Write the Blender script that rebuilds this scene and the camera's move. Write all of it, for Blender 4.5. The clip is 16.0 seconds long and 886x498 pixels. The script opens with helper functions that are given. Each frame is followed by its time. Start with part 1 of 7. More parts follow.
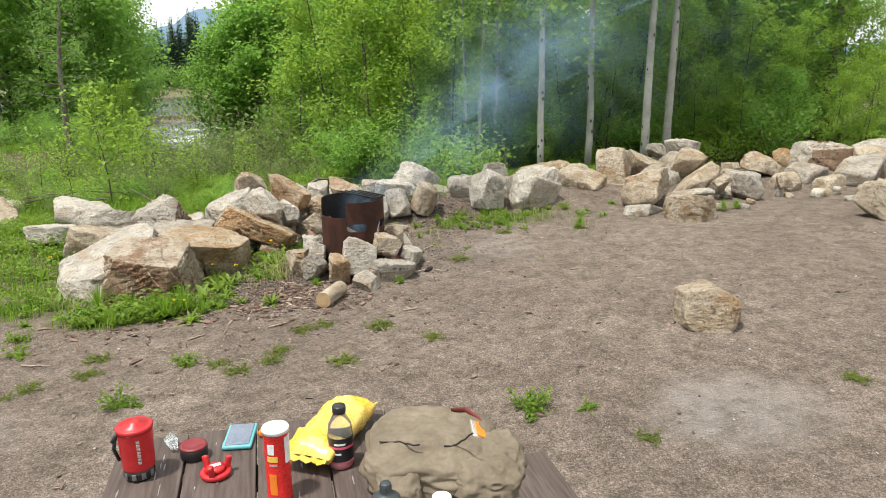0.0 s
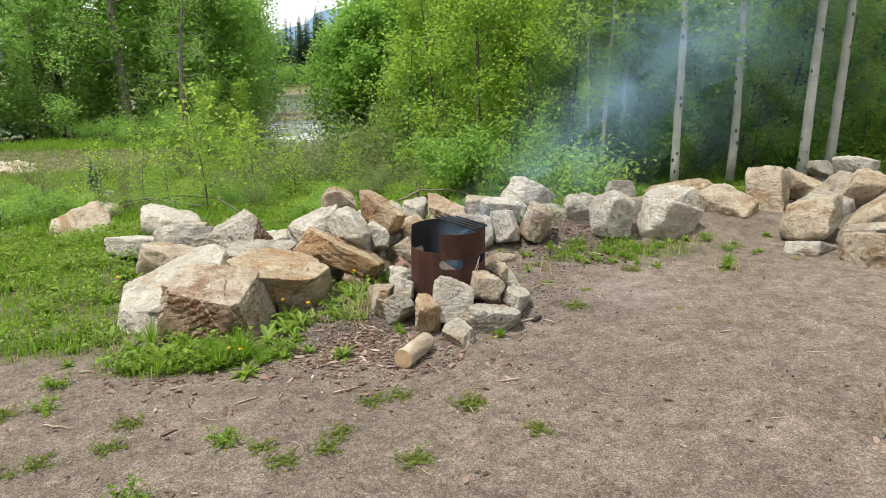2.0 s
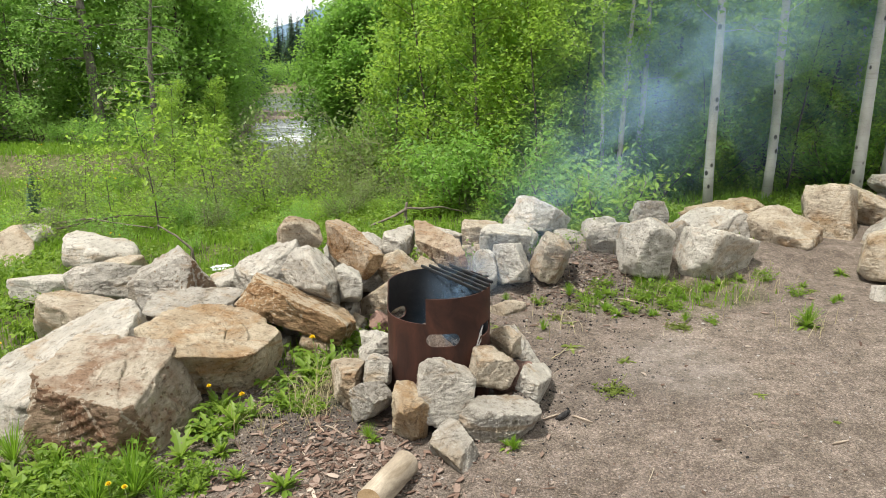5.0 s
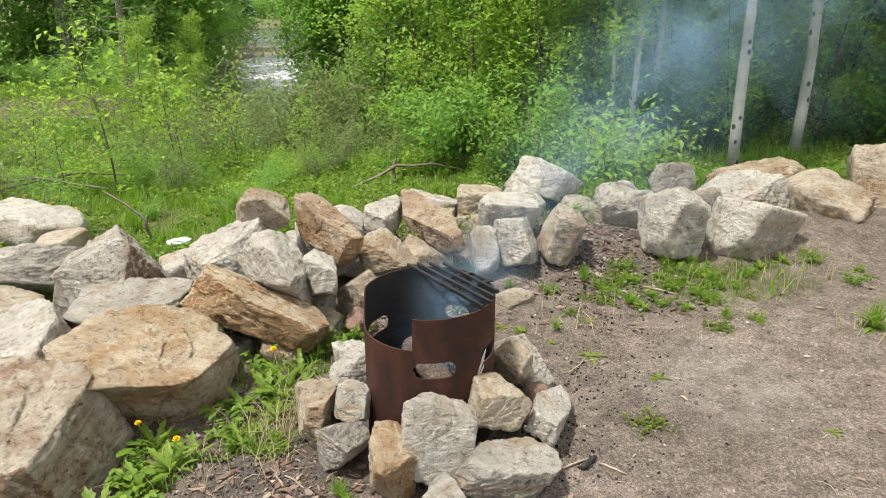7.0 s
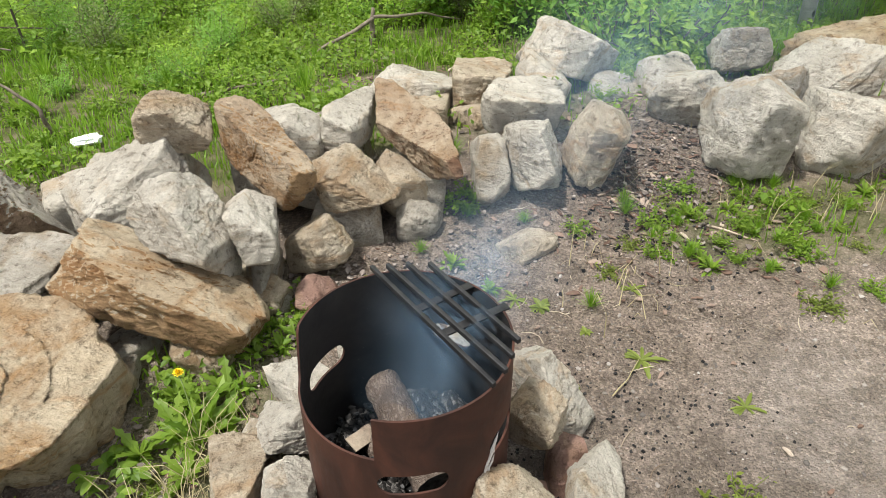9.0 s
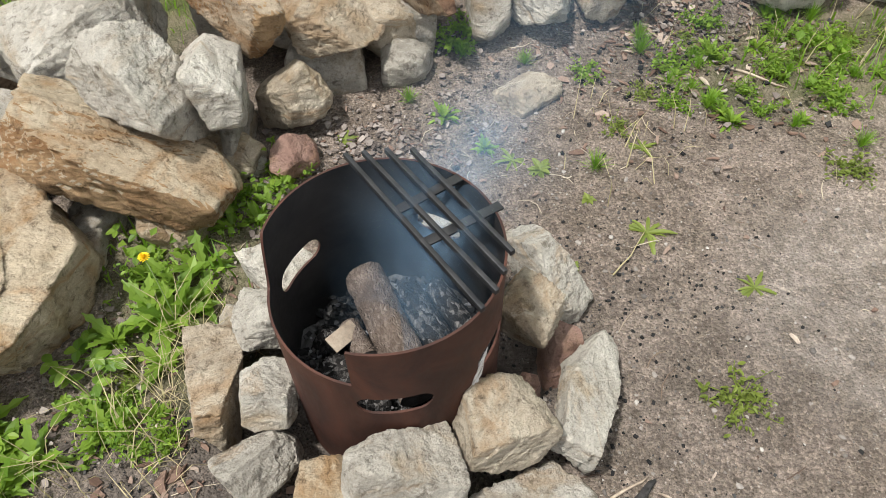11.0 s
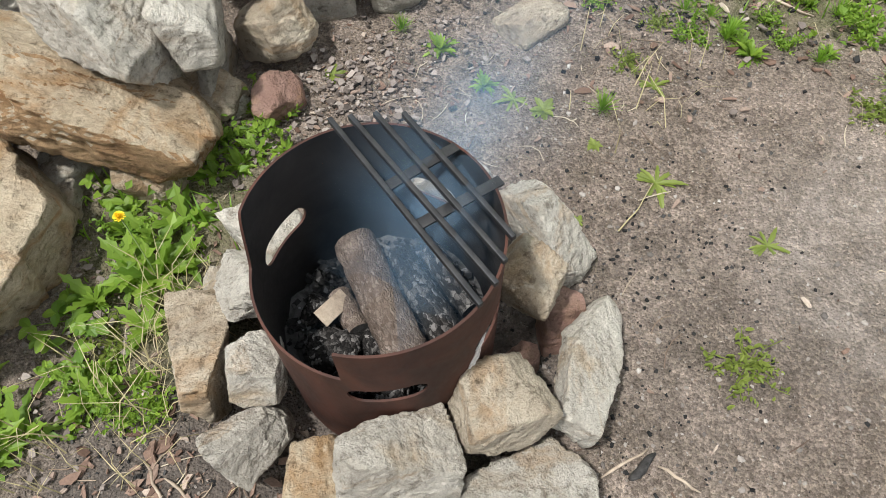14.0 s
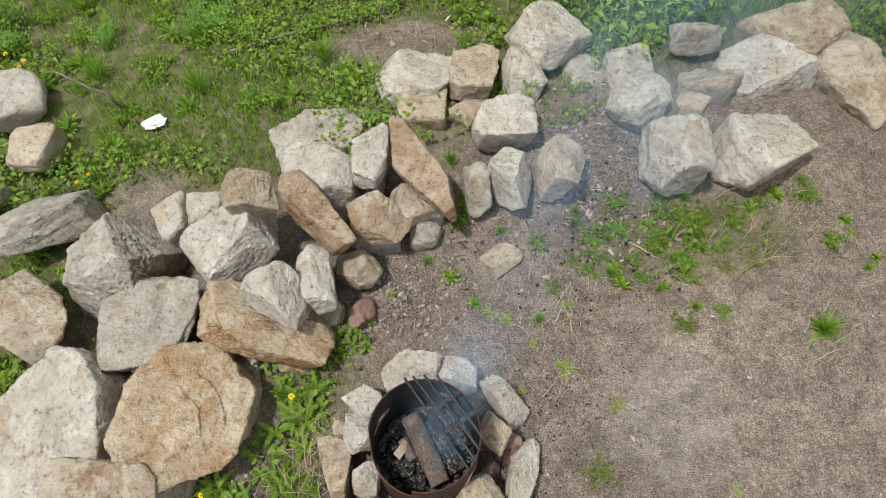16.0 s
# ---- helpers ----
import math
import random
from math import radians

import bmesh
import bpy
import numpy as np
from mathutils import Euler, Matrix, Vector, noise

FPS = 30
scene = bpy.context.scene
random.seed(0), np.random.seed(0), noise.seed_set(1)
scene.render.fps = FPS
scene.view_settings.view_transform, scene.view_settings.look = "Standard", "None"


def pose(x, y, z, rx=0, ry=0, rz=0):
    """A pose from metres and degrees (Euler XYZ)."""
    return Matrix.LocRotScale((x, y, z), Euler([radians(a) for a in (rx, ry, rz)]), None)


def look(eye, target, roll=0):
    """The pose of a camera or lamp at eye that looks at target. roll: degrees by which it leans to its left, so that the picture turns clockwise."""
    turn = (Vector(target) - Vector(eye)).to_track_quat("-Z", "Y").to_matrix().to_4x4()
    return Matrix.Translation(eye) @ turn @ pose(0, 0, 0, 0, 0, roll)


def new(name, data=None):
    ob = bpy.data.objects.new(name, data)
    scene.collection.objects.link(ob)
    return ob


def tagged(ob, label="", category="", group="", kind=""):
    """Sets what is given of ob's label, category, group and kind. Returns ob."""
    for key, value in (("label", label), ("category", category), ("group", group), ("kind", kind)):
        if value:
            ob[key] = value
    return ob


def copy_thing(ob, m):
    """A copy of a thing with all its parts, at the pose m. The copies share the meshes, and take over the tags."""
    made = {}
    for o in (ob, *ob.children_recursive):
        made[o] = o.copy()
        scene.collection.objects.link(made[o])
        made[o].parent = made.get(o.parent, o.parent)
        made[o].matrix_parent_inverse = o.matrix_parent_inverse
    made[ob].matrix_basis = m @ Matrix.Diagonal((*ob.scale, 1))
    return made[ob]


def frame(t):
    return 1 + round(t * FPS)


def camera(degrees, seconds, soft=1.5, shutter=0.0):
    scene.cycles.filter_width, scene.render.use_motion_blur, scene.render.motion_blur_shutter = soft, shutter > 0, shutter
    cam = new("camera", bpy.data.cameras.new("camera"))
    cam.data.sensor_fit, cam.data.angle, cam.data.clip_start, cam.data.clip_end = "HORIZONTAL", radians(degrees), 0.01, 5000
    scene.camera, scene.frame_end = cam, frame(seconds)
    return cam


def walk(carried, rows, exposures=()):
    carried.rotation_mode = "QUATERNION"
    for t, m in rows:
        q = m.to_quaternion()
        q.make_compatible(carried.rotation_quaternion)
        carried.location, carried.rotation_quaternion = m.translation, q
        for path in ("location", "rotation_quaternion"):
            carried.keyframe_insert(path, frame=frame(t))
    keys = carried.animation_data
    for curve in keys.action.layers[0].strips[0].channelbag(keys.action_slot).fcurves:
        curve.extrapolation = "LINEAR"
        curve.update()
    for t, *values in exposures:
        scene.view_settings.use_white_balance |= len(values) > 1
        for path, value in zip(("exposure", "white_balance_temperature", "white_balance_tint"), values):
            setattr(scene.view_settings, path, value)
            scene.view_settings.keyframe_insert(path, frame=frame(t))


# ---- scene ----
cam = camera(65.3, 16.0, soft=0.8)
PATH = [
    (0, (-0.295, -6.956, 1.824), (0.052, -5.054, 1.311), -0.5),
    (0.5, (-0.227, -6.939, 1.818), (-0.022, -5.017, 1.303), -0.5),
    (1, (-0.189, -6.825, 1.826), (0.015, -4.905, 1.306), -0.5),
    (1.5, (-0.153, -6.425, 1.826), (-0.061, -4.495, 1.308), -0.4),
    (2, (-0.102, -5.798, 1.854), (-0.074, -3.866, 1.339), -0.4),
    (2.5, (-0.084, -5.38, 1.83), (-0.056, -3.449, 1.31), -0.4),
    (3, (-0.075, -5.102, 1.817), (-0.045, -3.17, 1.299), -0.4),
    (3.5, (-0.077, -4.858, 1.819), (-0.044, -2.926, 1.301), -0.3),
    (4, (-0.061, -4.655, 1.827), (-0.031, -2.723, 1.308), -0.3),
    (4.2, (-0.048, -4.575, 1.827), (-0.018, -2.644, 1.309), -0.4),
    (6.3, (-0.035, -3.772, 1.852), (0.022, -1.858, 1.274), -0.3),
    (6.5, (-0.025, -3.675, 1.853), (0.031, -1.772, 1.24), -0.3),
    (7, (-0.012, -3.371, 1.858), (0.047, -1.495, 1.167), -0.4),
    (7.5, (-0.011, -2.99, 1.859), (0.057, -1.148, 1.082), -0.3),
    (8, (0.01, -2.612, 1.848), (0.077, -0.822, 0.958), -0.4),
    (8.5, (0.042, -2.278, 1.852), (0.103, -0.555, 0.838), -0.5),
    (9, (0.072, -1.974, 1.865), (0.127, -0.336, 0.718), -0.6),
    (9.5, (0.094, -1.764, 1.877), (0.145, -0.244, 0.579), -0.7),
    (10, (0.106, -1.727, 1.872), (0.148, -0.336, 0.436), -1.0),
    (12.3, (0.142, -1.397, 1.888), (0.173, -0.27, 0.236), -1.1),
    (12.5, (0.144, -1.368, 1.881), (0.174, -0.279, 0.204), -1.1),
    (13, (0.146, -1.353, 1.881), (0.173, -0.351, 0.15), -1.1),
    (13.5, (0.144, -1.379, 1.88), (0.174, -0.376, 0.15), -1.0),
    (14, (0.139, -1.404, 1.88), (0.169, -0.401, 0.15), -1.0),
    (14.5, (0.138, -1.425, 1.877), (0.167, -0.423, 0.146), -1.0),
    (15, (0.127, -1.437, 1.89), (0.156, -0.438, 0.157), -1.0),
    (15.5, (0.120, -1.424, 2.513), (0.145, -0.459, 0.761), -1.0),
    (15.8, (0.104, -1.464, 3.521), (0.128, -0.504, 1.767), -1.0),
    (16, (0.099, -1.503, 4.142), (0.127, -0.540, 2.389), -1.1),
]
EXPOSURES = [(0, 0.08, 6500, 10), (3, 0.12, 6500, 10), (7, 0.25, 6500, 10), (10, 0.25, 6400, 10), (12.5, 0.23, 6200, 10), (15, 0.23, 6200, 10), (15.5, 0.12, 6250, 10), (16, -0.12, 6300, 10)]
walk(cam, [(t, look(eye, target, roll)) for t, eye, target, roll in PATH], EXPOSURES)

# ---------------------------------------------------------------- light
SUN_AZ, SUN_EL = 242.4, 69.2
world = bpy.data.worlds.new("sky")
scene.world = world
world.use_nodes = True
wn, wl = world.node_tree.nodes, world.node_tree.links
wn.clear()
sky = wn.new("ShaderNodeTexSky")
sky.sky_type = "NISHITA"
sky.sun_disc = False
sky.sun_elevation = radians(SUN_EL)
sky.sun_rotation = radians(SUN_AZ)
sky.air_density, sky.dust_density = 1.0, 4.0
sky_bg = wn.new("ShaderNodeBackground")
sky_bg.inputs["Strength"].default_value = 0.10
wl.new(sky.outputs["Color"], sky_bg.inputs["Color"])
cloud_bg = wn.new("ShaderNodeBackground")          # a thin, even overcast
cloud_bg.inputs["Color"].default_value = (0.96, 0.99, 1.0, 1)
cloud_bg.inputs["Strength"].default_value = 1.3
sky_mix = wn.new("ShaderNodeMixShader")
sky_mix.inputs[0].default_value = 0.8
wl.new(sky_bg.outputs[0], sky_mix.inputs[1])
wl.new(cloud_bg.outputs[0], sky_mix.inputs[2])
sky_out = wn.new("ShaderNodeOutputWorld")
wl.new(sky_mix.outputs[0], sky_out.inputs["Surface"])

sun = new("sun", bpy.data.lights.new("sun", "SUN"))
sun.data.energy, sun.data.angle, sun.data.color = 5.0, radians(4), (1.0, 0.965, 0.90)
SUN_FROM = Vector((-0.42, -0.22, 1.25))
sun.matrix_world = look(SUN_FROM * 20, (0, 0, 0))

# ---------------------------------------------------------------- arithmetic helpers
TAB = np.random.default_rng(7).random(8192)


def lattice(i, j, k, seed):
    return TAB[((i * 73856093) ^ (j * 19349663) ^ (k * 83492791) ^ (seed * 2654435)) & 8191]


def vnoise(p, seed=0):
    """Smooth value noise in -1..1 at an array of points."""
    p = np.asarray(p, float)
    q = np.floor(p).astype(np.int64)
    f = p - q
    f = f * f * (3 - 2 * f)
    out = 0
    for a in (0, 1):
        for b in (0, 1):
            for c in (0, 1):
                w = (f[..., 0] if a else 1 - f[..., 0]) * (f[..., 1] if b else 1 - f[..., 1]) * (f[..., 2] if c else 1 - f[..., 2])
                out = out + w * lattice(q[..., 0] + a, q[..., 1] + b, q[..., 2] + c, seed)
    return out * 2 - 1


def smooth(a, b, x):
    u = np.clip((np.asarray(x, float) - a) / (b - a), 0, 1)
    return u * u * (3 - 2 * u)


RIVER = np.array([(60, 9), (30, 14), (14, 17), (4, 18.0), (-3.4, 19.5), (-6.2, 25), (-6.4, 35), (-10.6, 55), (-17, 84), (-16, 92), (8, 100), (60, 112)], float)


def river_distance(x, y):
    best = np.full(np.shape(x), 1e9)
    for a, b in zip(RIVER[:-1], RIVER[1:]):
        d = b - a
        u = np.clip(((x - a[0]) * d[0] + (y - a[1]) * d[1]) / (d @ d), 0, 1)
        best = np.minimum(best, np.hypot(x - a[0] - u * d[0], y - a[1] - u * d[1]))
    return best


def ground_z(x, y):
    """The lie of the land: a gravel pad that rises to +x, a bank down to a creek, hills far off."""
    x, y = np.asarray(x, float), np.asarray(y, float)
    land = 0.036 * np.clip(x, -9, 9) - 0.055 * np.clip(y - 2.2, 0, 22)
    land = land + 0.5 * smooth(30, 90, y) + 0.9 * smooth(9, 16, x) * smooth(14, 2, y)
    land = land - 0.17 * np.clip(y - 5.3, 0, 9) * smooth(-6.2, -4.4, x) * smooth(3.6, 1.6, x)
    land = land + 0.60 * smooth(12.9, 13.4, y) * smooth(-6.6, -7.4, x) * smooth(-17, -12, x)
    d = river_distance(x, y)
    z = -2.7 + (land + 2.7) * smooth(0.8, 6.5, d)
    bars = -1.83 - np.minimum(((x + 10.6) / 4.0) ** 2 + ((y - 51) / 5.5) ** 2, ((x + 10.4) / 2.9) ** 2 + ((y - 26.8) / 1.6) ** 2) * 0.12
    z = np.maximum(z, np.where(y > 24, bars, -9))
    p = np.stack([x, y, np.zeros_like(x)], -1)
    near = smooth(14, 3, np.abs(x)) * smooth(8, 2, np.abs(y + 2) - 4)
    z = z + 0.012 * vnoise(p * 1.3, 3) + 0.005 * vnoise(p * 5.1, 4) + (1 - near) * 0.08 * vnoise(p * 0.45, 5)
    z = z + 0.12 * smooth(0.95, 1.5, y) * smooth(3.4, 2.4, y) * smooth(-1.1, -0.3, x) * smooth(7.6, 6.6, x)
    far = np.hypot(x, y)
    return z + smooth(150, 900, far) * 10


def gz(x, y):
    return float(ground_z(np.array([x]), np.array([y]))[0])


class Geo:
    """Gathers vertices and faces for one mesh."""

    def __init__(self):
        self.v, self.f, self.n = [], [], 0

    def add(self, verts, faces):
        verts = np.asarray(verts, float).reshape(-1, 3)
        self.v.append(verts)
        self.f.extend([tuple(int(i) + self.n for i in fc) for fc in faces])
        self.n += len(verts)
        return self

    def mesh(self, name, mat, smoothed=True):
        me = bpy.data.meshes.new(name)
        v = np.concatenate(self.v) if self.v else np.zeros((0, 3))
        me.from_pydata(v.tolist(), [], self.f)
        for m in mat if isinstance(mat, (list, tuple)) else [mat]:
            me.materials.append(m)
        if smoothed:
            me.polygons.foreach_set("use_smooth", [True] * len(me.polygons))
        me.update()
        return me


def part(name, geo, material, parent, label="", smoothed=True):
    """One mesh object under a thing or a part; geo is a Geo or a bmesh."""
    if isinstance(geo, Geo):
        me = geo.mesh(name, material, smoothed)
    else:
        me = bpy.data.meshes.new(name)
        geo.to_mesh(me)
        geo.free()
        me.materials.append(material)
        if smoothed:
            me.polygons.foreach_set("use_smooth", [True] * len(me.polygons))
    ob = new(name, me)
    ob.parent = parent
    return tagged(ob, label)


def thing(name, m, label, category, group="", kind=""):
    ob = new(name)
    ob.empty_display_size = 0.1
    ob.matrix_world = m
    return tagged(ob, label, category, group, kind)


def tube(geo, pts, radii, sides=8, cap=True, squash=1.0):
    """A tapered tube through points."""
    pts = np.asarray(pts, float)
    radii = np.broadcast_to(np.asarray(radii, float), (len(pts),))
    tang = np.gradient(pts, axis=0)
    tang /= np.linalg.norm(tang, axis=1)[:, None] + 1e-9
    ref = np.array([0.13, 0.97, 0.2]) if abs(tang[0][1]) < 0.9 else np.array([0.97, 0.1, 0.2])
    side = np.cross(tang, ref)
    side /= np.linalg.norm(side, axis=1)[:, None]
    other = np.cross(tang, side)
    a = np.linspace(0, 2 * np.pi, sides, endpoint=False)
    rings = pts[:, None] + radii[:, None, None] * (np.cos(a)[None, :, None] * side[:, None] + squash * np.sin(a)[None, :, None] * other[:, None])
    faces = []
    for i in range(len(pts) - 1):
        for j in range(sides):
            k = (j + 1) % sides
            faces.append((i * sides + j, i * sides + k, (i + 1) * sides + k, (i + 1) * sides + j))
    if cap:
        faces.append(tuple(range(sides))[::-1])
        faces.append(tuple((len(pts) - 1) * sides + j for j in range(sides)))
    geo.add(rings.reshape(-1, 3), faces)


def lathe(geo, profile, sides=40, caps=True):
    """Turn a profile of (radius, height) round z."""
    a = np.linspace(0, 2 * np.pi, sides, endpoint=False)
    pr = np.asarray(profile, float)
    v = np.stack([pr[:, 0, None] * np.cos(a), pr[:, 0, None] * np.sin(a), np.repeat(pr[:, 1, None], sides, 1)], -1)
    faces = [(i * sides + j, i * sides + (j + 1) % sides, (i + 1) * sides + (j + 1) % sides, (i + 1) * sides + j) for i in range(len(pr) - 1) for j in range(sides)]
    if caps:
        faces.append(tuple(range(sides))[::-1])
        faces.append(tuple((len(pr) - 1) * sides + j for j in range(sides)))
    geo.add(v.reshape(-1, 3), faces)


def box(size, bevel=0.004, at=(0, 0, 0), segments=2):
    bm = bmesh.new()
    bmesh.ops.create_cube(bm, size=1)
    bmesh.ops.scale(bm, vec=size, verts=bm.verts)
    if bevel:
        bmesh.ops.bevel(bm, geom=bm.edges[:], offset=bevel, segments=segments, affect="EDGES", profile=0.6)
    bmesh.ops.translate(bm, vec=at, verts=bm.verts)
    return bm


# ---------------------------------------------------------------- materials
def node_material(name):
    m = bpy.data.materials.new(name)
    m.use_nodes = True
    return m, m.node_tree.nodes, m.node_tree.links, m.node_tree.nodes["Principled BSDF"]


def ramp(nodes, links, fac, stops):
    r = nodes.new("ShaderNodeValToRGB")
    e = r.color_ramp.elements
    while len(e) < len(stops):
        e.new(0.5)
    for el, (p, c) in zip(e, stops):
        el.position, el.color = p, (*c, 1)
    links.new(fac, r.inputs["Fac"])
    return r.outputs["Color"]


def noise_tex(nodes, links, vec, scale, detail=6, rough=0.55, distort=0.0):
    n = nodes.new("ShaderNodeTexNoise")
    n.inputs["Scale"].default_value, n.inputs["Detail"].default_value = scale, detail
    n.inputs["Roughness"].default_value, n.inputs["Distortion"].default_value = rough, distort
    links.new(vec, n.inputs["Vector"])
    return n.outputs["Fac"]


def mixed(nodes, links, fac, a, b, mode="MIX"):
    m = nodes.new("ShaderNodeMix")
    m.data_type, m.blend_type = "RGBA", mode
    for sock, val in ((m.inputs[0], fac), (m.inputs[6], a), (m.inputs[7], b)):
        if hasattr(val, "links"):
            links.new(val, sock)
        elif isinstance(val, (int, float)):
            sock.default_value = val
        else:
            sock.default_value = (*val, 1)
    return m.outputs[2]


def maths(nodes, links, op, a, b=0.0, clamp=False):
    m = nodes.new("ShaderNodeMath")
    m.operation, m.use_clamp = op, clamp
    for sock, val in ((m.inputs[0], a), (m.inputs[1], b)):
        if hasattr(val, "links"):
            links.new(val, sock)
        else:
            sock.default_value = val
    return m.outputs[0]


def bump(nodes, links, height, strength, distance, shader):
    b = nodes.new("ShaderNodeBump")
    b.inputs["Strength"].default_value, b.inputs["Distance"].default_value = strength, distance
    links.new(height, b.inputs["Height"])
    links.new(b.outputs[0], shader.inputs["Normal"])
    return b


def coords(nodes, links, world_space=False):
    if world_space:
        return nodes.new("ShaderNodeNewGeometry").outputs["Position"]
    tc = nodes.new("ShaderNodeTexCoord")
    info = nodes.new("ShaderNodeObjectInfo")
    off = nodes.new("ShaderNodeVectorMath")
    off.operation = "MULTIPLY_ADD"
    comb = nodes.new("ShaderNodeCombineXYZ")
    for k in range(3):
        links.new(info.outputs["Random"], comb.inputs[k])
    links.new(comb.outputs[0], off.inputs[0])
    off.inputs[1].default_value = (37.0, 53.0, 71.0)
    links.new(tc.outputs["Object"], off.inputs[2])
    return off.outputs[0]


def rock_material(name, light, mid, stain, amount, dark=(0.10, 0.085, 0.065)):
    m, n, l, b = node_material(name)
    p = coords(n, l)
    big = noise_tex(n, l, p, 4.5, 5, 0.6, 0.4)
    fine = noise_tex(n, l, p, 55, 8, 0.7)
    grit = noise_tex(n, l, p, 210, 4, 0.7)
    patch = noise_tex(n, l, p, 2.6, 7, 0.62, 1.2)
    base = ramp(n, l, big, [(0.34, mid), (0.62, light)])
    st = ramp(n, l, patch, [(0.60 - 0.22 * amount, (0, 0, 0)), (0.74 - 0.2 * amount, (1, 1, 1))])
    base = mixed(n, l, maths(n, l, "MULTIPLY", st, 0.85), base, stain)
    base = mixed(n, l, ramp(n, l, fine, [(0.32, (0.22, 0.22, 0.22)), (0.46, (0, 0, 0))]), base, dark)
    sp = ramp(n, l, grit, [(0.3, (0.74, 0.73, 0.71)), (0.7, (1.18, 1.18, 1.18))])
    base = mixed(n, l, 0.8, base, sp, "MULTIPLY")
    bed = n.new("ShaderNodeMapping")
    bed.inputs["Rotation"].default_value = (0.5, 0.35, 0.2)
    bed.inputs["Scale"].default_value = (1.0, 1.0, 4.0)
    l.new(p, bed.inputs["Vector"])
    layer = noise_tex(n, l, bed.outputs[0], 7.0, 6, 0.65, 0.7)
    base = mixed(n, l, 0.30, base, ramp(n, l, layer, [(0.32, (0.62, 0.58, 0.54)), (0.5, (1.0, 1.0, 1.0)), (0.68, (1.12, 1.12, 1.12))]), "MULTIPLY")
    # ochre runs and pale lichen in loose patches
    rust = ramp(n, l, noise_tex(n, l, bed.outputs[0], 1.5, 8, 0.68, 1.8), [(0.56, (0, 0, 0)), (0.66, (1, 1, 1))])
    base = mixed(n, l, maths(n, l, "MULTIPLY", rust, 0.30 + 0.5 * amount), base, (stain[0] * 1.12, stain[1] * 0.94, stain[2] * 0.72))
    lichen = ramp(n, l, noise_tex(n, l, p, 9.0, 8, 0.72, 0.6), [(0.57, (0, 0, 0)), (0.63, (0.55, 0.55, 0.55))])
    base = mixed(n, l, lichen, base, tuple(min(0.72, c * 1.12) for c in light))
    # by pointiness: shade painted into the hollows, edges worn pale
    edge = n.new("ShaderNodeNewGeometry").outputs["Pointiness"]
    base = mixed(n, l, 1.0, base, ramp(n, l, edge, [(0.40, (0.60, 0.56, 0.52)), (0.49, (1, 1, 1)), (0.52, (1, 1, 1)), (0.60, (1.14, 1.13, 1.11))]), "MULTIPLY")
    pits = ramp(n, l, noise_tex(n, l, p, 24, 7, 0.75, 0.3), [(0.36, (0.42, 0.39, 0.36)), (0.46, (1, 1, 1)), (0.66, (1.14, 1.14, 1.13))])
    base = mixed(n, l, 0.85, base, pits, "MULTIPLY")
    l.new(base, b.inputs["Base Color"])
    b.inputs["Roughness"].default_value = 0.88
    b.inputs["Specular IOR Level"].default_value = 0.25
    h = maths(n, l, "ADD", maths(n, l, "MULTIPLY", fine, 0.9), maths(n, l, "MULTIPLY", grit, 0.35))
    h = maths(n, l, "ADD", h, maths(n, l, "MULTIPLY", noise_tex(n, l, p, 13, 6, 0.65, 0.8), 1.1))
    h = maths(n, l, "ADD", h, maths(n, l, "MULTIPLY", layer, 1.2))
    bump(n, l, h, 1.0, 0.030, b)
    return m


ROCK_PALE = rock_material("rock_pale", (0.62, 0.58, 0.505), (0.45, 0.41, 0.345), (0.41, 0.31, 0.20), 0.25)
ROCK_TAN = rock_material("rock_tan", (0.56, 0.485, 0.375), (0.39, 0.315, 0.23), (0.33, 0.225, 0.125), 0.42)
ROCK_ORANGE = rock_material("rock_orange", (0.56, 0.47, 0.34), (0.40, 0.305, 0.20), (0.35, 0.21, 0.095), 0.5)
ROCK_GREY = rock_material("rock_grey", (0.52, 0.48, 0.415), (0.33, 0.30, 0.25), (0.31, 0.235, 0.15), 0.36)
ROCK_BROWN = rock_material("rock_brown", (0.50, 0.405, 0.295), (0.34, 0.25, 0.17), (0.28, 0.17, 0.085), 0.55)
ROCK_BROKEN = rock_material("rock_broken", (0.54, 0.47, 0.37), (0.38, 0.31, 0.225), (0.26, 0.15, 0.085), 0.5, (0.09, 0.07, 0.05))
# brown of fresh breaks; also the painted shade of the grey peaked boulder
BROKEN_SHADED_FACE = rock_material("broken_shaded_face", (0.34, 0.245, 0.165), (0.22, 0.145, 0.095), (0.17, 0.085, 0.045), 0.55, (0.05, 0.04, 0.03))
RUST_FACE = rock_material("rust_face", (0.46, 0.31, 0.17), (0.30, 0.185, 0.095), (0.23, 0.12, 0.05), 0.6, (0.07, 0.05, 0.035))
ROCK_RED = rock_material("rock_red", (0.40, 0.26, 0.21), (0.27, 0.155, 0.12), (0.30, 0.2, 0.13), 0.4)


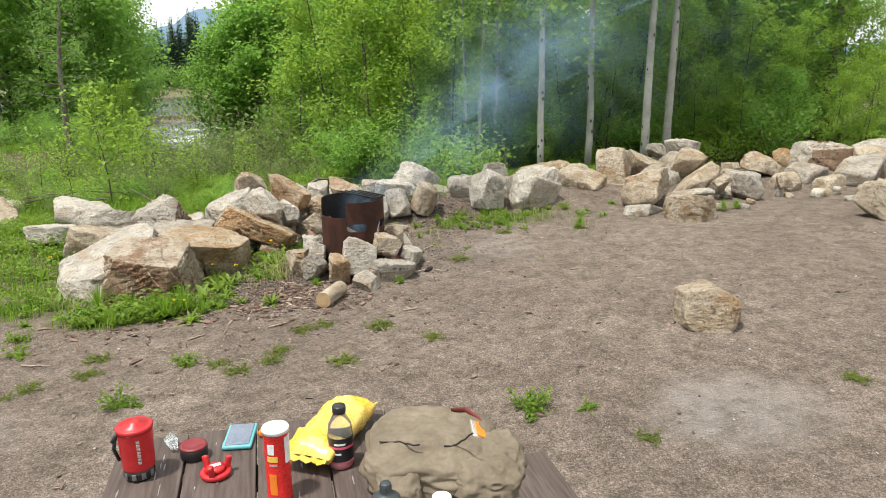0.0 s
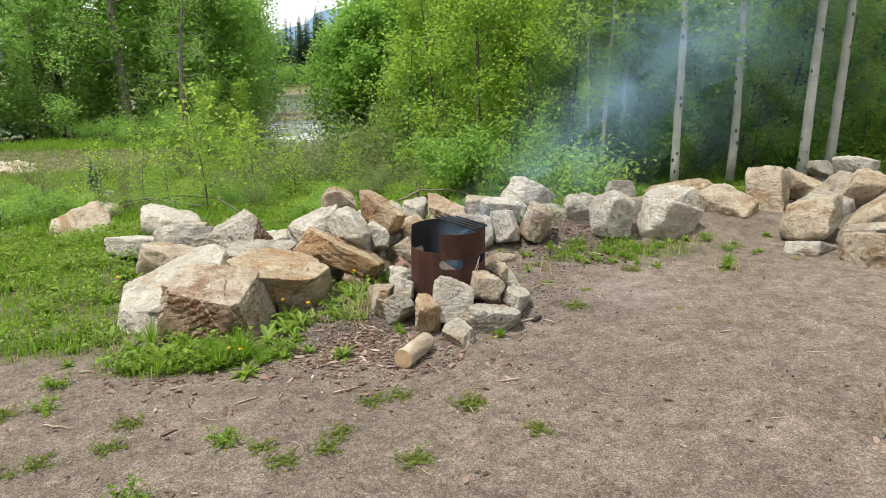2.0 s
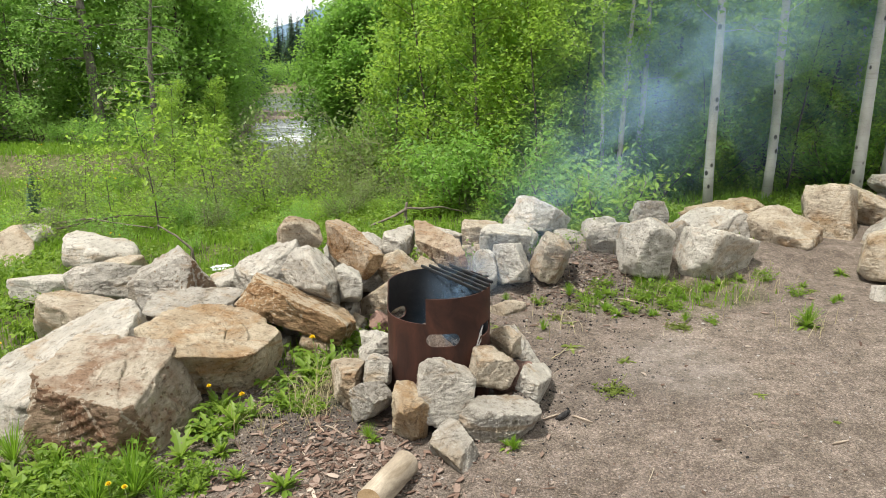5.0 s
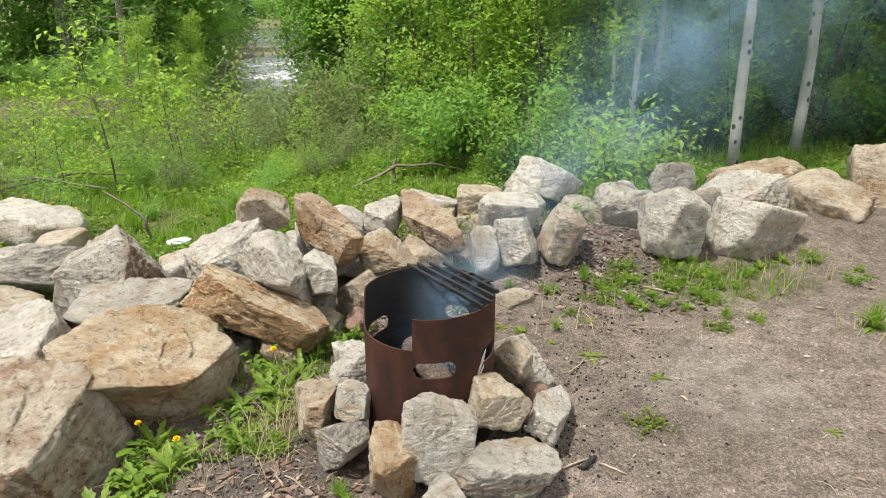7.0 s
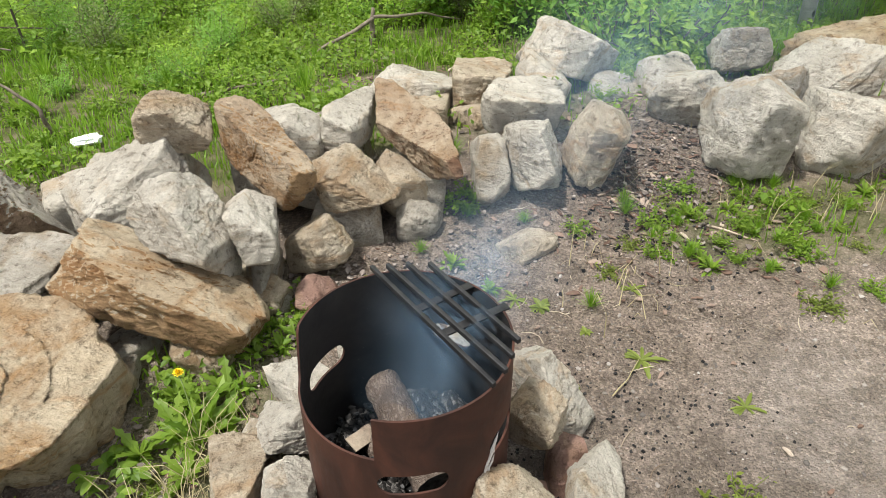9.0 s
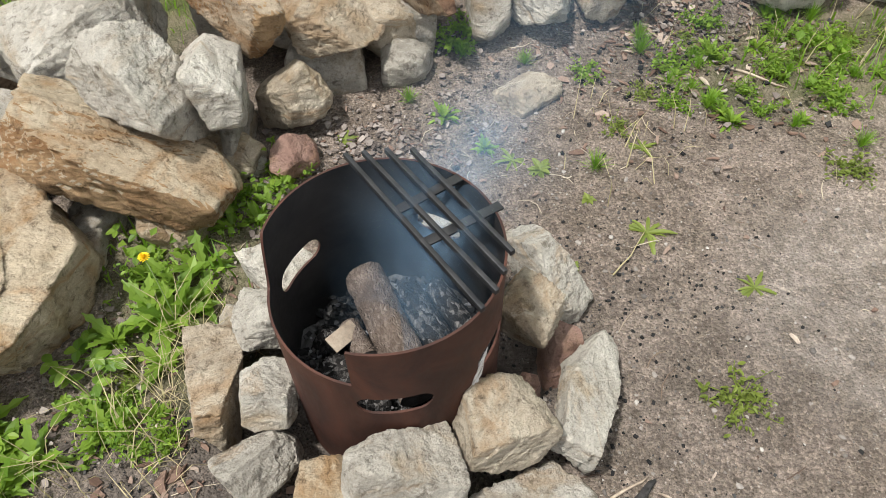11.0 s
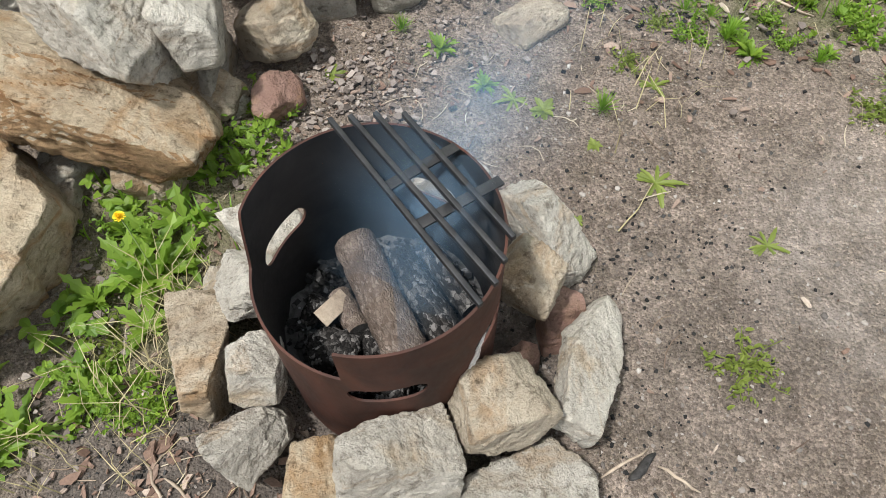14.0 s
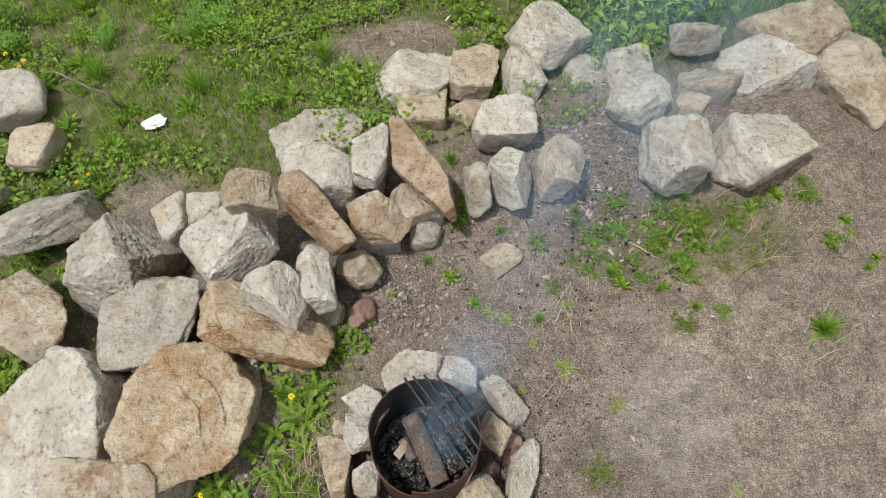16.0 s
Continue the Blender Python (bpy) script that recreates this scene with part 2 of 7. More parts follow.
def ground_material():
    m, n, l, b = node_material("gravel_ground")
    p = coords(n, l, True)
    grass = n.new("ShaderNodeAttribute")
    grass.attribute_name = "turf"
    ash = n.new("ShaderNodeAttribute")
    ash.attribute_name = "ash"
    dust = n.new("ShaderNodeAttribute")
    dust.attribute_name = "dust"
    big = noise_tex(n, l, p, 0.9, 6, 0.6, 0.6)
    mid = noise_tex(n, l, p, 7.5, 6, 0.65)
    fine = noise_tex(n, l, p, 70, 6, 0.75)
    vor = n.new("ShaderNodeTexVoronoi")
    vor.inputs["Scale"].default_value = 120
    vor.inputs["Randomness"].default_value = 1.0
    l.new(p, vor.inputs["Vector"])
    base = ramp(n, l, big, [(0.32, (0.210, 0.169, 0.142)), (0.68, (0.318, 0.264, 0.222))])
    base = mixed(n, l, ramp(n, l, mid, [(0.38, (0.7, 0.7, 0.7)), (0.6, (0, 0, 0))]), base, (0.135, 0.110, 0.086))
    stone = ramp(n, l, vor.outputs["Color"], [(0.2, (0.5, 0.48, 0.46)), (0.6, (0.95, 0.95, 0.95)), (0.86, (1.5, 1.47, 1.42))])
    base = mixed(n, l, 0.65, base, stone, "MULTIPLY")
    base = mixed(n, l, 0.7, base, ramp(n, l, fine, [(0.3, (0.5, 0.49, 0.48)), (0.7, (1.45, 1.44, 1.42))]), "MULTIPLY")
    chipv = n.new("ShaderNodeTexVoronoi")
    chipv.inputs["Scale"].default_value = 85
    jag = n.new("ShaderNodeTexNoise")
    jag.inputs["Scale"].default_value, jag.inputs["Detail"].default_value = 110, 4
    l.new(p, jag.inputs["Vector"])
    jagged = n.new("ShaderNodeVectorMath")
    jagged.operation = "MULTIPLY_ADD"
    l.new(jag.outputs["Color"], jagged.inputs[0])
    jagged.inputs[1].default_value = (0.016, 0.016, 0.016)
    l.new(p, jagged.inputs[2])
    l.new(jagged.outputs[0], chipv.inputs["Vector"])
    fleck = maths(n, l, "MULTIPLY", ramp(n, l, chipv.outputs["Distance"], [(0.16, (1, 1, 1)), (0.28, (0, 0, 0))]), ramp(n, l, chipv.outputs["Color"], [(0.55, (0, 0, 0)), (0.60, (0.9, 0.9, 0.9))]))
    base = mixed(n, l, fleck, base, ramp(n, l, noise_tex(n, l, p, 31, 2), [(0.42, (0.075, 0.062, 0.052)), (0.5, (0.20, 0.17, 0.145)), (0.60, (0.42, 0.385, 0.34))]))
    sand = noise_tex(n, l, p, 240, 3, 0.8)
    base = mixed(n, l, 0.8, base, ramp(n, l, sand, [(0.34, (0.55, 0.54, 0.53)), (0.5, (1, 1, 1)), (0.68, (1.5, 1.49, 1.47))]), "MULTIPLY")
    clod = noise_tex(n, l, p, 26, 5, 0.7, 0.4)
    base = mixed(n, l, 0.75, base, ramp(n, l, clod, [(0.34, (0.64, 0.62, 0.60)), (0.5, (1, 1, 1)), (0.66, (1.25, 1.24, 1.23))]), "MULTIPLY")
    base = mixed(n, l, maths(n, l, "MULTIPLY", dust.outputs["Fac"], ramp(n, l, mid, [(0.3, (0.15, 0.15, 0.15)), (0.7, (0.75, 0.75, 0.75))])), base, (0.335, 0.308, 0.280))
    base = mixed(n, l, maths(n, l, "MULTIPLY", ash.outputs["Fac"], ramp(n, l, mid, [(0.3, (1, 1, 1)), (0.75, (0.3, 0.3, 0.3))])), base, (0.085, 0.074, 0.066))
    soil = ramp(n, l, mid, [(0.3, (0.065, 0.085, 0.025)), (0.48, (0.11, 0.115, 0.045)), (0.64, (0.20, 0.165, 0.11))])
    base = mixed(n, l, grass.outputs["Fac"], base, soil)
    l.new(base, b.inputs["Base Color"])
    b.inputs["Roughness"].default_value = 0.95
    b.inputs["Specular IOR Level"].default_value = 0.15
    h = maths(n, l, "ADD", maths(n, l, "MULTIPLY", vor.outputs["Distance"], -0.6), maths(n, l, "MULTIPLY", fine, 0.9))
    h = maths(n, l, "ADD", h, maths(n, l, "MULTIPLY", mid, 1.2))
    h = maths(n, l, "ADD", h, maths(n, l, "MULTIPLY", clod, 1.3))
    bump(n, l, h, 1.0, 0.016, b)
    return m


GROUND = ground_material()


def leaf_material(name, dark, light, trans=0.45, rough=0.5):
    m, n, l, b = node_material(name)
    geo = n.new("ShaderNodeNewGeometry")
    info = n.new("ShaderNodeObjectInfo")
    both = maths(n, l, "ADD", maths(n, l, "MULTIPLY", geo.outputs["Random Per Island"], 0.75), maths(n, l, "MULTIPLY", info.outputs["Random"], 0.25))
    col = ramp(n, l, both, [(0.0, dark), (0.55, tuple((a + c) / 2 for a, c in zip(dark, light))), (1.0, light)])
    l.new(col, b.inputs["Base Color"])
    b.inputs["Roughness"].default_value = rough
    b.inputs["Specular IOR Level"].default_value = 0.35
    tr = n.new("ShaderNodeBsdfTranslucent")
    l.new(mixed(n, l, 0.5, col, tuple(min(1, 1.6 * a) for a in light)), tr.inputs["Color"])
    mx = n.new("ShaderNodeMixShader")
    mx.inputs[0].default_value = trans
    l.new(b.outputs[0], mx.inputs[1])
    l.new(tr.outputs[0], mx.inputs[2])
    l.new(mx.outputs[0], n["Material Output"].inputs["Surface"])
    return m


LEAF_FRESH = leaf_material("leaf_fresh", (0.11, 0.215, 0.024), (0.34, 0.485, 0.068), 0.52)
LEAF_GREEN = leaf_material("leaf_green", (0.085, 0.19, 0.034), (0.26, 0.44, 0.075), 0.52)
LEAF_DEEP = leaf_material("leaf_deep", (0.10, 0.21, 0.052), (0.30, 0.47, 0.105), 0.58)
LEAF_GREY = leaf_material("leaf_willow", (0.085, 0.13, 0.04), (0.23, 0.30, 0.08), 0.42)
NEEDLE = leaf_material("needle", (0.045, 0.10, 0.062), (0.12, 0.205, 0.115), 0.28, 0.7)
GRASS = leaf_material("grass_blade", (0.07, 0.165, 0.012), (0.225, 0.37, 0.032), 0.48)
GRASS_DRY = leaf_material("grass_dry", (0.30, 0.25, 0.13), (0.48, 0.42, 0.25), 0.3, 0.8)
WEED = leaf_material("weed_leaf", (0.07, 0.145, 0.016), (0.25, 0.36, 0.045), 0.45)
WEED_PALE = leaf_material("weed_pale_leaf", (0.10, 0.135, 0.022), (0.22, 0.265, 0.055), 0.4)


def grained(name, a, b_col, scale=(1, 1, 1), size=8.0, rough=0.8, bump_d=0.004, metal=0.0, detail=7, spec=0.3, wave=0.5):
    """A plain material with grain at two scales; scale stretches it."""
    m, n, l, b = node_material(name)
    p = coords(n, l)
    mp = n.new("ShaderNodeMapping")
    mp.inputs["Scale"].default_value = scale
    l.new(p, mp.inputs["Vector"])
    f1 = noise_tex(n, l, mp.outputs[0], size, detail, 0.6, wave)
    f2 = noise_tex(n, l, mp.outputs[0], size * 9, 5, 0.7)
    col = ramp(n, l, f1, [(0.33, a), (0.67, b_col)])
    col = mixed(n, l, 0.5, col, ramp(n, l, f2, [(0.3, (0.6, 0.6, 0.6)), (0.7, (1.3, 1.3, 1.3))]), "MULTIPLY")
    l.new(col, b.inputs["Base Color"])
    rr = ramp(n, l, f2, [(0.2, (max(0, rough - 0.12),) * 3), (0.8, (min(1, rough + 0.1),) * 3)])
    l.new(rr, b.inputs["Roughness"])
    b.inputs["Metallic"].default_value = metal
    b.inputs["Specular IOR Level"].default_value = spec
    bump(n, l, maths(n, l, "ADD", f1, maths(n, l, "MULTIPLY", f2, 0.5)), 0.6, bump_d, b)
    return m


def bark_material():
    """White aspen bark with dark scars and fine rings."""
    m, n, l, b = node_material("aspen_bark")
    p = coords(n, l)
    mp = n.new("ShaderNodeMapping")
    mp.inputs["Scale"].default_value = (1, 1, 0.33)
    l.new(p, mp.inputs["Vector"])
    ring = n.new("ShaderNodeMapping")
    ring.inputs["Scale"].default_value = (3, 3, 40)
    l.new(p, ring.inputs["Vector"])
    f1 = noise_tex(n, l, ring.outputs[0], 1.0, 4, 0.6)
    spots = n.new("ShaderNodeTexVoronoi")
    spots.inputs["Scale"].default_value = 7.5
    sp = n.new("ShaderNodeMapping")
    sp.inputs["Scale"].default_value = (1.0, 1.0, 0.75)
    l.new(p, sp.inputs["Vector"])
    l.new(sp.outputs[0], spots.inputs["Vector"])
    col = ramp(n, l, noise_tex(n, l, p, 3.0, 5), [(0.3, (0.25, 0.24, 0.205)), (0.7, (0.46, 0.445, 0.395))])
    col = mixed(n, l, ramp(n, l, f1, [(0.56, (0, 0, 0)), (0.70, (0.38, 0.38, 0.38))]), col, (0.17, 0.15, 0.12))
    col = mixed(n, l, ramp(n, l, spots.outputs["Distance"], [(0.12, (1, 1, 1)), (0.20, (0, 0, 0))]), col, (0.035, 0.03, 0.026))
    l.new(col, b.inputs["Base Color"])
    b.inputs["Roughness"].default_value = 0.75
    bump(n, l, f1, 0.4, 0.006, b)
    return m


ASPEN = bark_material()
BARK = grained("tree_bark", (0.055, 0.045, 0.036), (0.15, 0.125, 0.10), (1, 1, 0.25), 14, 0.95, 0.012)
PINE_BARK = grained("pine_bark", (0.10, 0.085, 0.072), (0.27, 0.235, 0.20), (1, 1, 0.4), 11, 0.95, 0.012)
TWIG = grained("dead_twig", (0.10, 0.08, 0.06), (0.23, 0.19, 0.15), (1, 1, 1), 20, 0.9, 0.003)

def scaly_bark(name="log_bark", low=(0.13, 0.10, 0.08), mid=(0.175, 0.14, 0.115), high=(0.235, 0.195, 0.165), seam=(0.10, 0.077, 0.063), scale=120):
    """Bark or char broken into small scales."""
    m, n, l, b = node_material(name)
    p = coords(n, l)
    mp = n.new("ShaderNodeMapping")
    mp.inputs["Scale"].default_value = (1, 1, 0.55)
    ragged = n.new("ShaderNodeTexNoise")
    ragged.inputs["Scale"].default_value, ragged.inputs["Detail"].default_value = 60, 5
    l.new(p, ragged.inputs["Vector"])
    shift = n.new("ShaderNodeVectorMath")
    shift.operation = "MULTIPLY_ADD"
    l.new(ragged.outputs["Color"], shift.inputs[0])
    shift.inputs[1].default_value = (0.022, 0.022, 0.022)
    l.new(p, shift.inputs[2])
    l.new(shift.outputs[0], mp.inputs["Vector"])
    vo = n.new("ShaderNodeTexVoronoi")
    vo.inputs["Scale"].default_value = scale
    l.new(mp.outputs[0], vo.inputs["Vector"])
    ed = n.new("ShaderNodeTexVoronoi")
    ed.feature = "DISTANCE_TO_EDGE"
    ed.inputs["Scale"].default_value = scale
    l.new(mp.outputs[0], ed.inputs["Vector"])
    col = ramp(n, l, vo.outputs["Color"], [(0.2, low), (0.55, mid), (0.88, high)])
    col = mixed(n, l, ramp(n, l, ed.outputs["Distance"], [(0.0, (0.8, 0.8, 0.8)), (0.10, (0, 0, 0))]), col, seam)
    col = mixed(n, l, 0.6, col, ramp(n, l, noise_tex(n, l, p, 16, 5), [(0.35, (0.55, 0.5, 0.48)), (0.65, (1.25, 1.22, 1.2))]), "MULTIPLY")
    l.new(col, b.inputs["Base Color"])
    b.inputs["Roughness"].default_value = 0.95
    b.inputs["Specular IOR Level"].default_value = 0.15
    bump(n, l, maths(n, l, "ADD", ed.outputs["Distance"], maths(n, l, "MULTIPLY", noise_tex(n, l, p, 60, 5), 0.4)), 1.0, 0.012, b)
    return m


STEEL = grained("rusted_steel", (0.027, 0.014, 0.011), (0.078, 0.031, 0.020), (1, 1, 0.6), 5.5, 0.66, 0.0012, 0.1, 8, 0.22, 1.2)
SOOT = grained("sooty_steel", (0.018, 0.017, 0.017), (0.042, 0.038, 0.036), (1, 1, 1), 7, 0.6, 0.001, 0.3)
GRATE = grained("grate_iron", (0.016, 0.016, 0.017), (0.042, 0.041, 0.041), (1, 1, 1), 18, 0.55, 0.001, 0.4)
SCRATCH = grained("scratched_paint", (0.40, 0.37, 0.34), (0.55, 0.52, 0.48), (1, 1, 1), 30, 0.7, 0.0005)
CHAR = grained("charcoal", (0.014, 0.013, 0.012), (0.085, 0.08, 0.076), (1, 1, 1), 22, 0.85, 0.012)
ASH = grained("ash", (0.03, 0.029, 0.028), (0.15, 0.145, 0.14), (1, 1, 1), 16, 0.95, 0.012)
LOG_BARK = scaly_bark()
CHAR_LOG = scaly_bark("charred_log", (0.014, 0.013, 0.012), (0.035, 0.032, 0.030), (0.21, 0.20, 0.19), (0.008, 0.008, 0.008), 95)
LOG_PALE = grained("peeled_log", (0.20, 0.155, 0.105), (0.44, 0.375, 0.285), (1, 1, 0.3), 15, 0.85, 0.006)
CUT_WOOD = grained("cut_wood", (0.30, 0.20, 0.10), (0.46, 0.33, 0.19), (1, 1, 1), 14, 0.85, 0.002)
CHIP = grained("wood_chip", (0.20, 0.15, 0.11), (0.46, 0.38, 0.29), (1, 1, 1), 9, 0.9, 0.002)


def island_material(name, stops, rough=0.9):
    m, n, l, b = node_material(name)
    geo = n.new("ShaderNodeNewGeometry")
    col = ramp(n, l, geo.outputs["Random Per Island"], stops)
    g = noise_tex(n, l, geo.outputs["Position"], 160, 4, 0.7)
    col = mixed(n, l, 0.6, col, ramp(n, l, g, [(0.3, (0.6, 0.6, 0.6)), (0.7, (1.3, 1.3, 1.3))]), "MULTIPLY")
    l.new(col, b.inputs["Base Color"])
    b.inputs["Roughness"].default_value = rough
    b.inputs["Specular IOR Level"].default_value = 0.2
    return m


PEBBLE = island_material("pebbles", [(0.0, (0.09, 0.08, 0.072)), (0.45, (0.20, 0.175, 0.152)), (0.9, (0.28, 0.25, 0.22)), (1.0, (0.44, 0.41, 0.37))])
CHIPS = island_material("bark_bits", [(0.0, (0.07, 0.042, 0.03)), (0.5, (0.18, 0.118, 0.088)), (0.90, (0.26, 0.195, 0.155)), (1.0, (0.42, 0.35, 0.28))])
COALS = island_material("coals", [(0.0, (0.008, 0.008, 0.008)), (0.8, (0.026, 0.025, 0.024)), (1.0, (0.07, 0.067, 0.064))])


def plain(name, colour, rough=0.5, metal=0.0, spec=0.5, vary=0.12, size=30, bump_d=0.0006):
    lo, hi = tuple(c * (1 - vary) for c in colour), tuple(min(1, c * (1 + vary)) for c in colour)
    return grained(name, lo, hi, (1, 1, 1), size, rough, bump_d, metal, 4, spec)


# ---------------------------------------------------------------- ground
def grown(lo, hi, step, reach, rate=1.16):
    mid = list(np.arange(lo, hi, step))
    a, s = [lo], step
    while a[-1] > -reach:
        s *= rate
        a.append(a[-1] - s)
    b, s = [hi], step
    while b[-1] < reach:
        s *= rate
        b.append(b[-1] + s)
    return np.array(a[:0:-1] + mid + b)


def turf_mask(x, y):
    """Where turf grows: beside and behind the boulders and off the gravel pad."""
    p = np.stack([x, y, np.zeros_like(x)], -1)
    wob = 0.35 * vnoise(p * 0.9, 11) + 0.2 * vnoise(p * 2.7, 12)
    left = smooth(-2.15, -2.5, x + 0.6 * wob) * smooth(-1.45, -0.95, y + 0.7 * wob)
    behind = smooth(0.95, 1.6, y + wob - 0.55 * smooth(-0.6, 0.4, x) - 0.4 * smooth(1.5, 3, x) - 0.3 * smooth(3, 4, x)) * smooth(-0.7, -1.4, x - 9 * smooth(1.2, 2.6, y))
    wild = smooth(2.4, 3.4, y + wob)
    foot = smooth(0.55, 0.35, np.hypot((x + 1.75) / 1.4, (y + 1.40) / 0.62) + wob * 0.3)
    nook = smooth(0.5, 0.3, np.hypot((x + 0.75) / 0.9, (y + 0.35) / 1.3) + wob * 0.3) * 0.6
    patch = smooth(0.55, 0.3, np.hypot((x - 1.75) / 2.0, (y - 0.75) / 0.8) + wob * 0.4) * 0.6
    side = smooth(8.5, 10, x + wob)
    bare = smooth(0.6, 0.3, np.hypot((x + 0.1) / 1.3, (y - 2.7) / 0.6) + wob * 0.5)
    return np.clip(np.maximum.reduce([left, behind, wild, foot, nook, patch, side]), 0, 1) * (1 - 0.9 * bare) * smooth(-1.75, -1.45, ground_z(x, y))


def ash_mask(x, y):
    p = np.stack([x, y, np.zeros_like(x)], -1)
    wob = 0.25 * vnoise(p * 2.2, 21) + 0.12 * vnoise(p * 6, 22)
    cut = smooth(0.8, 0.5, np.hypot((x + 8.6) / 1.7, (y - 13.15) / 0.5) + wob * 0.4)
    ring = smooth(0.62, 0.40, np.hypot(x - 0.02, y + 0.64) + wob * 0.3) * 0.9
    left = smooth(0.5, 0.12, np.hypot((x + 0.75) / 1.0, (y + 1.0) / 1.0) + wob) * 0.9
    back = smooth(0.6, 0.2, np.hypot((x - 1.15) / 0.8, (y - 0.95) / 0.8) + wob) * 0.65
    right = smooth(0.55, 0.1, np.hypot((x - 0.85) / 0.8, (y + 0.6) / 0.9) + wob) * 0.3
    return np.clip(np.maximum.reduce([ring, left, back, right, cut]), 0, 1)


def dust_mask(x, y):
    p = np.stack([x, y, np.zeros_like(x)], -1)
    wob = 0.5 * vnoise(p * 1.7, 31)
    a = smooth(0.6, 0.15, np.hypot((x - 1.75) / 1.1, (y + 4.0) / 0.8) + wob * 0.5)
    b = smooth(0.6, 0.2, np.hypot((x - 1.35) / 0.7, (y + 0.55) / 1.1) + wob * 0.6) * 0.5
    c = smooth(0.6, 0.2, np.hypot((x + 2.3) / 0.8, (y + 3.2) / 0.8) + wob * 0.5) * 0.9
    return np.clip(np.maximum.reduce([a, b, c]), 0, 1)


gx, gy = grown(-4.2, 5.2, 0.055, 3200, 1.14), grown(-7.4, 3.6, 0.055, 3200, 1.14)
GX, GY = np.meshgrid(gx, gy)
GZ = ground_z(GX, GY)
cols, rows_n = len(gx), len(gy)
idx = np.arange(cols * rows_n).reshape(rows_n, cols)
quads = np.stack([idx[:-1, :-1], idx[:-1, 1:], idx[1:, 1:], idx[1:, :-1]], -1).reshape(-1, 4)
ground_me = bpy.data.meshes.new("ground")
ground_me.from_pydata(np.stack([GX, GY, GZ], -1).reshape(-1, 3).tolist(), [], quads.tolist())
ground_me.polygons.foreach_set("use_smooth", [True] * len(ground_me.polygons))
for key, mask in (("turf", turf_mask), ("ash", ash_mask), ("dust", dust_mask)):
    at = ground_me.attributes.new(key, "FLOAT", "POINT")
    at.data.foreach_set("value", mask(GX, GY).ravel())
ground_me.materials.append(GROUND)
tagged(new("ground", ground_me), "packed brown gravel pad running into green turf and a creek bank", "ground", "", "structure")

# creek
wm, wnod, wlin, wb = node_material("creek_water")
wpos = coords(wnod, wlin, True)
wb.inputs["Base Color"].default_value = (0.055, 0.07, 0.05, 1)
wb.inputs["Roughness"].default_value = 0.18
wb.inputs["Specular IOR Level"].default_value = 0.3
rip = maths(wnod, wlin, "ADD", noise_tex(wnod, wlin, wpos, 2.2, 5, 0.6, 0.8), maths(wnod, wlin, "MULTIPLY", noise_tex(wnod, wlin, wpos, 9, 3), 0.4))
bump(wnod, wlin, rip, 0.8, 0.09, wb)
wet = ramp(wnod, wlin, noise_tex(wnod, wlin, wpos, 0.9, 6, 0.7, 0.8), [(0.52, (0.045, 0.060, 0.036)), (0.62, (0.085, 0.10, 0.075)), (0.72, (0.55, 0.57, 0.56))])
wsep = wnod.new("ShaderNodeSeparateXYZ")
wlin.new(wpos, wsep.inputs[0])
rapid = ramp(wnod, wlin, maths(wnod, wlin, "MULTIPLY", wsep.outputs["Y"], 0.01), [(0.27, (0, 0, 0)), (0.31, (1, 1, 1)), (0.40, (1, 1, 1)), (0.45, (0, 0, 0))])
foam = maths(wnod, wlin, "MULTIPLY", rapid, ramp(wnod, wlin, noise_tex(wnod, wlin, wpos, 1.7, 7, 0.7, 1.0), [(0.42, (0, 0, 0)), (0.54, (1, 1, 1))]))
wlin.new(mixed(wnod, wlin, foam, wet, (0.74, 0.76, 0.77)), wb.inputs["Base Color"])
water = Geo()
wx, wy = np.linspace(-70, 70, 60), np.linspace(8, 125, 60)
WX, WY = np.meshgrid(wx, wy)
wi = np.arange(3600).reshape(60, 60)
water.add(np.stack([WX, WY, np.full_like(WX, -1.95)], -1).reshape(-1, 3), np.stack([wi[:-1, :-1], wi[:-1, 1:], wi[1:, 1:], wi[1:, :-1]], -1).reshape(-1, 4))
tagged(new("water", water.mesh("water", wm)), "shallow rippling grey-green creek below the bank", "water", "", "structure")

# a far ridge, with the blue of distance haze put into its colour
ridge = Geo()
ang = np.linspace(-1.3, 1.3, 160)
hgt = 60 + 140 * np.exp(-((ang + 0.13) / 0.07) ** 2) + 25 * vnoise(np.stack([ang * 6, ang * 0, ang * 0], -1), 41) + 22 * vnoise(np.stack([ang * 40, ang * 0, ang * 0], -1), 42)
rows_v = []
for k, (fr, zf) in enumerate(((2150, 0.0), (2400, 0.35), (2650, 0.72), (2900, 1.0))):
    rows_v.append(np.stack([fr * np.sin(ang), fr * np.cos(ang), hgt * zf + 8], -1))
rv = np.stack(rows_v)
ri = np.arange(4 * 160).reshape(4, 160)
ridge.add(rv.reshape(-1, 3), np.stack([ri[:-1, :-1], ri[:-1, 1:], ri[1:, 1:], ri[1:, :-1]], -1).reshape(-1, 4))
HAZED_RIDGE = grained("hazed_far_ridge", (0.10, 0.17, 0.24), (0.13, 0.20, 0.27), (1, 1, 1), 0.02, 1.0, 1.0)
tagged(new("backdrop_mountain", ridge.mesh("backdrop_mountain", HAZED_RIDGE)), "forested mountain far beyond the creek, distance haze painted in as blue", "mountain", "", "structure")

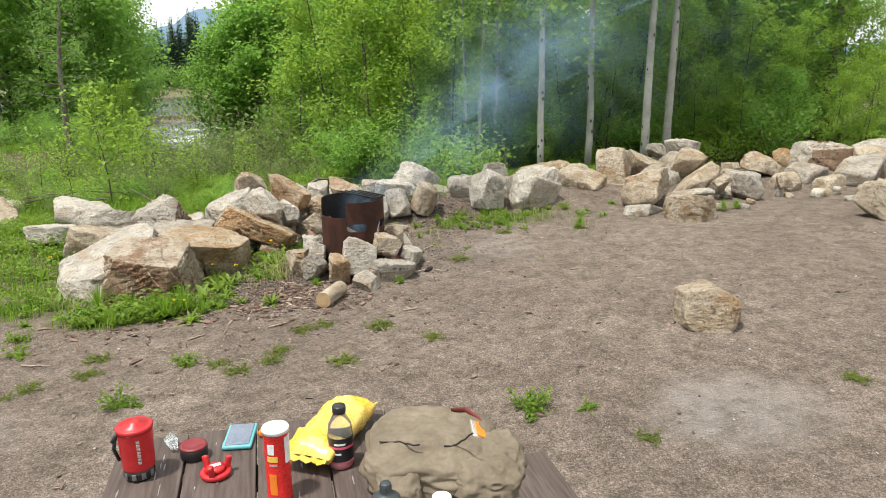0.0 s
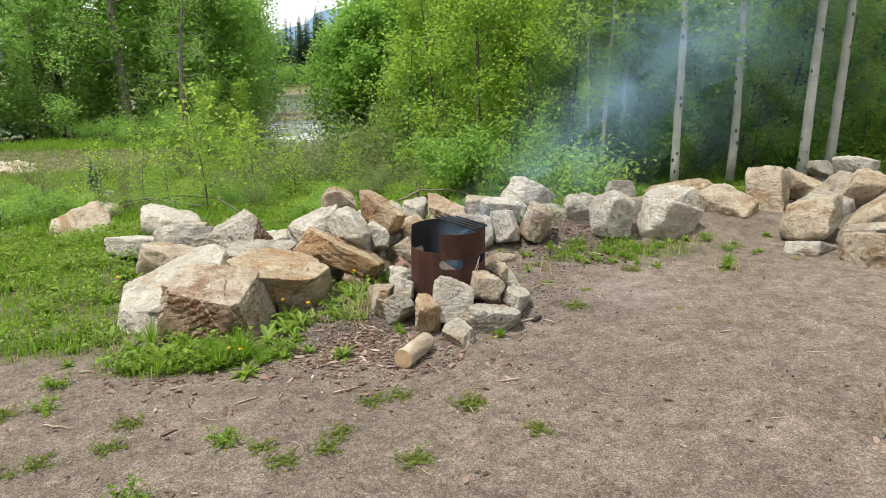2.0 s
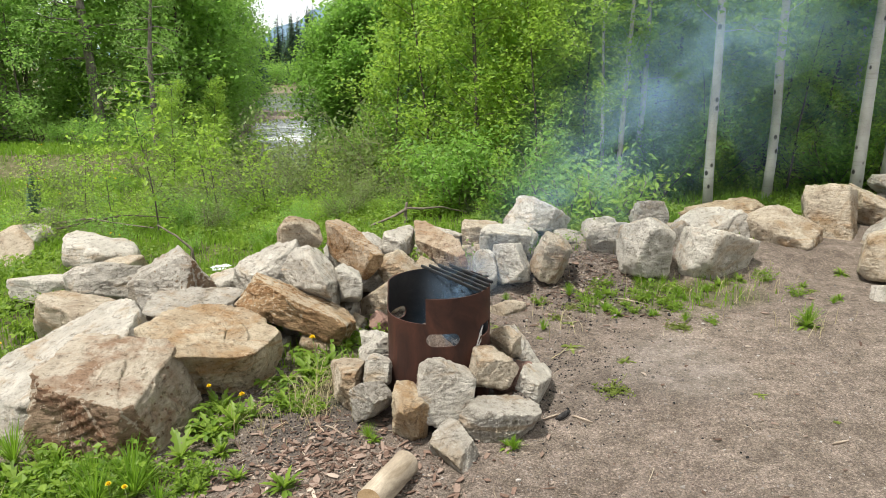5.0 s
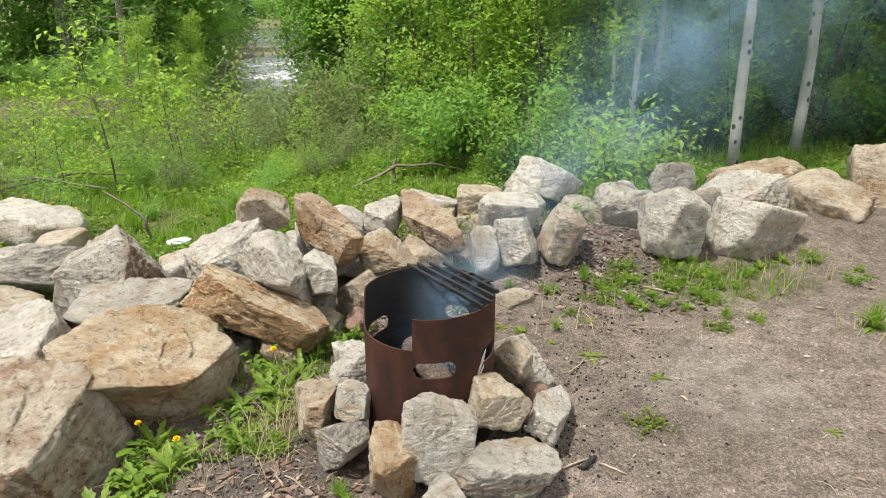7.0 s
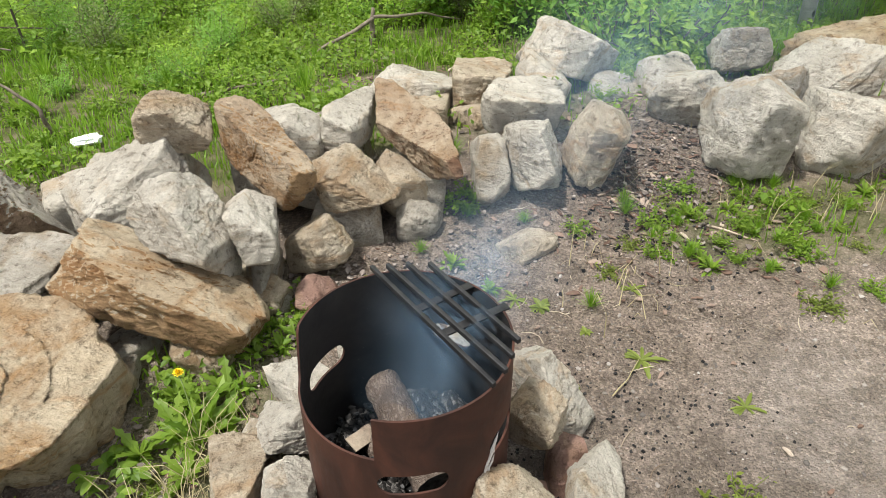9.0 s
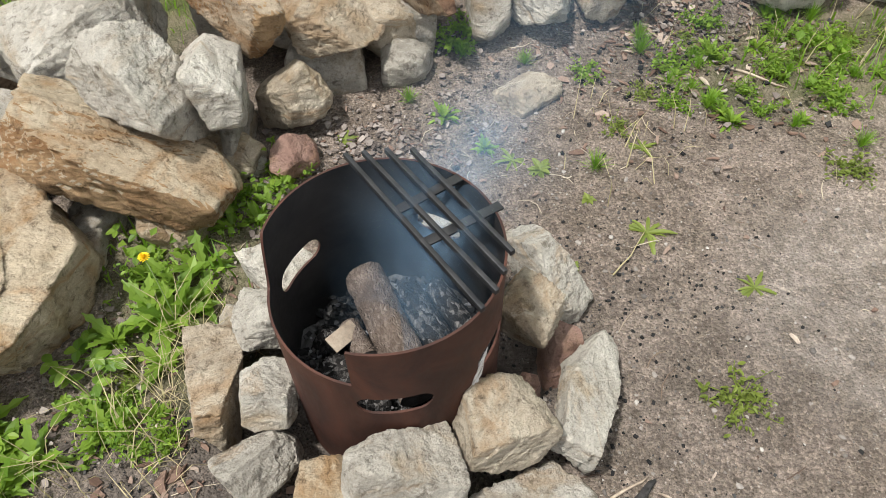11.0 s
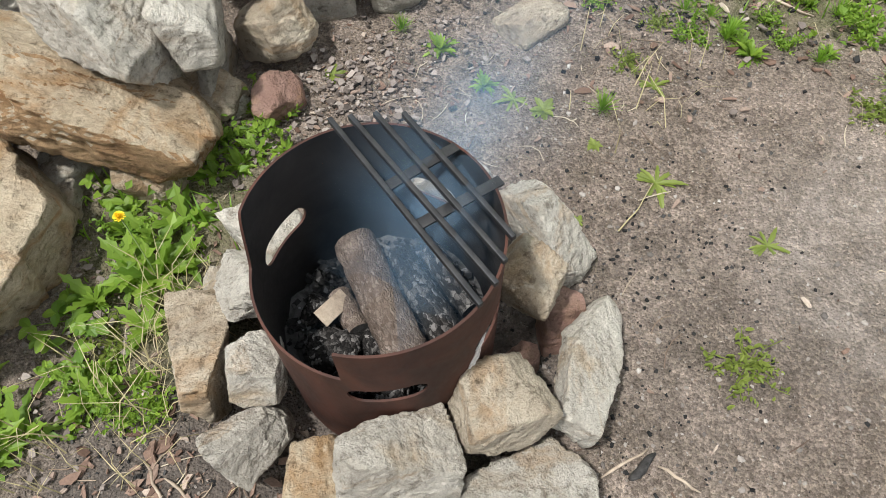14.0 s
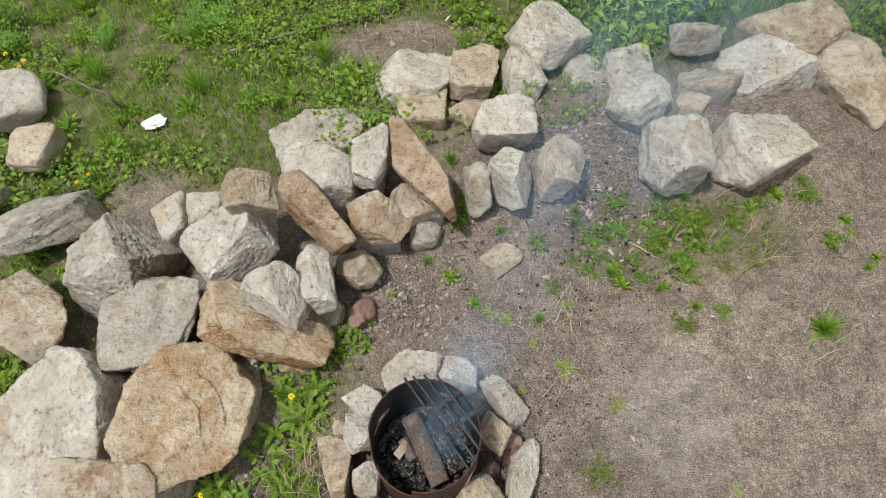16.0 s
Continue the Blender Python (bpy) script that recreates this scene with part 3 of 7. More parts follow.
# ---------------------------------------------------------------- rocks
ICO = {}
for level in (3, 4, 5, 6):
    ib = bmesh.new()
    bmesh.ops.create_icosphere(ib, subdivisions=level, radius=1)
    ICO[level] = (np.array([v.co[:] for v in ib.verts]), [tuple(v.index for v in fc.verts) for fc in ib.faces])
    ib.free()


def rock_mesh(l, w, h, mat, seed, level=5, cuts=10, sharp=110.0, rough=1.0, planes=()):
    """An angular boulder: a box of that size with skewed faces and knocked-off corners, then broken up.

    planes (bearing, rise, distance) give the faces of a boulder whose form is known."""
    l, w, h = l * 1.03, w * 1.03, h * 1.03
    rng = np.random.default_rng(seed)
    d, faces = ICO[level]
    half = np.array([l, w, h]) / 2
    u = d * half
    u = u / np.linalg.norm(u, axis=1)[:, None]
    # spread directions evenly over the block
    u = 0.5 * u + 0.5 * d
    u /= np.linalg.norm(u, axis=1)[:, None]
    acc = np.zeros(len(u))
    for az, el, dist in planes:
        a, e = math.radians(az), math.radians(el)
        n = np.array([math.cos(a) * math.cos(e), math.sin(a) * math.cos(e), math.sin(e)])
        acc += np.clip(u @ n / dist, 0, None) ** 190
    for ax in range(0 if planes else 3):
        for sgn in (-1, 1):
            n = np.zeros(3)
            n[ax] = sgn
            n = n + rng.normal(0, 0.24, 3) * (half.min() / half[ax]) ** 0.3
            n /= np.linalg.norm(n)
            acc += np.clip(u @ n / (half[ax] * rng.uniform(0.9, 1.02)), 0, None) ** sharp
    for _ in range(cuts):
        n = rng.normal(0, 1, 3)
        n /= np.linalg.norm(n)
        acc += np.clip(u @ n / (np.abs(n) @ half * rng.uniform(0.58, 0.84)), 0, None) ** sharp
    r = acc ** (-1 / (190 if planes else sharp))
    p = u * r[:, None]
    # flat scars where pieces have broken away
    for _ in range(2 if planes else 7):
        n = rng.normal(0, 1, 3)
        n /= np.linalg.norm(n)
        reach = p @ n
        over = np.clip(reach - reach.max() * rng.uniform(0.88, 0.97), 0, None)
        p = p - over[:, None] * n
    s = half.mean()
    q = p / s + seed * 3.7
    lay = rng.normal(0, 1, 3)
    lay /= np.linalg.norm(lay)
    t = (p @ lay) / s * 2.3 + 0.5 * vnoise(q * 1.6, seed)
    step = (t - np.floor(t) - 0.5) * 0.05
    lay2 = np.cross(lay, rng.normal(0, 1, 3))
    t = (p @ lay2) / s * 1.9 + 0.6 * vnoise(q * 1.4, seed + 9)
    step = step + (t - np.floor(t) - 0.5) * 0.03
    bumps = 0.036 * vnoise(q * 1.7, seed + 1) + 0.028 * vnoise(q * 4.3, seed + 2) + 0.022 * (1 - 2 * np.abs(vnoise(q * 8.5, seed + 3))) + 0.013 * vnoise(q * 18, seed + 4) + 0.009 * vnoise(q * 39, seed + 5)
    p = p + u * (s * rough * (bumps + step))[:, None]
    return Geo().add(p, faces).mesh("rock", mat)


ROCKS = 0


def rock(x, y, z, l, w, h, mat, yaw=0, tx=0, ty=0, label="", group="boulder wall", name="boulder", level=5, cuts=10, sharp=110.0, seed=None, planes=()):
    """A boulder with its middle at x, y, z."""
    global ROCKS
    ROCKS += 1
    me = rock_mesh(l, w, h, mat, seed or ROCKS + 10, level, cuts, sharp, 1.0, planes)
    me.transform(pose(0, 0, 0, tx, ty, yaw))
    co = np.empty(len(me.vertices) * 3)
    me.vertices.foreach_get("co", co)
    co = co.reshape(-1, 3)
    gap = z + co[:, 2].min() - gz(x, y)
    if 0.09 < gap < 0.30 and name == "boulder":  # a smaller stone wedged under it
        prop = new("stone", rock_mesh(l * 0.62, w * 0.62, gap * 1.5, ROCK_GREY, (seed or ROCKS) + 900, 4))
        prop.matrix_world = pose(x, y, gz(x, y) + gap * 0.6, 0, 0, yaw)
        tagged(prop, "broken stone wedged under a boulder", "stone", "wedged stones")
    elif -0.02 < gap <= 0.09:                   # bed the stone into the ground
        low = co[:, 2] < 0
        co[low, 2] *= (z - gz(x, y) + 0.03) / -co[:, 2].min()
        me.vertices.foreach_set("co", co.ravel())
    me.update()
    ob = new(name, me)
    ob.matrix_world = pose(x, y, z)
    return tagged(ob, label or {ROCK_PALE.name: "pale angular boulder in the rough stone wall", ROCK_TAN.name: "tan angular boulder in the rough stone wall", ROCK_BROWN.name: "brown angular boulder in the rough stone wall", ROCK_BROKEN.name: "tan boulder with a broken brown face", ROCK_ORANGE.name: "rust-stained angular boulder in the rough stone wall", ROCK_GREY.name: "weathered grey boulder in the rough stone wall", ROCK_RED.name: "small reddish broken stone on the ground"}[mat.name], "boulder" if name == "boulder" else "stone", group)


def recoloured_side(ob, bearing, rise, mat, spread=0.72):
    """The faces that look that way take another colour, with a ragged border."""
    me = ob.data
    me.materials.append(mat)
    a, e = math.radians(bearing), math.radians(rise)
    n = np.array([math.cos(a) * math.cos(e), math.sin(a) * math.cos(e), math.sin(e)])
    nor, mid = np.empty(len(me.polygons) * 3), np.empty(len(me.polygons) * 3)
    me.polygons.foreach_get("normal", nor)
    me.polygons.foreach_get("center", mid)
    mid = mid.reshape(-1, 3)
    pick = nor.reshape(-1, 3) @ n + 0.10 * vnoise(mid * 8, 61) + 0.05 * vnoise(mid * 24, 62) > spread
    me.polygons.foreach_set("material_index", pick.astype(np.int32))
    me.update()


# the boulders beside the pit
rock(-1.335, -0.360, 0.200, 0.78, 0.84, 0.20, ROCK_ORANGE, 0, 0, 0, "large flat tan boulder with a smooth sloping top", level=6, seed=3126, cuts=0,
     planes=((0, 79, 0.095), (-10, -8, 0.33), (40, 12, 0.36), (95, 12, 0.42), (140, 20, 0.40), (172, 10, 0.385), (-80, -42, 0.235), (-128, -24, 0.33), (-35, -30, 0.30), (0, -90, 0.16)))
rock(-2.100, -0.450, 0.120, 0.80, 0.91, 0.40, ROCK_PALE, 0, 0, 0, "large pale sloping boulder in turf", level=6, seed=3967, cuts=0,
     planes=((216, 70, 0.122), (200, 15, 0.45), (-75, 15, 0.42), (-128, 22, 0.42), (5, 10, 0.33), (80, 12, 0.52), (42, 15, 0.44), (135, 25, 0.45), (0, -90, 0.22)))
recoloured_side(rock(-1.700, -0.980, 0.150, 0.62, 0.66, 0.34, ROCK_BROKEN, 0, 0, 0, "big tan block boulder with a brown broken face", level=6, seed=3904, cuts=0,
     planes=((-76, 81, 0.165), (-109, 4, 0.235), (-6, 12, 0.280), (-55, -6, 0.345), (-145, 18, 0.335), (175, 5, 0.37), (85, 10, 0.38), (40, 20, 0.40), (0, -90, 0.25))), -85, -4, BROKEN_SHADED_FACE, 0.62)
recoloured_side(rock(-0.950, 0.186, 0.251, 0.892, 0.413, 0.231, ROCK_ORANGE, -10, -16, 19, "rust-orange wedge-shaped boulder in the stone wall", level=6, seed=4682, cuts=9), -85, 0, RUST_FACE, 0.60)
rock(-0.847, 0.301, 0.412, 0.262, 0.387, 0.256, ROCK_PALE, -108, -21, -11, "white-grey block resting on the boulders", level=6, seed=2116, cuts=10)
rock(-0.623, 0.430, 0.316, 0.177, 0.438, 0.266, ROCK_PALE, 6, -12, -1, level=5, seed=2253, cuts=9)
rock(-1.677, 0.243, 0.199, 0.580, 0.598, 0.190, ROCK_GREY, -19, -0, -18, level=6, seed=4029, cuts=10)
# its right-hand faces take the dark brown as painted shade
recoloured_side(rock(-1.930, 0.640, 0.270, 0.52, 0.62, 0.50, ROCK_GREY, 0, 0, 0, "grey peaked boulder with shade painted on its right face", level=6, seed=2495, cuts=0,
     planes=((200, 62, 0.185), (-24, 6, 0.235), (-82, 26, 0.215), (90, 10, 0.28), (-112, 12, 0.25), (180, 5, 0.27), (30, 34, 0.21), (140, 30, 0.24), (0, -90, 0.32))), -20, 0, BROKEN_SHADED_FACE, 0.78)
rock(-2.481, 0.326, 0.175, 0.447, 0.699, 0.197, ROCK_TAN, 45, -6, 8, level=5, seed=3391, cuts=10)
rock(-2.565, 1.053, 0.138, 0.860, 0.348, 0.215, ROCK_GREY, 42, -18, 5, level=5, seed=2550, cuts=10)
rock(-1.230, 0.720, 0.275, 0.660, 0.440, 0.340, ROCK_PALE, 40, -4, -9, level=6, seed=1663, cuts=10)
rock(-1.030, 0.926, 0.574, 0.315, 0.287, 0.236, ROCK_TAN, 10, 2, 26, "rounded tan block on top of the wall", level=6, seed=1735, cuts=9)
rock(-1.66, 1.02, 0.10, 0.22, 0.30, 0.26, ROCK_PALE, 30, level=4)
rock(-1.40, 1.02, 0.22, 0.30, 0.26, 0.34, ROCK_PALE, 10, level=4)
recoloured_side(rock(-0.617, 0.802, 0.484, 0.574, 0.187, 0.201, ROCK_BROWN, -50, 8, 31, "brown slab leaning on the wall", level=6, seed=3078, cuts=5), -60, 10, RUST_FACE, 0.60)
rock(-0.60, 1.14, 0.30, 0.50, 0.34, 0.36, ROCK_PALE, -10, level=5)
rock(-0.71, 1.72, 0.06, 0.76, 0.44, 0.20, ROCK_GREY, 12, level=5)
rock(-0.298, 1.285, 0.400, 0.242, 0.455, 0.199, ROCK_PALE, -14, -0, -2, level=5, seed=1714, cuts=9)
rock(-0.258, 0.869, 0.283, 0.448, 0.296, 0.150, ROCK_TAN, -3, 8, 5, "tan block with a pale worn top", level=6, seed=1643, cuts=8)
rock(-0.04, 1.02, 0.17, 0.22, 0.26, 0.26, ROCK_TAN, 20, level=4)
recoloured_side(rock(0.084, 1.120, 0.374, 0.886, 0.250, 0.166, ROCK_BROWN, -61, 0, 5, "long reddish-brown slab leaning against the wall", level=6, seed=3480, cuts=5), -70, 10, BROKEN_SHADED_FACE, 0.55)
rock(0.04, 0.84, 0.07, 0.19, 0.17, 0.14, ROCK_GREY, 10, level=4)
rock(-0.402, 0.567, 0.135, 0.324, 0.196, 0.168, ROCK_TAN, -26, -12, -18, level=5, seed=1723, cuts=9)
rock(-0.37, 0.29, 0.06, 0.19, 0.12, 0.09, ROCK_RED, 35, 10, 28, group="stones near the pit", name="stone", level=4)
rock(0.636, 1.184, 0.215, 0.340, 0.250, 0.350, ROCK_PALE, 54, -16, 12, "white rounded boulder standing on end", level=6, seed=1737, cuts=10)
rock(0.42, 1.14, 0.17, 0.17, 0.26, 0.36, ROCK_GREY, 0, -25, 0, level=4)
rock(0.958, 1.177, 0.303, 0.298, 0.230, 0.345, ROCK_TAN, 85, 11, -4, level=5, seed=1686, cuts=10)
rock(0.644, 1.572, 0.342, 0.562, 0.311, 0.184, ROCK_PALE, -1, 3, 5, level=5, seed=1604, cuts=10)
rock(0.438, 2.085, 0.247, 0.331, 0.539, 0.230, ROCK_TAN, -4, -7, -5, level=5, seed=1611, cuts=9)
rock(0.03, 2.12, 0.14, 0.62, 0.42, 0.34, ROCK_PALE, 8, level=5)
rock(0.09, 1.88, 0.12, 0.44, 0.32, 0.32, ROCK_TAN, 0, level=4)
rock(0.41, 1.82, 0.12, 0.28, 0.22, 0.24, ROCK_TAN, 40, level=4)
rock(0.81, 2.04, 0.18, 0.30, 0.30, 0.34, ROCK_PALE, 15, level=4)
rock(1.047, 2.386, 0.328, 0.478, 0.546, 0.290, ROCK_PALE, -58, -14, 5, "white peaked boulder at the back of the wall", level=5, seed=1802, cuts=10)
rock(1.28, 2.12, 0.12, 0.34, 0.26, 0.24, ROCK_GREY, 30, level=4)
rock(1.602, 1.780, 0.276, 0.397, 0.463, 0.245, ROCK_PALE, -58, 23, -16, level=5, seed=1725, cuts=10)
rock(1.761, 1.213, 0.357, 0.379, 0.409, 0.441, ROCK_PALE, 89, 9, 8, level=5, seed=1706, cuts=10)
rock(2.06, 1.80, 0.14, 0.27, 0.26, 0.26, ROCK_TAN, 40, level=4)
rock(2.342, 1.300, 0.240, 0.600, 0.430, 0.400, ROCK_PALE, 17, 4, -2, level=5, seed=1774, cuts=10)
rock(2.62, 2.00, 0.25, 0.62, 0.42, 0.30, ROCK_PALE, 10, level=6)
rock(2.20, 1.96, 0.16, 0.46, 0.34, 0.26, ROCK_GREY, -20, level=4)
rock(2.100, 2.252, 0.387, 0.420, 0.171, 0.215, ROCK_GREY, -4, -9, 1, level=5, seed=1762, cuts=9)
rock(3.242, 1.870, 0.230, 0.640, 0.560, 0.420, ROCK_TAN, -51, -2, 9, level=5, seed=1678, cuts=10)
rock(1.64, 2.08, 0.20, 0.42, 0.28, 0.34, ROCK_GREY, 0, level=4)
rock(2.98, 2.30, 0.34, 0.60, 0.40, 0.40, ROCK_ORANGE, 10, level=5)

# the heap further along
rock(3.747, 2.012, 0.384, 0.433, 0.451, 0.582, ROCK_TAN, -42, -15, -0, "upright cube-shaped grey-tan boulder", level=5, seed=3083, cuts=4)
rock(4.387, 2.332, 0.383, 0.611, 0.489, 0.241, ROCK_TAN, -101, -13, 2, level=5, seed=1166, cuts=8)
rock(3.709, 0.972, 0.351, 0.729, 0.462, 0.333, ROCK_TAN, 38, -1, -13, "broad cream boulder with a dark underside", level=5, seed=1755, cuts=9)
rock(3.468, 0.503, 0.158, 0.494, 0.345, 0.075, ROCK_GREY, 37, -4, 10, level=5, seed=1141, cuts=5)
rock(3.813, 0.068, 0.265, 0.463, 0.461, 0.247, ROCK_TAN, -75, 1, -0, level=5, seed=1083, cuts=4)
rock(4.586, 1.581, 0.509, 0.322, 0.300, 0.505, ROCK_TAN, 61, 27, 2, "tall tan boulder standing on the heap", level=5, seed=1103, cuts=8)
rock(4.487, 1.157, 0.372, 0.798, 0.406, 0.132, ROCK_TAN, 20, -18, -10, level=5, seed=1188, cuts=6)
rock(4.789, 2.792, 0.546, 0.449, 0.376, 0.165, ROCK_GREY, 54, 24, 11, level=5, seed=1104, cuts=9)
rock(5.056, 2.542, 0.650, 0.591, 0.362, 0.193, ROCK_PALE, -54, -0, -2, level=5, seed=1189, cuts=8)
rock(4.95, 2.30, 0.34, 0.60, 0.50, 0.40, ROCK_GREY, 0, level=4)
rock(4.650, 0.887, 0.342, 0.390, 0.165, 0.108, ROCK_TAN, 83, -22, 18, level=5, seed=1443, cuts=7)
rock(4.204, 0.529, 0.335, 0.248, 0.178, 0.074, ROCK_PALE, -36, -14, -12, level=5, seed=1424, cuts=6)
rock(4.05, 0.66, 0.20, 0.40, 0.36, 0.26, ROCK_GREY, 30, level=4)
rock(4.20, 1.60, 0.26, 0.60, 0.50, 0.40, ROCK_GREY, 30, level=4)
rock(5.500, 1.970, 0.383, 0.444, 0.219, 0.145, ROCK_TAN, 75, -6, 6, level=5, seed=1457, cuts=7)
rock(4.975, 0.794, 0.337, 0.355, 0.258, 0.369, ROCK_GREY, 73, -11, 18, level=5, seed=1503, cuts=8)
rock(5.414, 0.701, 0.393, 0.167, 0.099, 0.174, ROCK_TAN, 84, -11, -1, level=5, seed=1400, cuts=8)
rock(5.30, 1.40, 0.26, 0.50, 0.46, 0.34, ROCK_GREY, 0, level=4)
rock(5.825, 1.656, 0.419, 0.517, 0.348, 0.232, ROCK_TAN, 23, 1, 17, level=5, seed=1458, cuts=8)
rock(5.77, 1.10, 0.28, 0.34, 0.30, 0.24, ROCK_TAN, 0, level=4)
rock(6.508, 2.179, 0.470, 0.240, 0.320, 0.214, ROCK_ORANGE, -21, 21, 18, level=5, seed=1537, cuts=8)
recoloured_side(rock(6.81, 1.90, 0.46, 0.80, 0.52, 0.50, ROCK_GREY, 0, 0, 22, "dark-faced angular boulder on the heap", level=5), -90, 0, BROKEN_SHADED_FACE, 0.55)
rock(6.16, 0.78, 0.30, 0.44, 0.30, 0.24, ROCK_TAN, 0, 0, -16, level=4)
rock(6.30, 1.40, 0.30, 0.50, 0.50, 0.36, ROCK_GREY, 0, level=4)
rock(6.84, 1.10, 0.36, 0.56, 0.46, 0.36, ROCK_GREY, 30, level=4)
rock(7.45, 1.30, 0.42, 0.70, 0.50, 0.42, ROCK_TAN, 10, level=4)
rock(8.20, 2.30, 0.42, 0.70, 0.50, 0.36, ROCK_GREY, 0, level=4)
rock(5.72, -0.72, 0.38, 0.48, 0.44, 0.46, ROCK_TAN, 15, level=5)
rock(6.35, -0.15, 0.36, 0.46, 0.40, 0.40, ROCK_TAN, 0, level=4)
rock(7.1, 0.45, 0.36, 0.50, 0.40, 0.36, ROCK_TAN, 0, level=4)
for k in range(22):
    rr = random.Random(500 + k)
    bx = rr.uniform(4.3, 7.6)
    by = 0.9 - 0.12 * (bx - 5) + rr.uniform(-0.75, 0.1)
    sz = rr.uniform(0.07, 0.17)
    rock(bx, by, gz(bx, by) + sz * 0.22, sz * 1.4, sz, sz * 0.8, rr.choice((ROCK_PALE, ROCK_TAN, ROCK_GREY)), rr.uniform(0, 180), label="small broken stone at the foot of the heap", group="stones at the heap", name="stone", level=3)

# stones lying in the creek
for k in range(9):
    rr = random.Random(900 + k)
    by = rr.uniform(25, 30)
    bx = -9.6 + rr.uniform(-1.6, 2.0)
    sz = rr.uniform(0.4, 0.9)
    rock(bx, by, -1.95 + sz * 0.05, sz * 1.5, sz, sz * 0.4, ROCK_GREY, rr.uniform(0, 180), label="water-worn stone lying in the creek", group="creek stones", name="stone", level=4)

# small stones wedged under the big ones
for k in range(26):
    rr = random.Random(700 + k)
    bx = rr.uniform(-2.3, -0.3)
    by = -0.15 + 0.62 * (bx + 1.4) + rr.uniform(-0.25, 0.45)
    sz = rr.uniform(0.10, 0.24)
    if math.hypot(bx - 0.0, by + 0.64) > 0.75:
        rock(bx, by, gz(bx, by) + sz * 0.22, sz * 1.4, sz, sz * 0.8, rr.choice((ROCK_GREY, ROCK_TAN, ROCK_GREY)), rr.uniform(0, 180), label="small broken stone wedged under the boulders", group="wedged stones", name="stone", level=4)

# single stones
rock(2.315, -2.828, 0.187, 0.411, 0.463, 0.297, ROCK_TAN, 87, 9, 4, "lone tan boulder on the open gravel", "", level=6, seed=3253, cuts=10)
rock(-3.19, 2.20, 0.08, 0.66, 0.44, 0.22, ROCK_PALE, 10, level=4)
rock(-3.25, 1.40, 0.00, 0.56, 0.42, 0.20, ROCK_PALE, 0, level=5)
rock(-2.80, 1.75, 0.04, 0.40, 0.40, 0.24, ROCK_TAN, 0, level=4)
rock(-4.57, 2.90, -0.13, 0.78, 0.50, 0.24, ROCK_TAN, 0, level=4)
rock(-4.75, 3.8, -0.1, 0.50, 0.40, 0.26, ROCK_PALE, 0, level=4)
rock(-5.4, 5.0, -0.22, 0.46, 0.36, 0.30, ROCK_PALE, 20, level=4)
rock(-5.9, 4.4, -0.16, 0.40, 0.36, 0.30, ROCK_PALE, 20, level=4)
rock(-10.9, 12.5, gz(-10.9, 12.5) + 0.10, 1.3, 0.8, 0.26, ROCK_TAN, 0, level=4)
rock(-11.8, 12.4, gz(-11.8, 12.4) + 0.16, 1.0, 0.7, 0.5, ROCK_PALE, 30, level=4)

# the stones round the fire ring
def ring_stone(x, y, z, l, w, h, mat, yaw=0, tx=0, ty=0, seed=None, label="", level=6, cuts=9):
    rock(x, y, z, l, w, h, mat, yaw, tx, ty, label or ("pale rough stone leaning on the fire ring" if mat is ROCK_PALE else "tan rough stone leaning on the fire ring"), "stones round the fire ring", "stone", level, cuts, 110.0, seed)


ring_stone(-0.505, -0.671, 0.123, 0.137, 0.370, 0.137, ROCK_TAN, -0, -4, 6, 1629, level=6, cuts=10)
ring_stone(-0.325, -0.764, 0.200, 0.148, 0.130, 0.170, ROCK_PALE, -3, -18, 2, 1714, level=6, cuts=9)
ring_stone(-0.378, -0.497, 0.179, 0.150, 0.248, 0.131, ROCK_PALE, -0, -18, 11, 1725, level=6, cuts=9)
ring_stone(-0.344, -0.923, 0.117, 0.220, 0.138, 0.131, ROCK_GREY, 39, -18, -5, 1760, "grey soot-marked stone at the fire ring", level=6, cuts=9)
ring_stone(0.035, -1.014, 0.206, 0.287, 0.196, 0.307, ROCK_PALE, 3, -8, 7, 1761, "pale square stone resting on smaller ones at the ring", level=6, cuts=10)
ring_stone(0.289, -0.900, 0.263, 0.215, 0.222, 0.179, ROCK_TAN, 12, 4, 19, 1664, "tan wedge stone resting against the ring", level=6, cuts=9)
ring_stone(0.546, -0.772, 0.135, 0.160, 0.405, 0.091, ROCK_PALE, -21, -8, 8, 1671, level=6, cuts=9)
ring_stone(0.395, -0.558, 0.247, 0.165, 0.207, 0.160, ROCK_TAN, -37, -8, 13, 1678, level=6, cuts=9)
ring_stone(0.474, -0.350, 0.153, 0.161, 0.358, 0.133, ROCK_PALE, 34, 17, 6, 1724, level=6, cuts=9)
ring_stone(-0.150, -1.088, 0.120, 0.168, 0.263, 0.208, ROCK_ORANGE, 33, -2, -5, 1715, level=6, cuts=9)
ring_stone(0.31, -1.12, 0.08, 0.42, 0.26, 0.18, ROCK_GREY, 18, 14, -6, 211, "flat grey stone leaning at the foot of the ring")
ring_stone(0.06, -1.30, 0.05, 0.26, 0.17, 0.16, ROCK_GREY, -30, 10, 0, 212, "small three-cornered grey stone")
ring_stone(-0.06, -0.14, 0.12, 0.36, 0.17, 0.22, ROCK_PALE, 6, 0, 0, 213)
ring_stone(0.22, -0.17, 0.11, 0.24, 0.17, 0.20, ROCK_PALE, -20, 0, 0, 214)
ring_stone(-0.33, -0.32, 0.10, 0.18, 0.22, 0.20, ROCK_PALE, 40, 0, 0, 215, level=5)
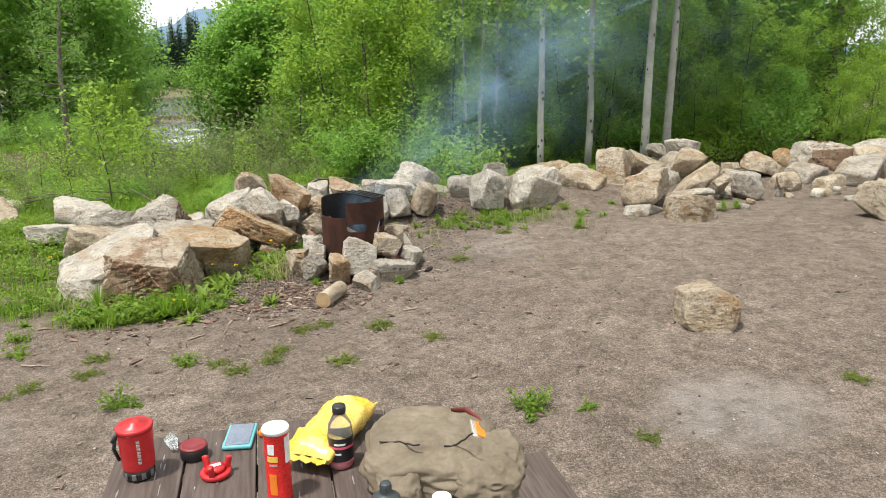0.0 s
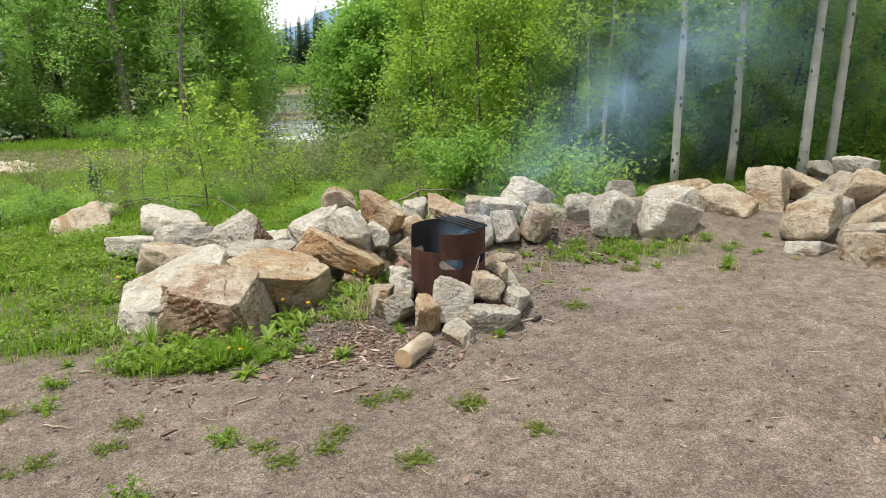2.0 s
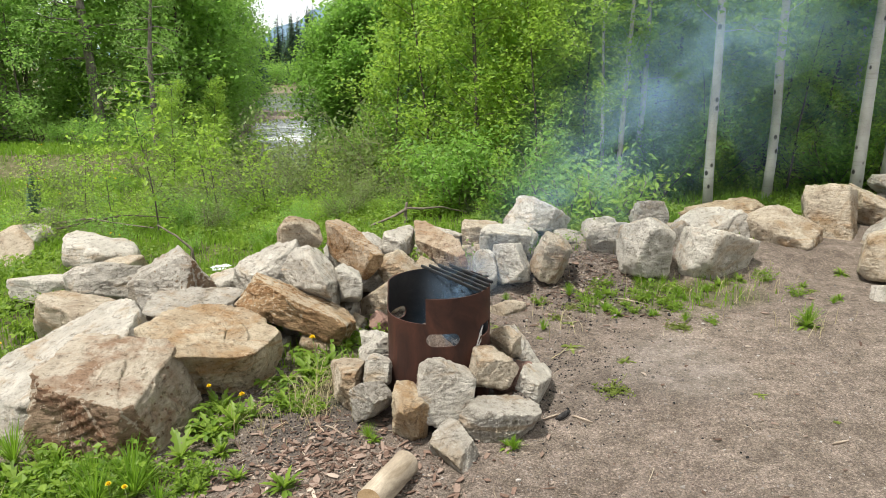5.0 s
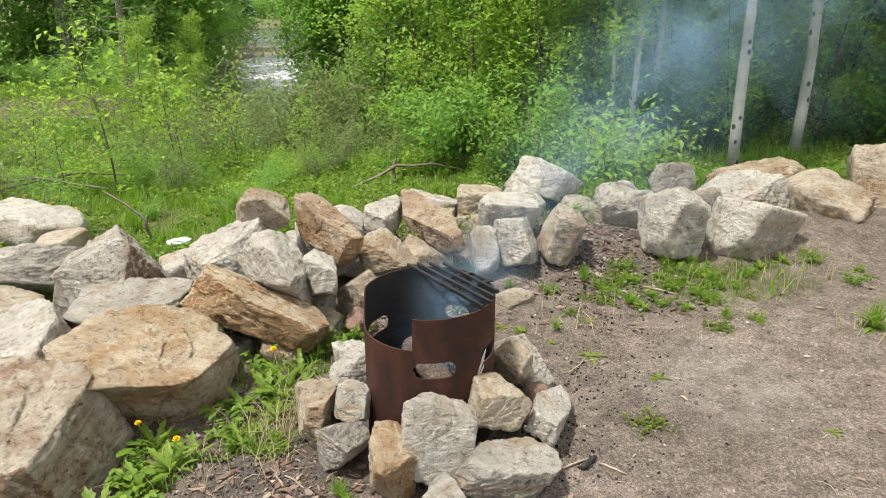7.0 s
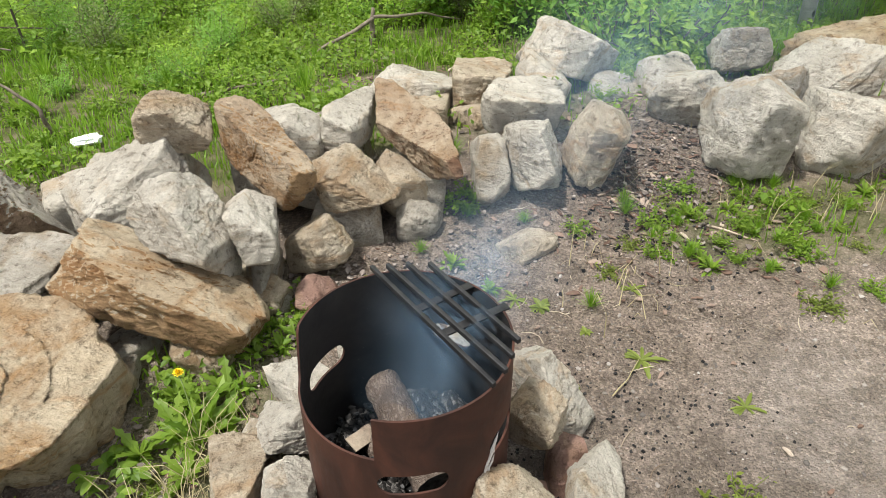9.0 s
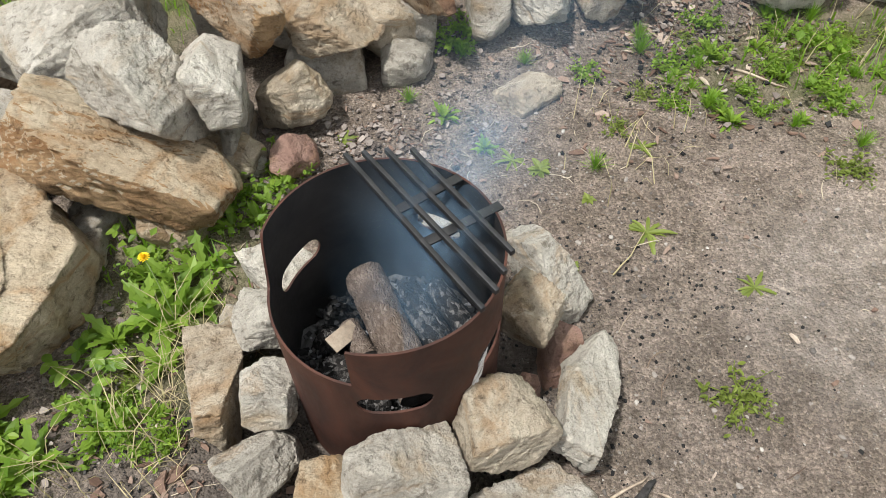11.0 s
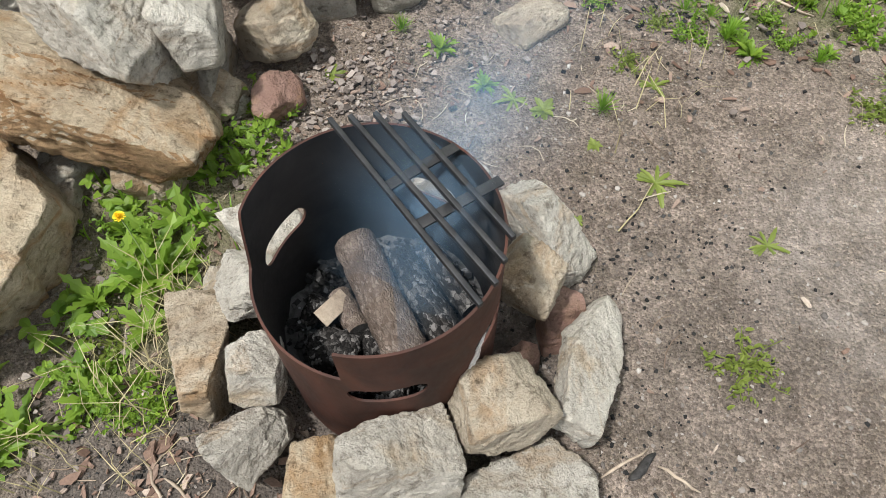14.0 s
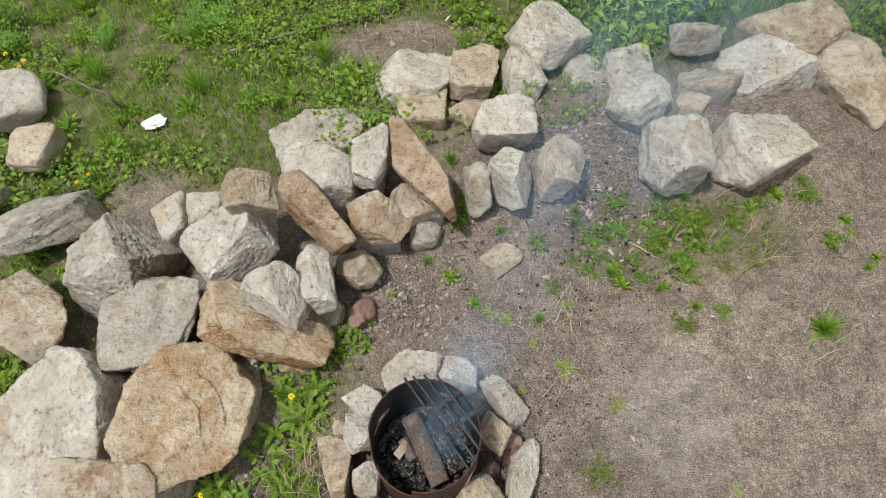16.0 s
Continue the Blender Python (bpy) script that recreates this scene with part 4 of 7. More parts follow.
ring_stone(0.50, -0.58, 0.07, 0.13, 0.12, 0.13, ROCK_RED, 20, 0, 0, 216, "small red stone wedged at the ring", level=4)
ring_stone(0.37, -0.72, 0.05, 0.09, 0.07, 0.08, ROCK_RED, 20, 0, 0, 217, "small red stone wedged at the ring", level=4)
ring_stone(-0.48, -0.46, 0.05, 0.10, 0.12, 0.10, ROCK_PALE, 20, 0, 0, 218, level=4)
ring_stone(0.55, 0.66, 0.02, 0.28, 0.20, 0.12, ROCK_TAN, 20, 0, 0, 219, "low tan stone set in the gravel", level=5)

# ---------------------------------------------------------------- fire ring
RX, RY, RR = 0.012, -0.64, 0.286
ring_thing = thing("fire_ring", pose(RX, RY, 0, 0, 0, 0), "rusty dark steel fire ring with a cut-down rim and oval vents", "fire ring")


def rim_height(deg):
    """The rim: full height, but for a lowered stretch at the front."""
    deg = deg % 360
    low, full = 0.520, 0.660
    if 182 <= deg <= 255.3:
        return low
    if 168 < deg < 182:
        return full + (low - full) * float(smooth(168, 182, deg))
    return full


ring_geo = Geo()
degs = np.unique(np.concatenate([np.arange(0, 360, 2.0), np.arange(166, 184, 1.0), [255.3, 255.5]]))
levels = np.linspace(0, 1, 9)
shell_v = []
for r in (RR, RR - 0.006):
    for u in levels:
        for dg in degs:
            a = radians(dg)
            shell_v.append((r * math.cos(a), r * math.sin(a), -0.03 + (rim_height(dg) + 0.03) * u))
nd, nl = len(degs), len(levels)
shell_f = []
for s in (0, 1):
    for i in range(nl - 1):
        for j in range(nd):
            k = (j + 1) % nd
            q = [s * nl * nd + i * nd + j, s * nl * nd + i * nd + k, s * nl * nd + (i + 1) * nd + k, s * nl * nd + (i + 1) * nd + j]
            shell_f.append(tuple(q if s == 0 else q[::-1]))
for j in range(nd):
    k = (j + 1) % nd
    o, i2 = (nl - 1) * nd, nl * nd + (nl - 1) * nd
    shell_f.append((o + j, o + k, i2 + k, i2 + j))
    shell_f.append((k, j, nl * nd + j, nl * nd + k))
ring_geo.add(shell_v, shell_f)
ring_body = part("ring_wall", ring_geo, STEEL, ring_thing, "rust-brown rolled steel wall", smoothed=False)
cutters = []
for dg, half_w, half_h, cz in ((-86.5, 0.088, 0.036, 0.432), (150, 0.086, 0.036, 0.425), (60.5, 0.066, 0.034, 0.44), (-28, 0.070, 0.034, 0.44)):
    cb = bmesh.new()
    loop = []
    for k in range(32):
        a = 2 * math.pi * k / 32
        cx0, cy0 = math.cos(a), math.sin(a)
        loop.append((math.copysign(half_w - half_h, cx0) + half_h * cx0, half_h * cy0))
    lo = [cb.verts.new((RR - 0.08, p, q)) for p, q in loop]
    hi = [cb.verts.new((RR + 0.08, p, q)) for p, q in loop]
    cb.faces.new(lo[::-1])
    cb.faces.new(hi)
    for k in range(32):
        cb.faces.new((lo[k], lo[(k + 1) % 32], hi[(k + 1) % 32], hi[k]))
    bmesh.ops.recalc_face_normals(cb, faces=cb.faces)
    cme = bpy.data.meshes.new("cut")
    cb.to_mesh(cme)
    cb.free()
    cut = new("cut", cme)
    cut.matrix_world = pose(RX, RY, cz, 0, 0, dg)
    cutters.append(cut)
    bo = ring_body.modifiers.new("slot", "BOOLEAN")
    bo.operation, bo.solver, bo.object = "DIFFERENCE", "EXACT", cut
bpy.context.view_layer.update()
done = bpy.data.meshes.new_from_object(ring_body.evaluated_get(bpy.context.evaluated_depsgraph_get()))
ring_body.modifiers.clear()
ring_body.data = done
done.materials.clear()
done.materials.append(STEEL)
done.materials.append(SOOT)
for fc in done.polygons:
    c = fc.center
    inward = fc.normal.x * c.x + fc.normal.y * c.y
    fc.material_index = 1 if inward < -0.1 else 0
for cut in cutters:
    bpy.data.objects.remove(cut)
# welded seam and chalky scratch marks
seam = Geo()
tube(seam, [((RR + 0.001) * math.cos(radians(128)), (RR + 0.001) * math.sin(radians(128)), z) for z in np.linspace(0, 0.655, 14)], 0.005, 6)
part("weld_seam", seam, STEEL, ring_thing)
for a0, a1, z0, z1 in ((-47, -39, 0.36, 0.44), (-45, -37, 0.37, 0.46), (-42, -38, 0.40, 0.43), (-50, -44, 0.345, 0.375), (-48, -36, 0.34, 0.47), (-46, -38, 0.33, 0.41), (-44, -35, 0.39, 0.48), (-52, -45, 0.32, 0.36)):
    sc = Geo()
    tube(sc, [((RR + 0.0012) * math.cos(radians(a0 + (a1 - a0) * u)), (RR + 0.0012) * math.sin(radians(a0 + (a1 - a0) * u)), z0 + (z1 - z0) * u + 0.008 * math.sin(u * 5)) for u in np.linspace(0, 1, 9)], [0.0006, 0.0025, 0.004, 0.0045, 0.003, 0.0035, 0.004, 0.002, 0.0006], 5)
    part("scratch_mark", sc, SCRATCH, ring_thing, "pale scratched mark")
# cooking grate of flat bars with cross straps, and its hinge loop
for x0, y0, x1, y1 in ((-0.094, 0.290, 0.216, -0.193), (-0.048, 0.296, 0.250, -0.149), (0.009, 0.302, 0.272, -0.099), (0.074, 0.298, 0.294, -0.045)):
    ln = math.hypot(x1 - x0, y1 - y0)
    bar = part("grate_bar", box((ln, 0.012, 0.016), 0.002), GRATE, ring_thing, "black square iron bar")
    bar.matrix_local = pose((x0 + x1) / 2, (y0 + y1) / 2, 0.671, 0, 0, math.degrees(math.atan2(y1 - y0, x1 - x0)))
for x0, y0, x1, y1 in ((0.030, 0.102, 0.190, 0.207), (0.092, 0.000, 0.282, 0.110)):
    ln = math.hypot(x1 - x0, y1 - y0)
    strap = part("grate_strap", box((ln, 0.026, 0.006), 0.001), GRATE, ring_thing, "flat iron strap under the bars")
    strap.matrix_local = pose((x0 + x1) / 2, (y0 + y1) / 2, 0.659, 0, 0, math.degrees(math.atan2(y1 - y0, x1 - x0)))

# fire bed: ash, coals, logs
bed = Geo()
bed_r, bed_a = np.linspace(0.0, RR - 0.008, 22), np.linspace(0, 2 * np.pi, 60, endpoint=False)
BR, BA = np.meshgrid(bed_r, bed_a, indexing="ij")
bp = np.stack([BR * np.cos(BA), BR * np.sin(BA), np.zeros_like(BR)], -1)
bz = 0.15 + 0.03 * vnoise(bp * 14, 51) + 0.02 * vnoise(bp * 33, 52) + 0.008 * vnoise(bp * 90, 53)
bp[..., 2] = bz
bi = np.arange(22 * 60).reshape(22, 60)
bed.add(bp.reshape(-1, 3), [(bi[i, j], bi[i + 1, j], bi[i + 1, (j + 1) % 60], bi[i, (j + 1) % 60]) for i in range(21) for j in range(60)])
bed_ob = new("ash_bed", bed.mesh("ash_bed", ASH))
bed_ob.matrix_world = pose(RX, RY, 0)
tagged(bed_ob, "grey ash bed filling the bottom of the ring", "ash", "", "stuff")


def shard(geo, x, y, z, l, w, h, rng):
    """One small broken lump with six sides."""
    c = np.array([[-1, -1, -1], [1, -1, -1], [1, 1, -1], [-1, 1, -1], [-1, -1, 1], [1, -1, 1], [1, 1, 1], [-1, 1, 1]], float)
    c = c * (np.array([l, w, h]) / 2) * rng.uniform(0.55, 1.1, (8, 3))
    m = Euler((rng.uniform(-0.5, 0.5), rng.uniform(-0.5, 0.5), rng.uniform(0, 6.28))).to_matrix()
    c = c @ np.array(m).T + (x, y, z)
    geo.add(c, [(3, 2, 1, 0), (4, 5, 6, 7), (0, 1, 5, 4), (1, 2, 6, 5), (2, 3, 7, 6), (3, 0, 4, 7)])


def pebble(geo, x, y, z, l, w, h, rng):
    """One rounded small stone."""
    v, f = PEB
    c = v * (np.array([l, w, h]) / 2) * rng.uniform(0.6, 1.2, (len(v), 1))
    a = rng.uniform(0, 6.283)
    turn = np.array([[math.cos(a), math.sin(a), 0], [-math.sin(a), math.cos(a), 0], [0, 0, 1]])
    geo.add(c @ turn + (x, y, z), f)


pb = bmesh.new()
bmesh.ops.create_icosphere(pb, subdivisions=1, radius=1)
PEB = (np.array([v.co[:] for v in pb.verts]), [tuple(v.index for v in fc.verts) for fc in pb.faces])
pb.free()

coal_rng = np.random.default_rng(61)
coals = Geo()
for k in range(700):
    a, r = coal_rng.uniform(0, 6.283), RR * 0.93 * math.sqrt(coal_rng.random())
    px, py = r * math.cos(a), r * math.sin(a)
    s = coal_rng.uniform(0.005, 0.018)
    shard(coals, px, py, 0.165 + 0.03 * coal_rng.random(), s * 1.5, s, s * 0.8, coal_rng)
coal_ob = new("charcoal", coals.mesh("charcoal", COALS, False))
coal_ob.matrix_world = pose(RX, RY, 0)
tagged(coal_ob, "black charcoal lumps scattered over the ash", "charcoal", "", "stuff")


def log(name, a, b, r, mat, end_mat, label, seed, bumpy=0.06, group="firewood"):
    """A round of wood from a to b with uneven bark and sawn ends."""
    a, b = np.array(a, float), np.array(b, float)
    n, sides = 30, 40
    u = np.linspace(0, 1, n)
    ln = np.linalg.norm(b - a)
    th = np.linspace(0, 2 * np.pi, sides, endpoint=False)
    cyl = np.stack([np.repeat(np.cos(th)[None], n, 0), np.repeat(np.sin(th)[None], n, 0), np.repeat(u[:, None] * ln / r, sides, 1)], -1)
    rad = r * (1 + bumpy * vnoise(cyl * 2.2 + seed, seed) + bumpy * 0.6 * vnoise(cyl * 6.5 + seed, seed + 1) + bumpy * 0.3 * vnoise(cyl * 15, seed + 2))
    v = np.stack([rad * np.cos(th)[None], rad * np.sin(th)[None], np.repeat((u * ln)[:, None], sides, 1)], -1)
    f = [(i * sides + j, i * sides + (j + 1) % sides, (i + 1) * sides + (j + 1) % sides, (i + 1) * sides + j) for i in range(n - 1) for j in range(sides)]
    d = Vector(b - a).normalized()
    m = Matrix.Translation(a) @ d.to_track_quat("Z", "Y").to_matrix().to_4x4()
    ob = thing(name, m, label, "log", group)
    part("bark", Geo().add(v.reshape(-1, 3), f), mat, ob)
    for i, z in ((0, 0), (n - 1, ln)):
        rim = v[i]
        ends = np.concatenate([rim, [[0, 0, z]]])
        fs = [(j, (j + 1) % sides, sides) if i else ((j + 1) % sides, j, sides) for j in range(sides)]
        part("cut_end", Geo().add(ends, fs), end_mat, ob, "sawn end", smoothed=False)
    return ob


log("firewood_log", (-0.07, -0.45, 0.295), (0.085, -0.82, 0.275), 0.056, LOG_BARK, CHAR, "brown barked log lying across the fire bed", 71)
log("firewood_log", (0.035, -0.47, 0.235), (0.185, -0.75, 0.225), 0.054, CHAR_LOG, CHAR, "charred black log with ashy patches in the fire bed", 72)
log("firewood_log", (0.13, -0.44, 0.21), (0.24, -0.62, 0.20), 0.035, CHAR_LOG, CHAR, "short half-burnt log under the grate", 73)
log("firewood_log", (-0.12, -0.56, 0.20), (-0.06, -0.68, 0.22), 0.032, LOG_BARK, CHAR, "burnt red-brown stub in the ashes", 74)
log("firewood_log", (-0.30, -1.76, 0.062), (-0.155, -1.47, 0.062), 0.062, LOG_PALE, CUT_WOOD, "short pale sawn log lying before the fire ring", 75, 0.03, "loose wood")
sliver = part("wood_sliver", box((0.11, 0.05, 0.006), 0.002), CHIP, thing("split_wood_piece", pose(-0.125, -0.62, 0.25, 25, 20, 55), "pale split piece of wood lying on the coals", "firewood"))

for k, (x, y, z, sz) in enumerate(((-0.13, -0.72, 0.20, 0.10), (-0.05, -0.80, 0.195, 0.09), (-0.17, -0.60, 0.20, 0.075), (-0.02, -0.70, 0.20, 0.07), (0.02, -0.86, 0.19, 0.075), (-0.10, -0.82, 0.19, 0.06), (0.17, -0.80, 0.19, 0.06))):
    lump = new("charcoal_lump", rock_mesh(sz * 1.35, sz, sz * 0.8, CHAR_LOG, 820 + k, 4, 8, 60.0, 2.2))
    lump.matrix_world = pose(x, y, z, 12 * k, 7 * k, 41 * k)
    tagged(lump, "cracked black charcoal lump dusted with grey ash", "charcoal", "charcoal lumps")

# ---------------------------------------------------------------- litter on the ground
lit = np.random.default_rng(81)
gravel = Geo()
PX = np.concatenate([lit.uniform(-1.2, 2.6, 6500), lit.uniform(-4.0, 5.5, 4500)])
PY = np.concatenate([lit.uniform(-2.6, 1.3, 6500), lit.uniform(-6.6, 1.2, 4500)])
PS = np.concatenate([0.003 + 0.010 * lit.random(6500) ** 2.6, 0.006 + 0.016 * lit.random(4500) ** 2.4])
free = (np.hypot(PX - RX, PY - RY) > RR + 0.02) & (turf_mask(PX, PY) < 0.5)
for px, py, pz, s in zip(PX[free], PY[free], ground_z(PX[free], PY[free]), PS[free]):
    pebble(gravel, px, py, pz + s * 0.18, s * 1.3, s, s * 0.7, lit)
tagged(new("gravel", gravel.mesh("gravel", PEBBLE, False)), "small grey-brown pebbles strewn over the pad", "gravel", "", "stuff")


def flake(geo, x, y, z, l, w, rng):
    """A thin curled chip of bark or wood."""
    t = rng.uniform(0.002, 0.006)
    c = np.array([[-l / 2, -w / 2, 0], [0, -w * 0.6, 0], [l / 2, -w * 0.3, 0], [l / 2, w * 0.35, 0], [0, w / 2, 0], [-l / 2, w * 0.4, 0]]) * rng.uniform(0.45, 1.25, (6, 3))
    c[[1, 4], 2] += rng.uniform(-0.1, 0.25) * w
    v = np.concatenate([c, c + (0, 0, t)])
    m = Euler((rng.uniform(-0.35, 0.35), rng.uniform(-0.35, 0.35), rng.uniform(0, 6.28))).to_matrix()
    geo.add(v @ np.array(m).T + (x, y, z), [(5, 4, 3, 2, 1, 0), (6, 7, 8, 9, 10, 11)] + [(i, (i + 1) % 6, 6 + (i + 1) % 6, 6 + i) for i in range(6)])


chips = Geo()
for cx0, cy0, sx0, sy0, cnt, big in ((-0.55, -1.35, 0.30, 0.24, 1200, 0.036), (-0.2, -1.75, 0.45, 0.25, 200, 0.04), (1.15, 1.15, 0.34, 0.36, 1000, 0.032), (-0.05, 0.38, 0.30, 0.18, 420, 0.020), (-0.72, -0.4, 0.16, 0.3, 200, 0.022), (-0.62, -0.9, 0.2, 0.2, 60, 0.026), (-1.5, -1.6, 0.5, 0.2, 260, 0.04), (0.2, 2.6, 0.6, 0.35, 300, 0.034), (1.6, 0.75, 0.5, 0.3, 160, 0.035), (-1.6, -2.0, 0.8, 0.3, 110, 0.045), (0.9, -2.2, 2.0, 1.4, 620, 0.024), (-0.9, -2.9, 1.4, 0.9, 160, 0.034), (-0.45, -0.95, 0.22, 0.25, 60, 0.03)):
    PX, PY = cx0 + sx0 * lit.normal(size=cnt), cy0 + sy0 * lit.normal(size=cnt)
    for px, py, pz in zip(PX, PY, ground_z(PX, PY)):
        if math.hypot(px - RX, py - RY) < RR + 0.02:
            continue
        s = big * (0.28 + 1.7 * lit.random() ** 3)
        flake(chips, px, py, pz + 0.003 + 0.006 * lit.random(), s, s * lit.uniform(0.12, 0.6), lit)
tagged(new("bark_chips", chips.mesh("bark_chips", CHIPS, False)), "brown bark chips and dry leaf litter on the gravel", "bark chips", "", "stuff")

dry = Geo()
for cx0, cy0, sx0, sy0, cnt in ((-0.16, 0.36, 0.15, 0.13, 330), (0.12, 0.50, 0.18, 0.14, 170), (1.22, 1.42, 0.24, 0.34, 520), (1.25, 0.80, 0.30, 0.25, 160), (-0.92, -0.55, 0.12, 0.25, 120), (-0.50, 0.16, 0.12, 0.12, 90), (0.30, 0.95, 0.12, 0.25, 90)):
    PX, PY = cx0 + sx0 * lit.normal(size=cnt), cy0 + sy0 * lit.normal(size=cnt)
    for px, py, pz in zip(PX, PY, ground_z(PX, PY)):
        if math.hypot(px - RX, py - RY) > RR + 0.05:
            s = 0.008 + 0.030 * lit.random() ** 1.6
            flake(dry, px, py, pz + 0.006 + 0.012 * lit.random(), s, s * lit.uniform(0.5, 0.85), lit)
tagged(new("dry_leaves", dry.mesh("dry_leaves", island_material("dead_leaves", [(0.0, (0.06, 0.048, 0.04)), (0.5, (0.16, 0.132, 0.115)), (0.9, (0.24, 0.205, 0.18)), (1.0, (0.34, 0.295, 0.255))]), False)), "curled dead leaves lying between the stones", "dead leaves", "", "stuff")

bits = Geo()
for cx0, cy0, sx0, sy0, cnt in ((1.15, 0.75, 0.3, 0.35, 700), (0.33, -1.0, 0.2, 0.1, 200), (0.72, -0.45, 0.26, 0.36, 1000), (0.4, -0.75, 0.14, 0.2, 120), (-0.72, -0.98, 0.2, 0.20, 600), (1.7, -2.0, 1.1, 0.9, 260), (-0.1, -1.0, 0.3, 0.1, 60)):
    PX, PY = cx0 + sx0 * lit.normal(size=cnt), cy0 + sy0 * lit.normal(size=cnt)
    for px, py, pz in zip(PX, PY, ground_z(PX, PY)):
        if math.hypot(px - RX, py - RY) < RR + 0.02:
            continue
        s = 0.0015 + (0.019 * lit.random() ** 4 if py > 0.2 else 0.009 * lit.random() ** 2.5)
        shard(bits, px, py, pz + s * 0.25, s * 1.4, s, s * 0.8, lit)
tagged(new("charcoal_bits", bits.mesh("charcoal_bits", COALS, False)), "black charcoal crumbs scattered round the pit", "charcoal", "", "stuff")


def splinter(x, y, l, yaw, w=0.02, mat=CHIP, label="dry split splinter of wood on the gravel"):
    g = Geo()
    rng = np.random.default_rng(int(1000 + abs(x * 37 + y * 91) * 10))
    pts = [(-l / 2 + l * u, 0.02 * l * rng.normal(), w * 0.3 + 0.01 * l * rng.random()) for u in np.linspace(0, 1, 6)]
    tube(g, pts, [w * 0.25, w * 0.5, w * 0.5, w * 0.45, w * 0.4, w * 0.15], 5, True, 0.45)
    ob = new("wood_splinter", g.mesh("wood_splinter", mat))
    ob.matrix_world = pose(x, y, gz(x, y), 0, 0, yaw)
    tagged(ob, label, "splinter", "loose wood")


for x, y, l, yaw in ((1.50, 0.66, 0.26, -38), (1.83, 0.62, 0.12, 20), (0.62, -1.0, 0.16, 25), (0.35, -2.0, 0.14, 12), (-0.62, -2.02, 0.18, 22), (-2.2, -2.3, 0.2, -15), (0.75, -1.05, 0.12, -40), (-0.62, -1.0, 0.18, -60), (-0.55, -1.02, 0.14, -40), (2.6, -0.9, 0.12, 60), (-1.2, -2.1, 0.14, 35), (1.9, -1.4, 0.1, 15), (0.1, -2.35, 0.1, -70)):
    splinter(x, y, l, yaw)
splinter(0.66, -1.015, 0.10, 40, 0.055, CHAR, "charred stick end lying beside the ring stones")

# thin dry twigs and pale straw bits among the chips
twigs = Geo()
for cx0, cy0, sx0, sy0, cnt in ((-0.55, -1.2, 0.35, 0.35, 70), (-0.65, -0.5, 0.18, 0.35, 50), (0.9, 0.6, 0.5, 0.5, 90), (1.2, -1.6, 1.5, 1.2, 150), (-0.1, 0.35, 0.35, 0.2, 50), (-1.6, -1.9, 0.9, 0.4, 60)):
    for k in range(cnt):
        px, py = cx0 + sx0 * lit.normal(), cy0 + sy0 * lit.normal()
        if math.hypot(px - RX, py - RY) < RR + 0.08:
            continue
        ln, az = 0.025 + 0.13 * lit.random() ** 2.5, lit.uniform(0, 6.283)
        z0 = gz(px, py) + 0.004
        bow = lit.normal() * 0.12 * ln
        pts = [(px + math.cos(az) * ln * u - math.sin(az) * bow * 4 * u * (1 - u), py + math.sin(az) * ln * u + math.cos(az) * bow * 4 * u * (1 - u), z0 + 0.03 * ln * math.sin(u * 3.1)) for u in (0, 0.33, 0.67, 1)]
        tube(twigs, pts, [0.0016, 0.0022, 0.0018, 0.0008], 4, False)
tagged(new("dry_twigs", twigs.mesh("dry_twigs", island_material("twig_bits", [(0.0, (0.09, 0.06, 0.045)), (0.5, (0.24, 0.18, 0.13)), (1.0, (0.50, 0.43, 0.32))]))), "thin dry twigs and straw scattered on the gravel", "twigs", "", "stuff")

# flakes of white ash in the fire bed
flakes = Geo()
for k in range(170):
    a, r = coal_rng.uniform(0, 6.283), RR * 0.92 * math.sqrt(coal_rng.random())
    s = coal_rng.uniform(0.003, 0.014)
    flake(flakes, r * math.cos(a), r * math.sin(a), 0.178 + 0.03 * coal_rng.random(), s * 1.5, s, coal_rng)
flake_ob = new("ash_flakes", flakes.mesh("ash_flakes", island_material("ash_bits", [(0.0, (0.06, 0.06, 0.06)), (0.6, (0.11, 0.11, 0.11)), (1.0, (0.30, 0.30, 0.31))]), False))
flake_ob.matrix_world = pose(RX, RY, 0)
tagged(flake_ob, "pale ash flakes lying on the coals", "ash", "", "stuff")

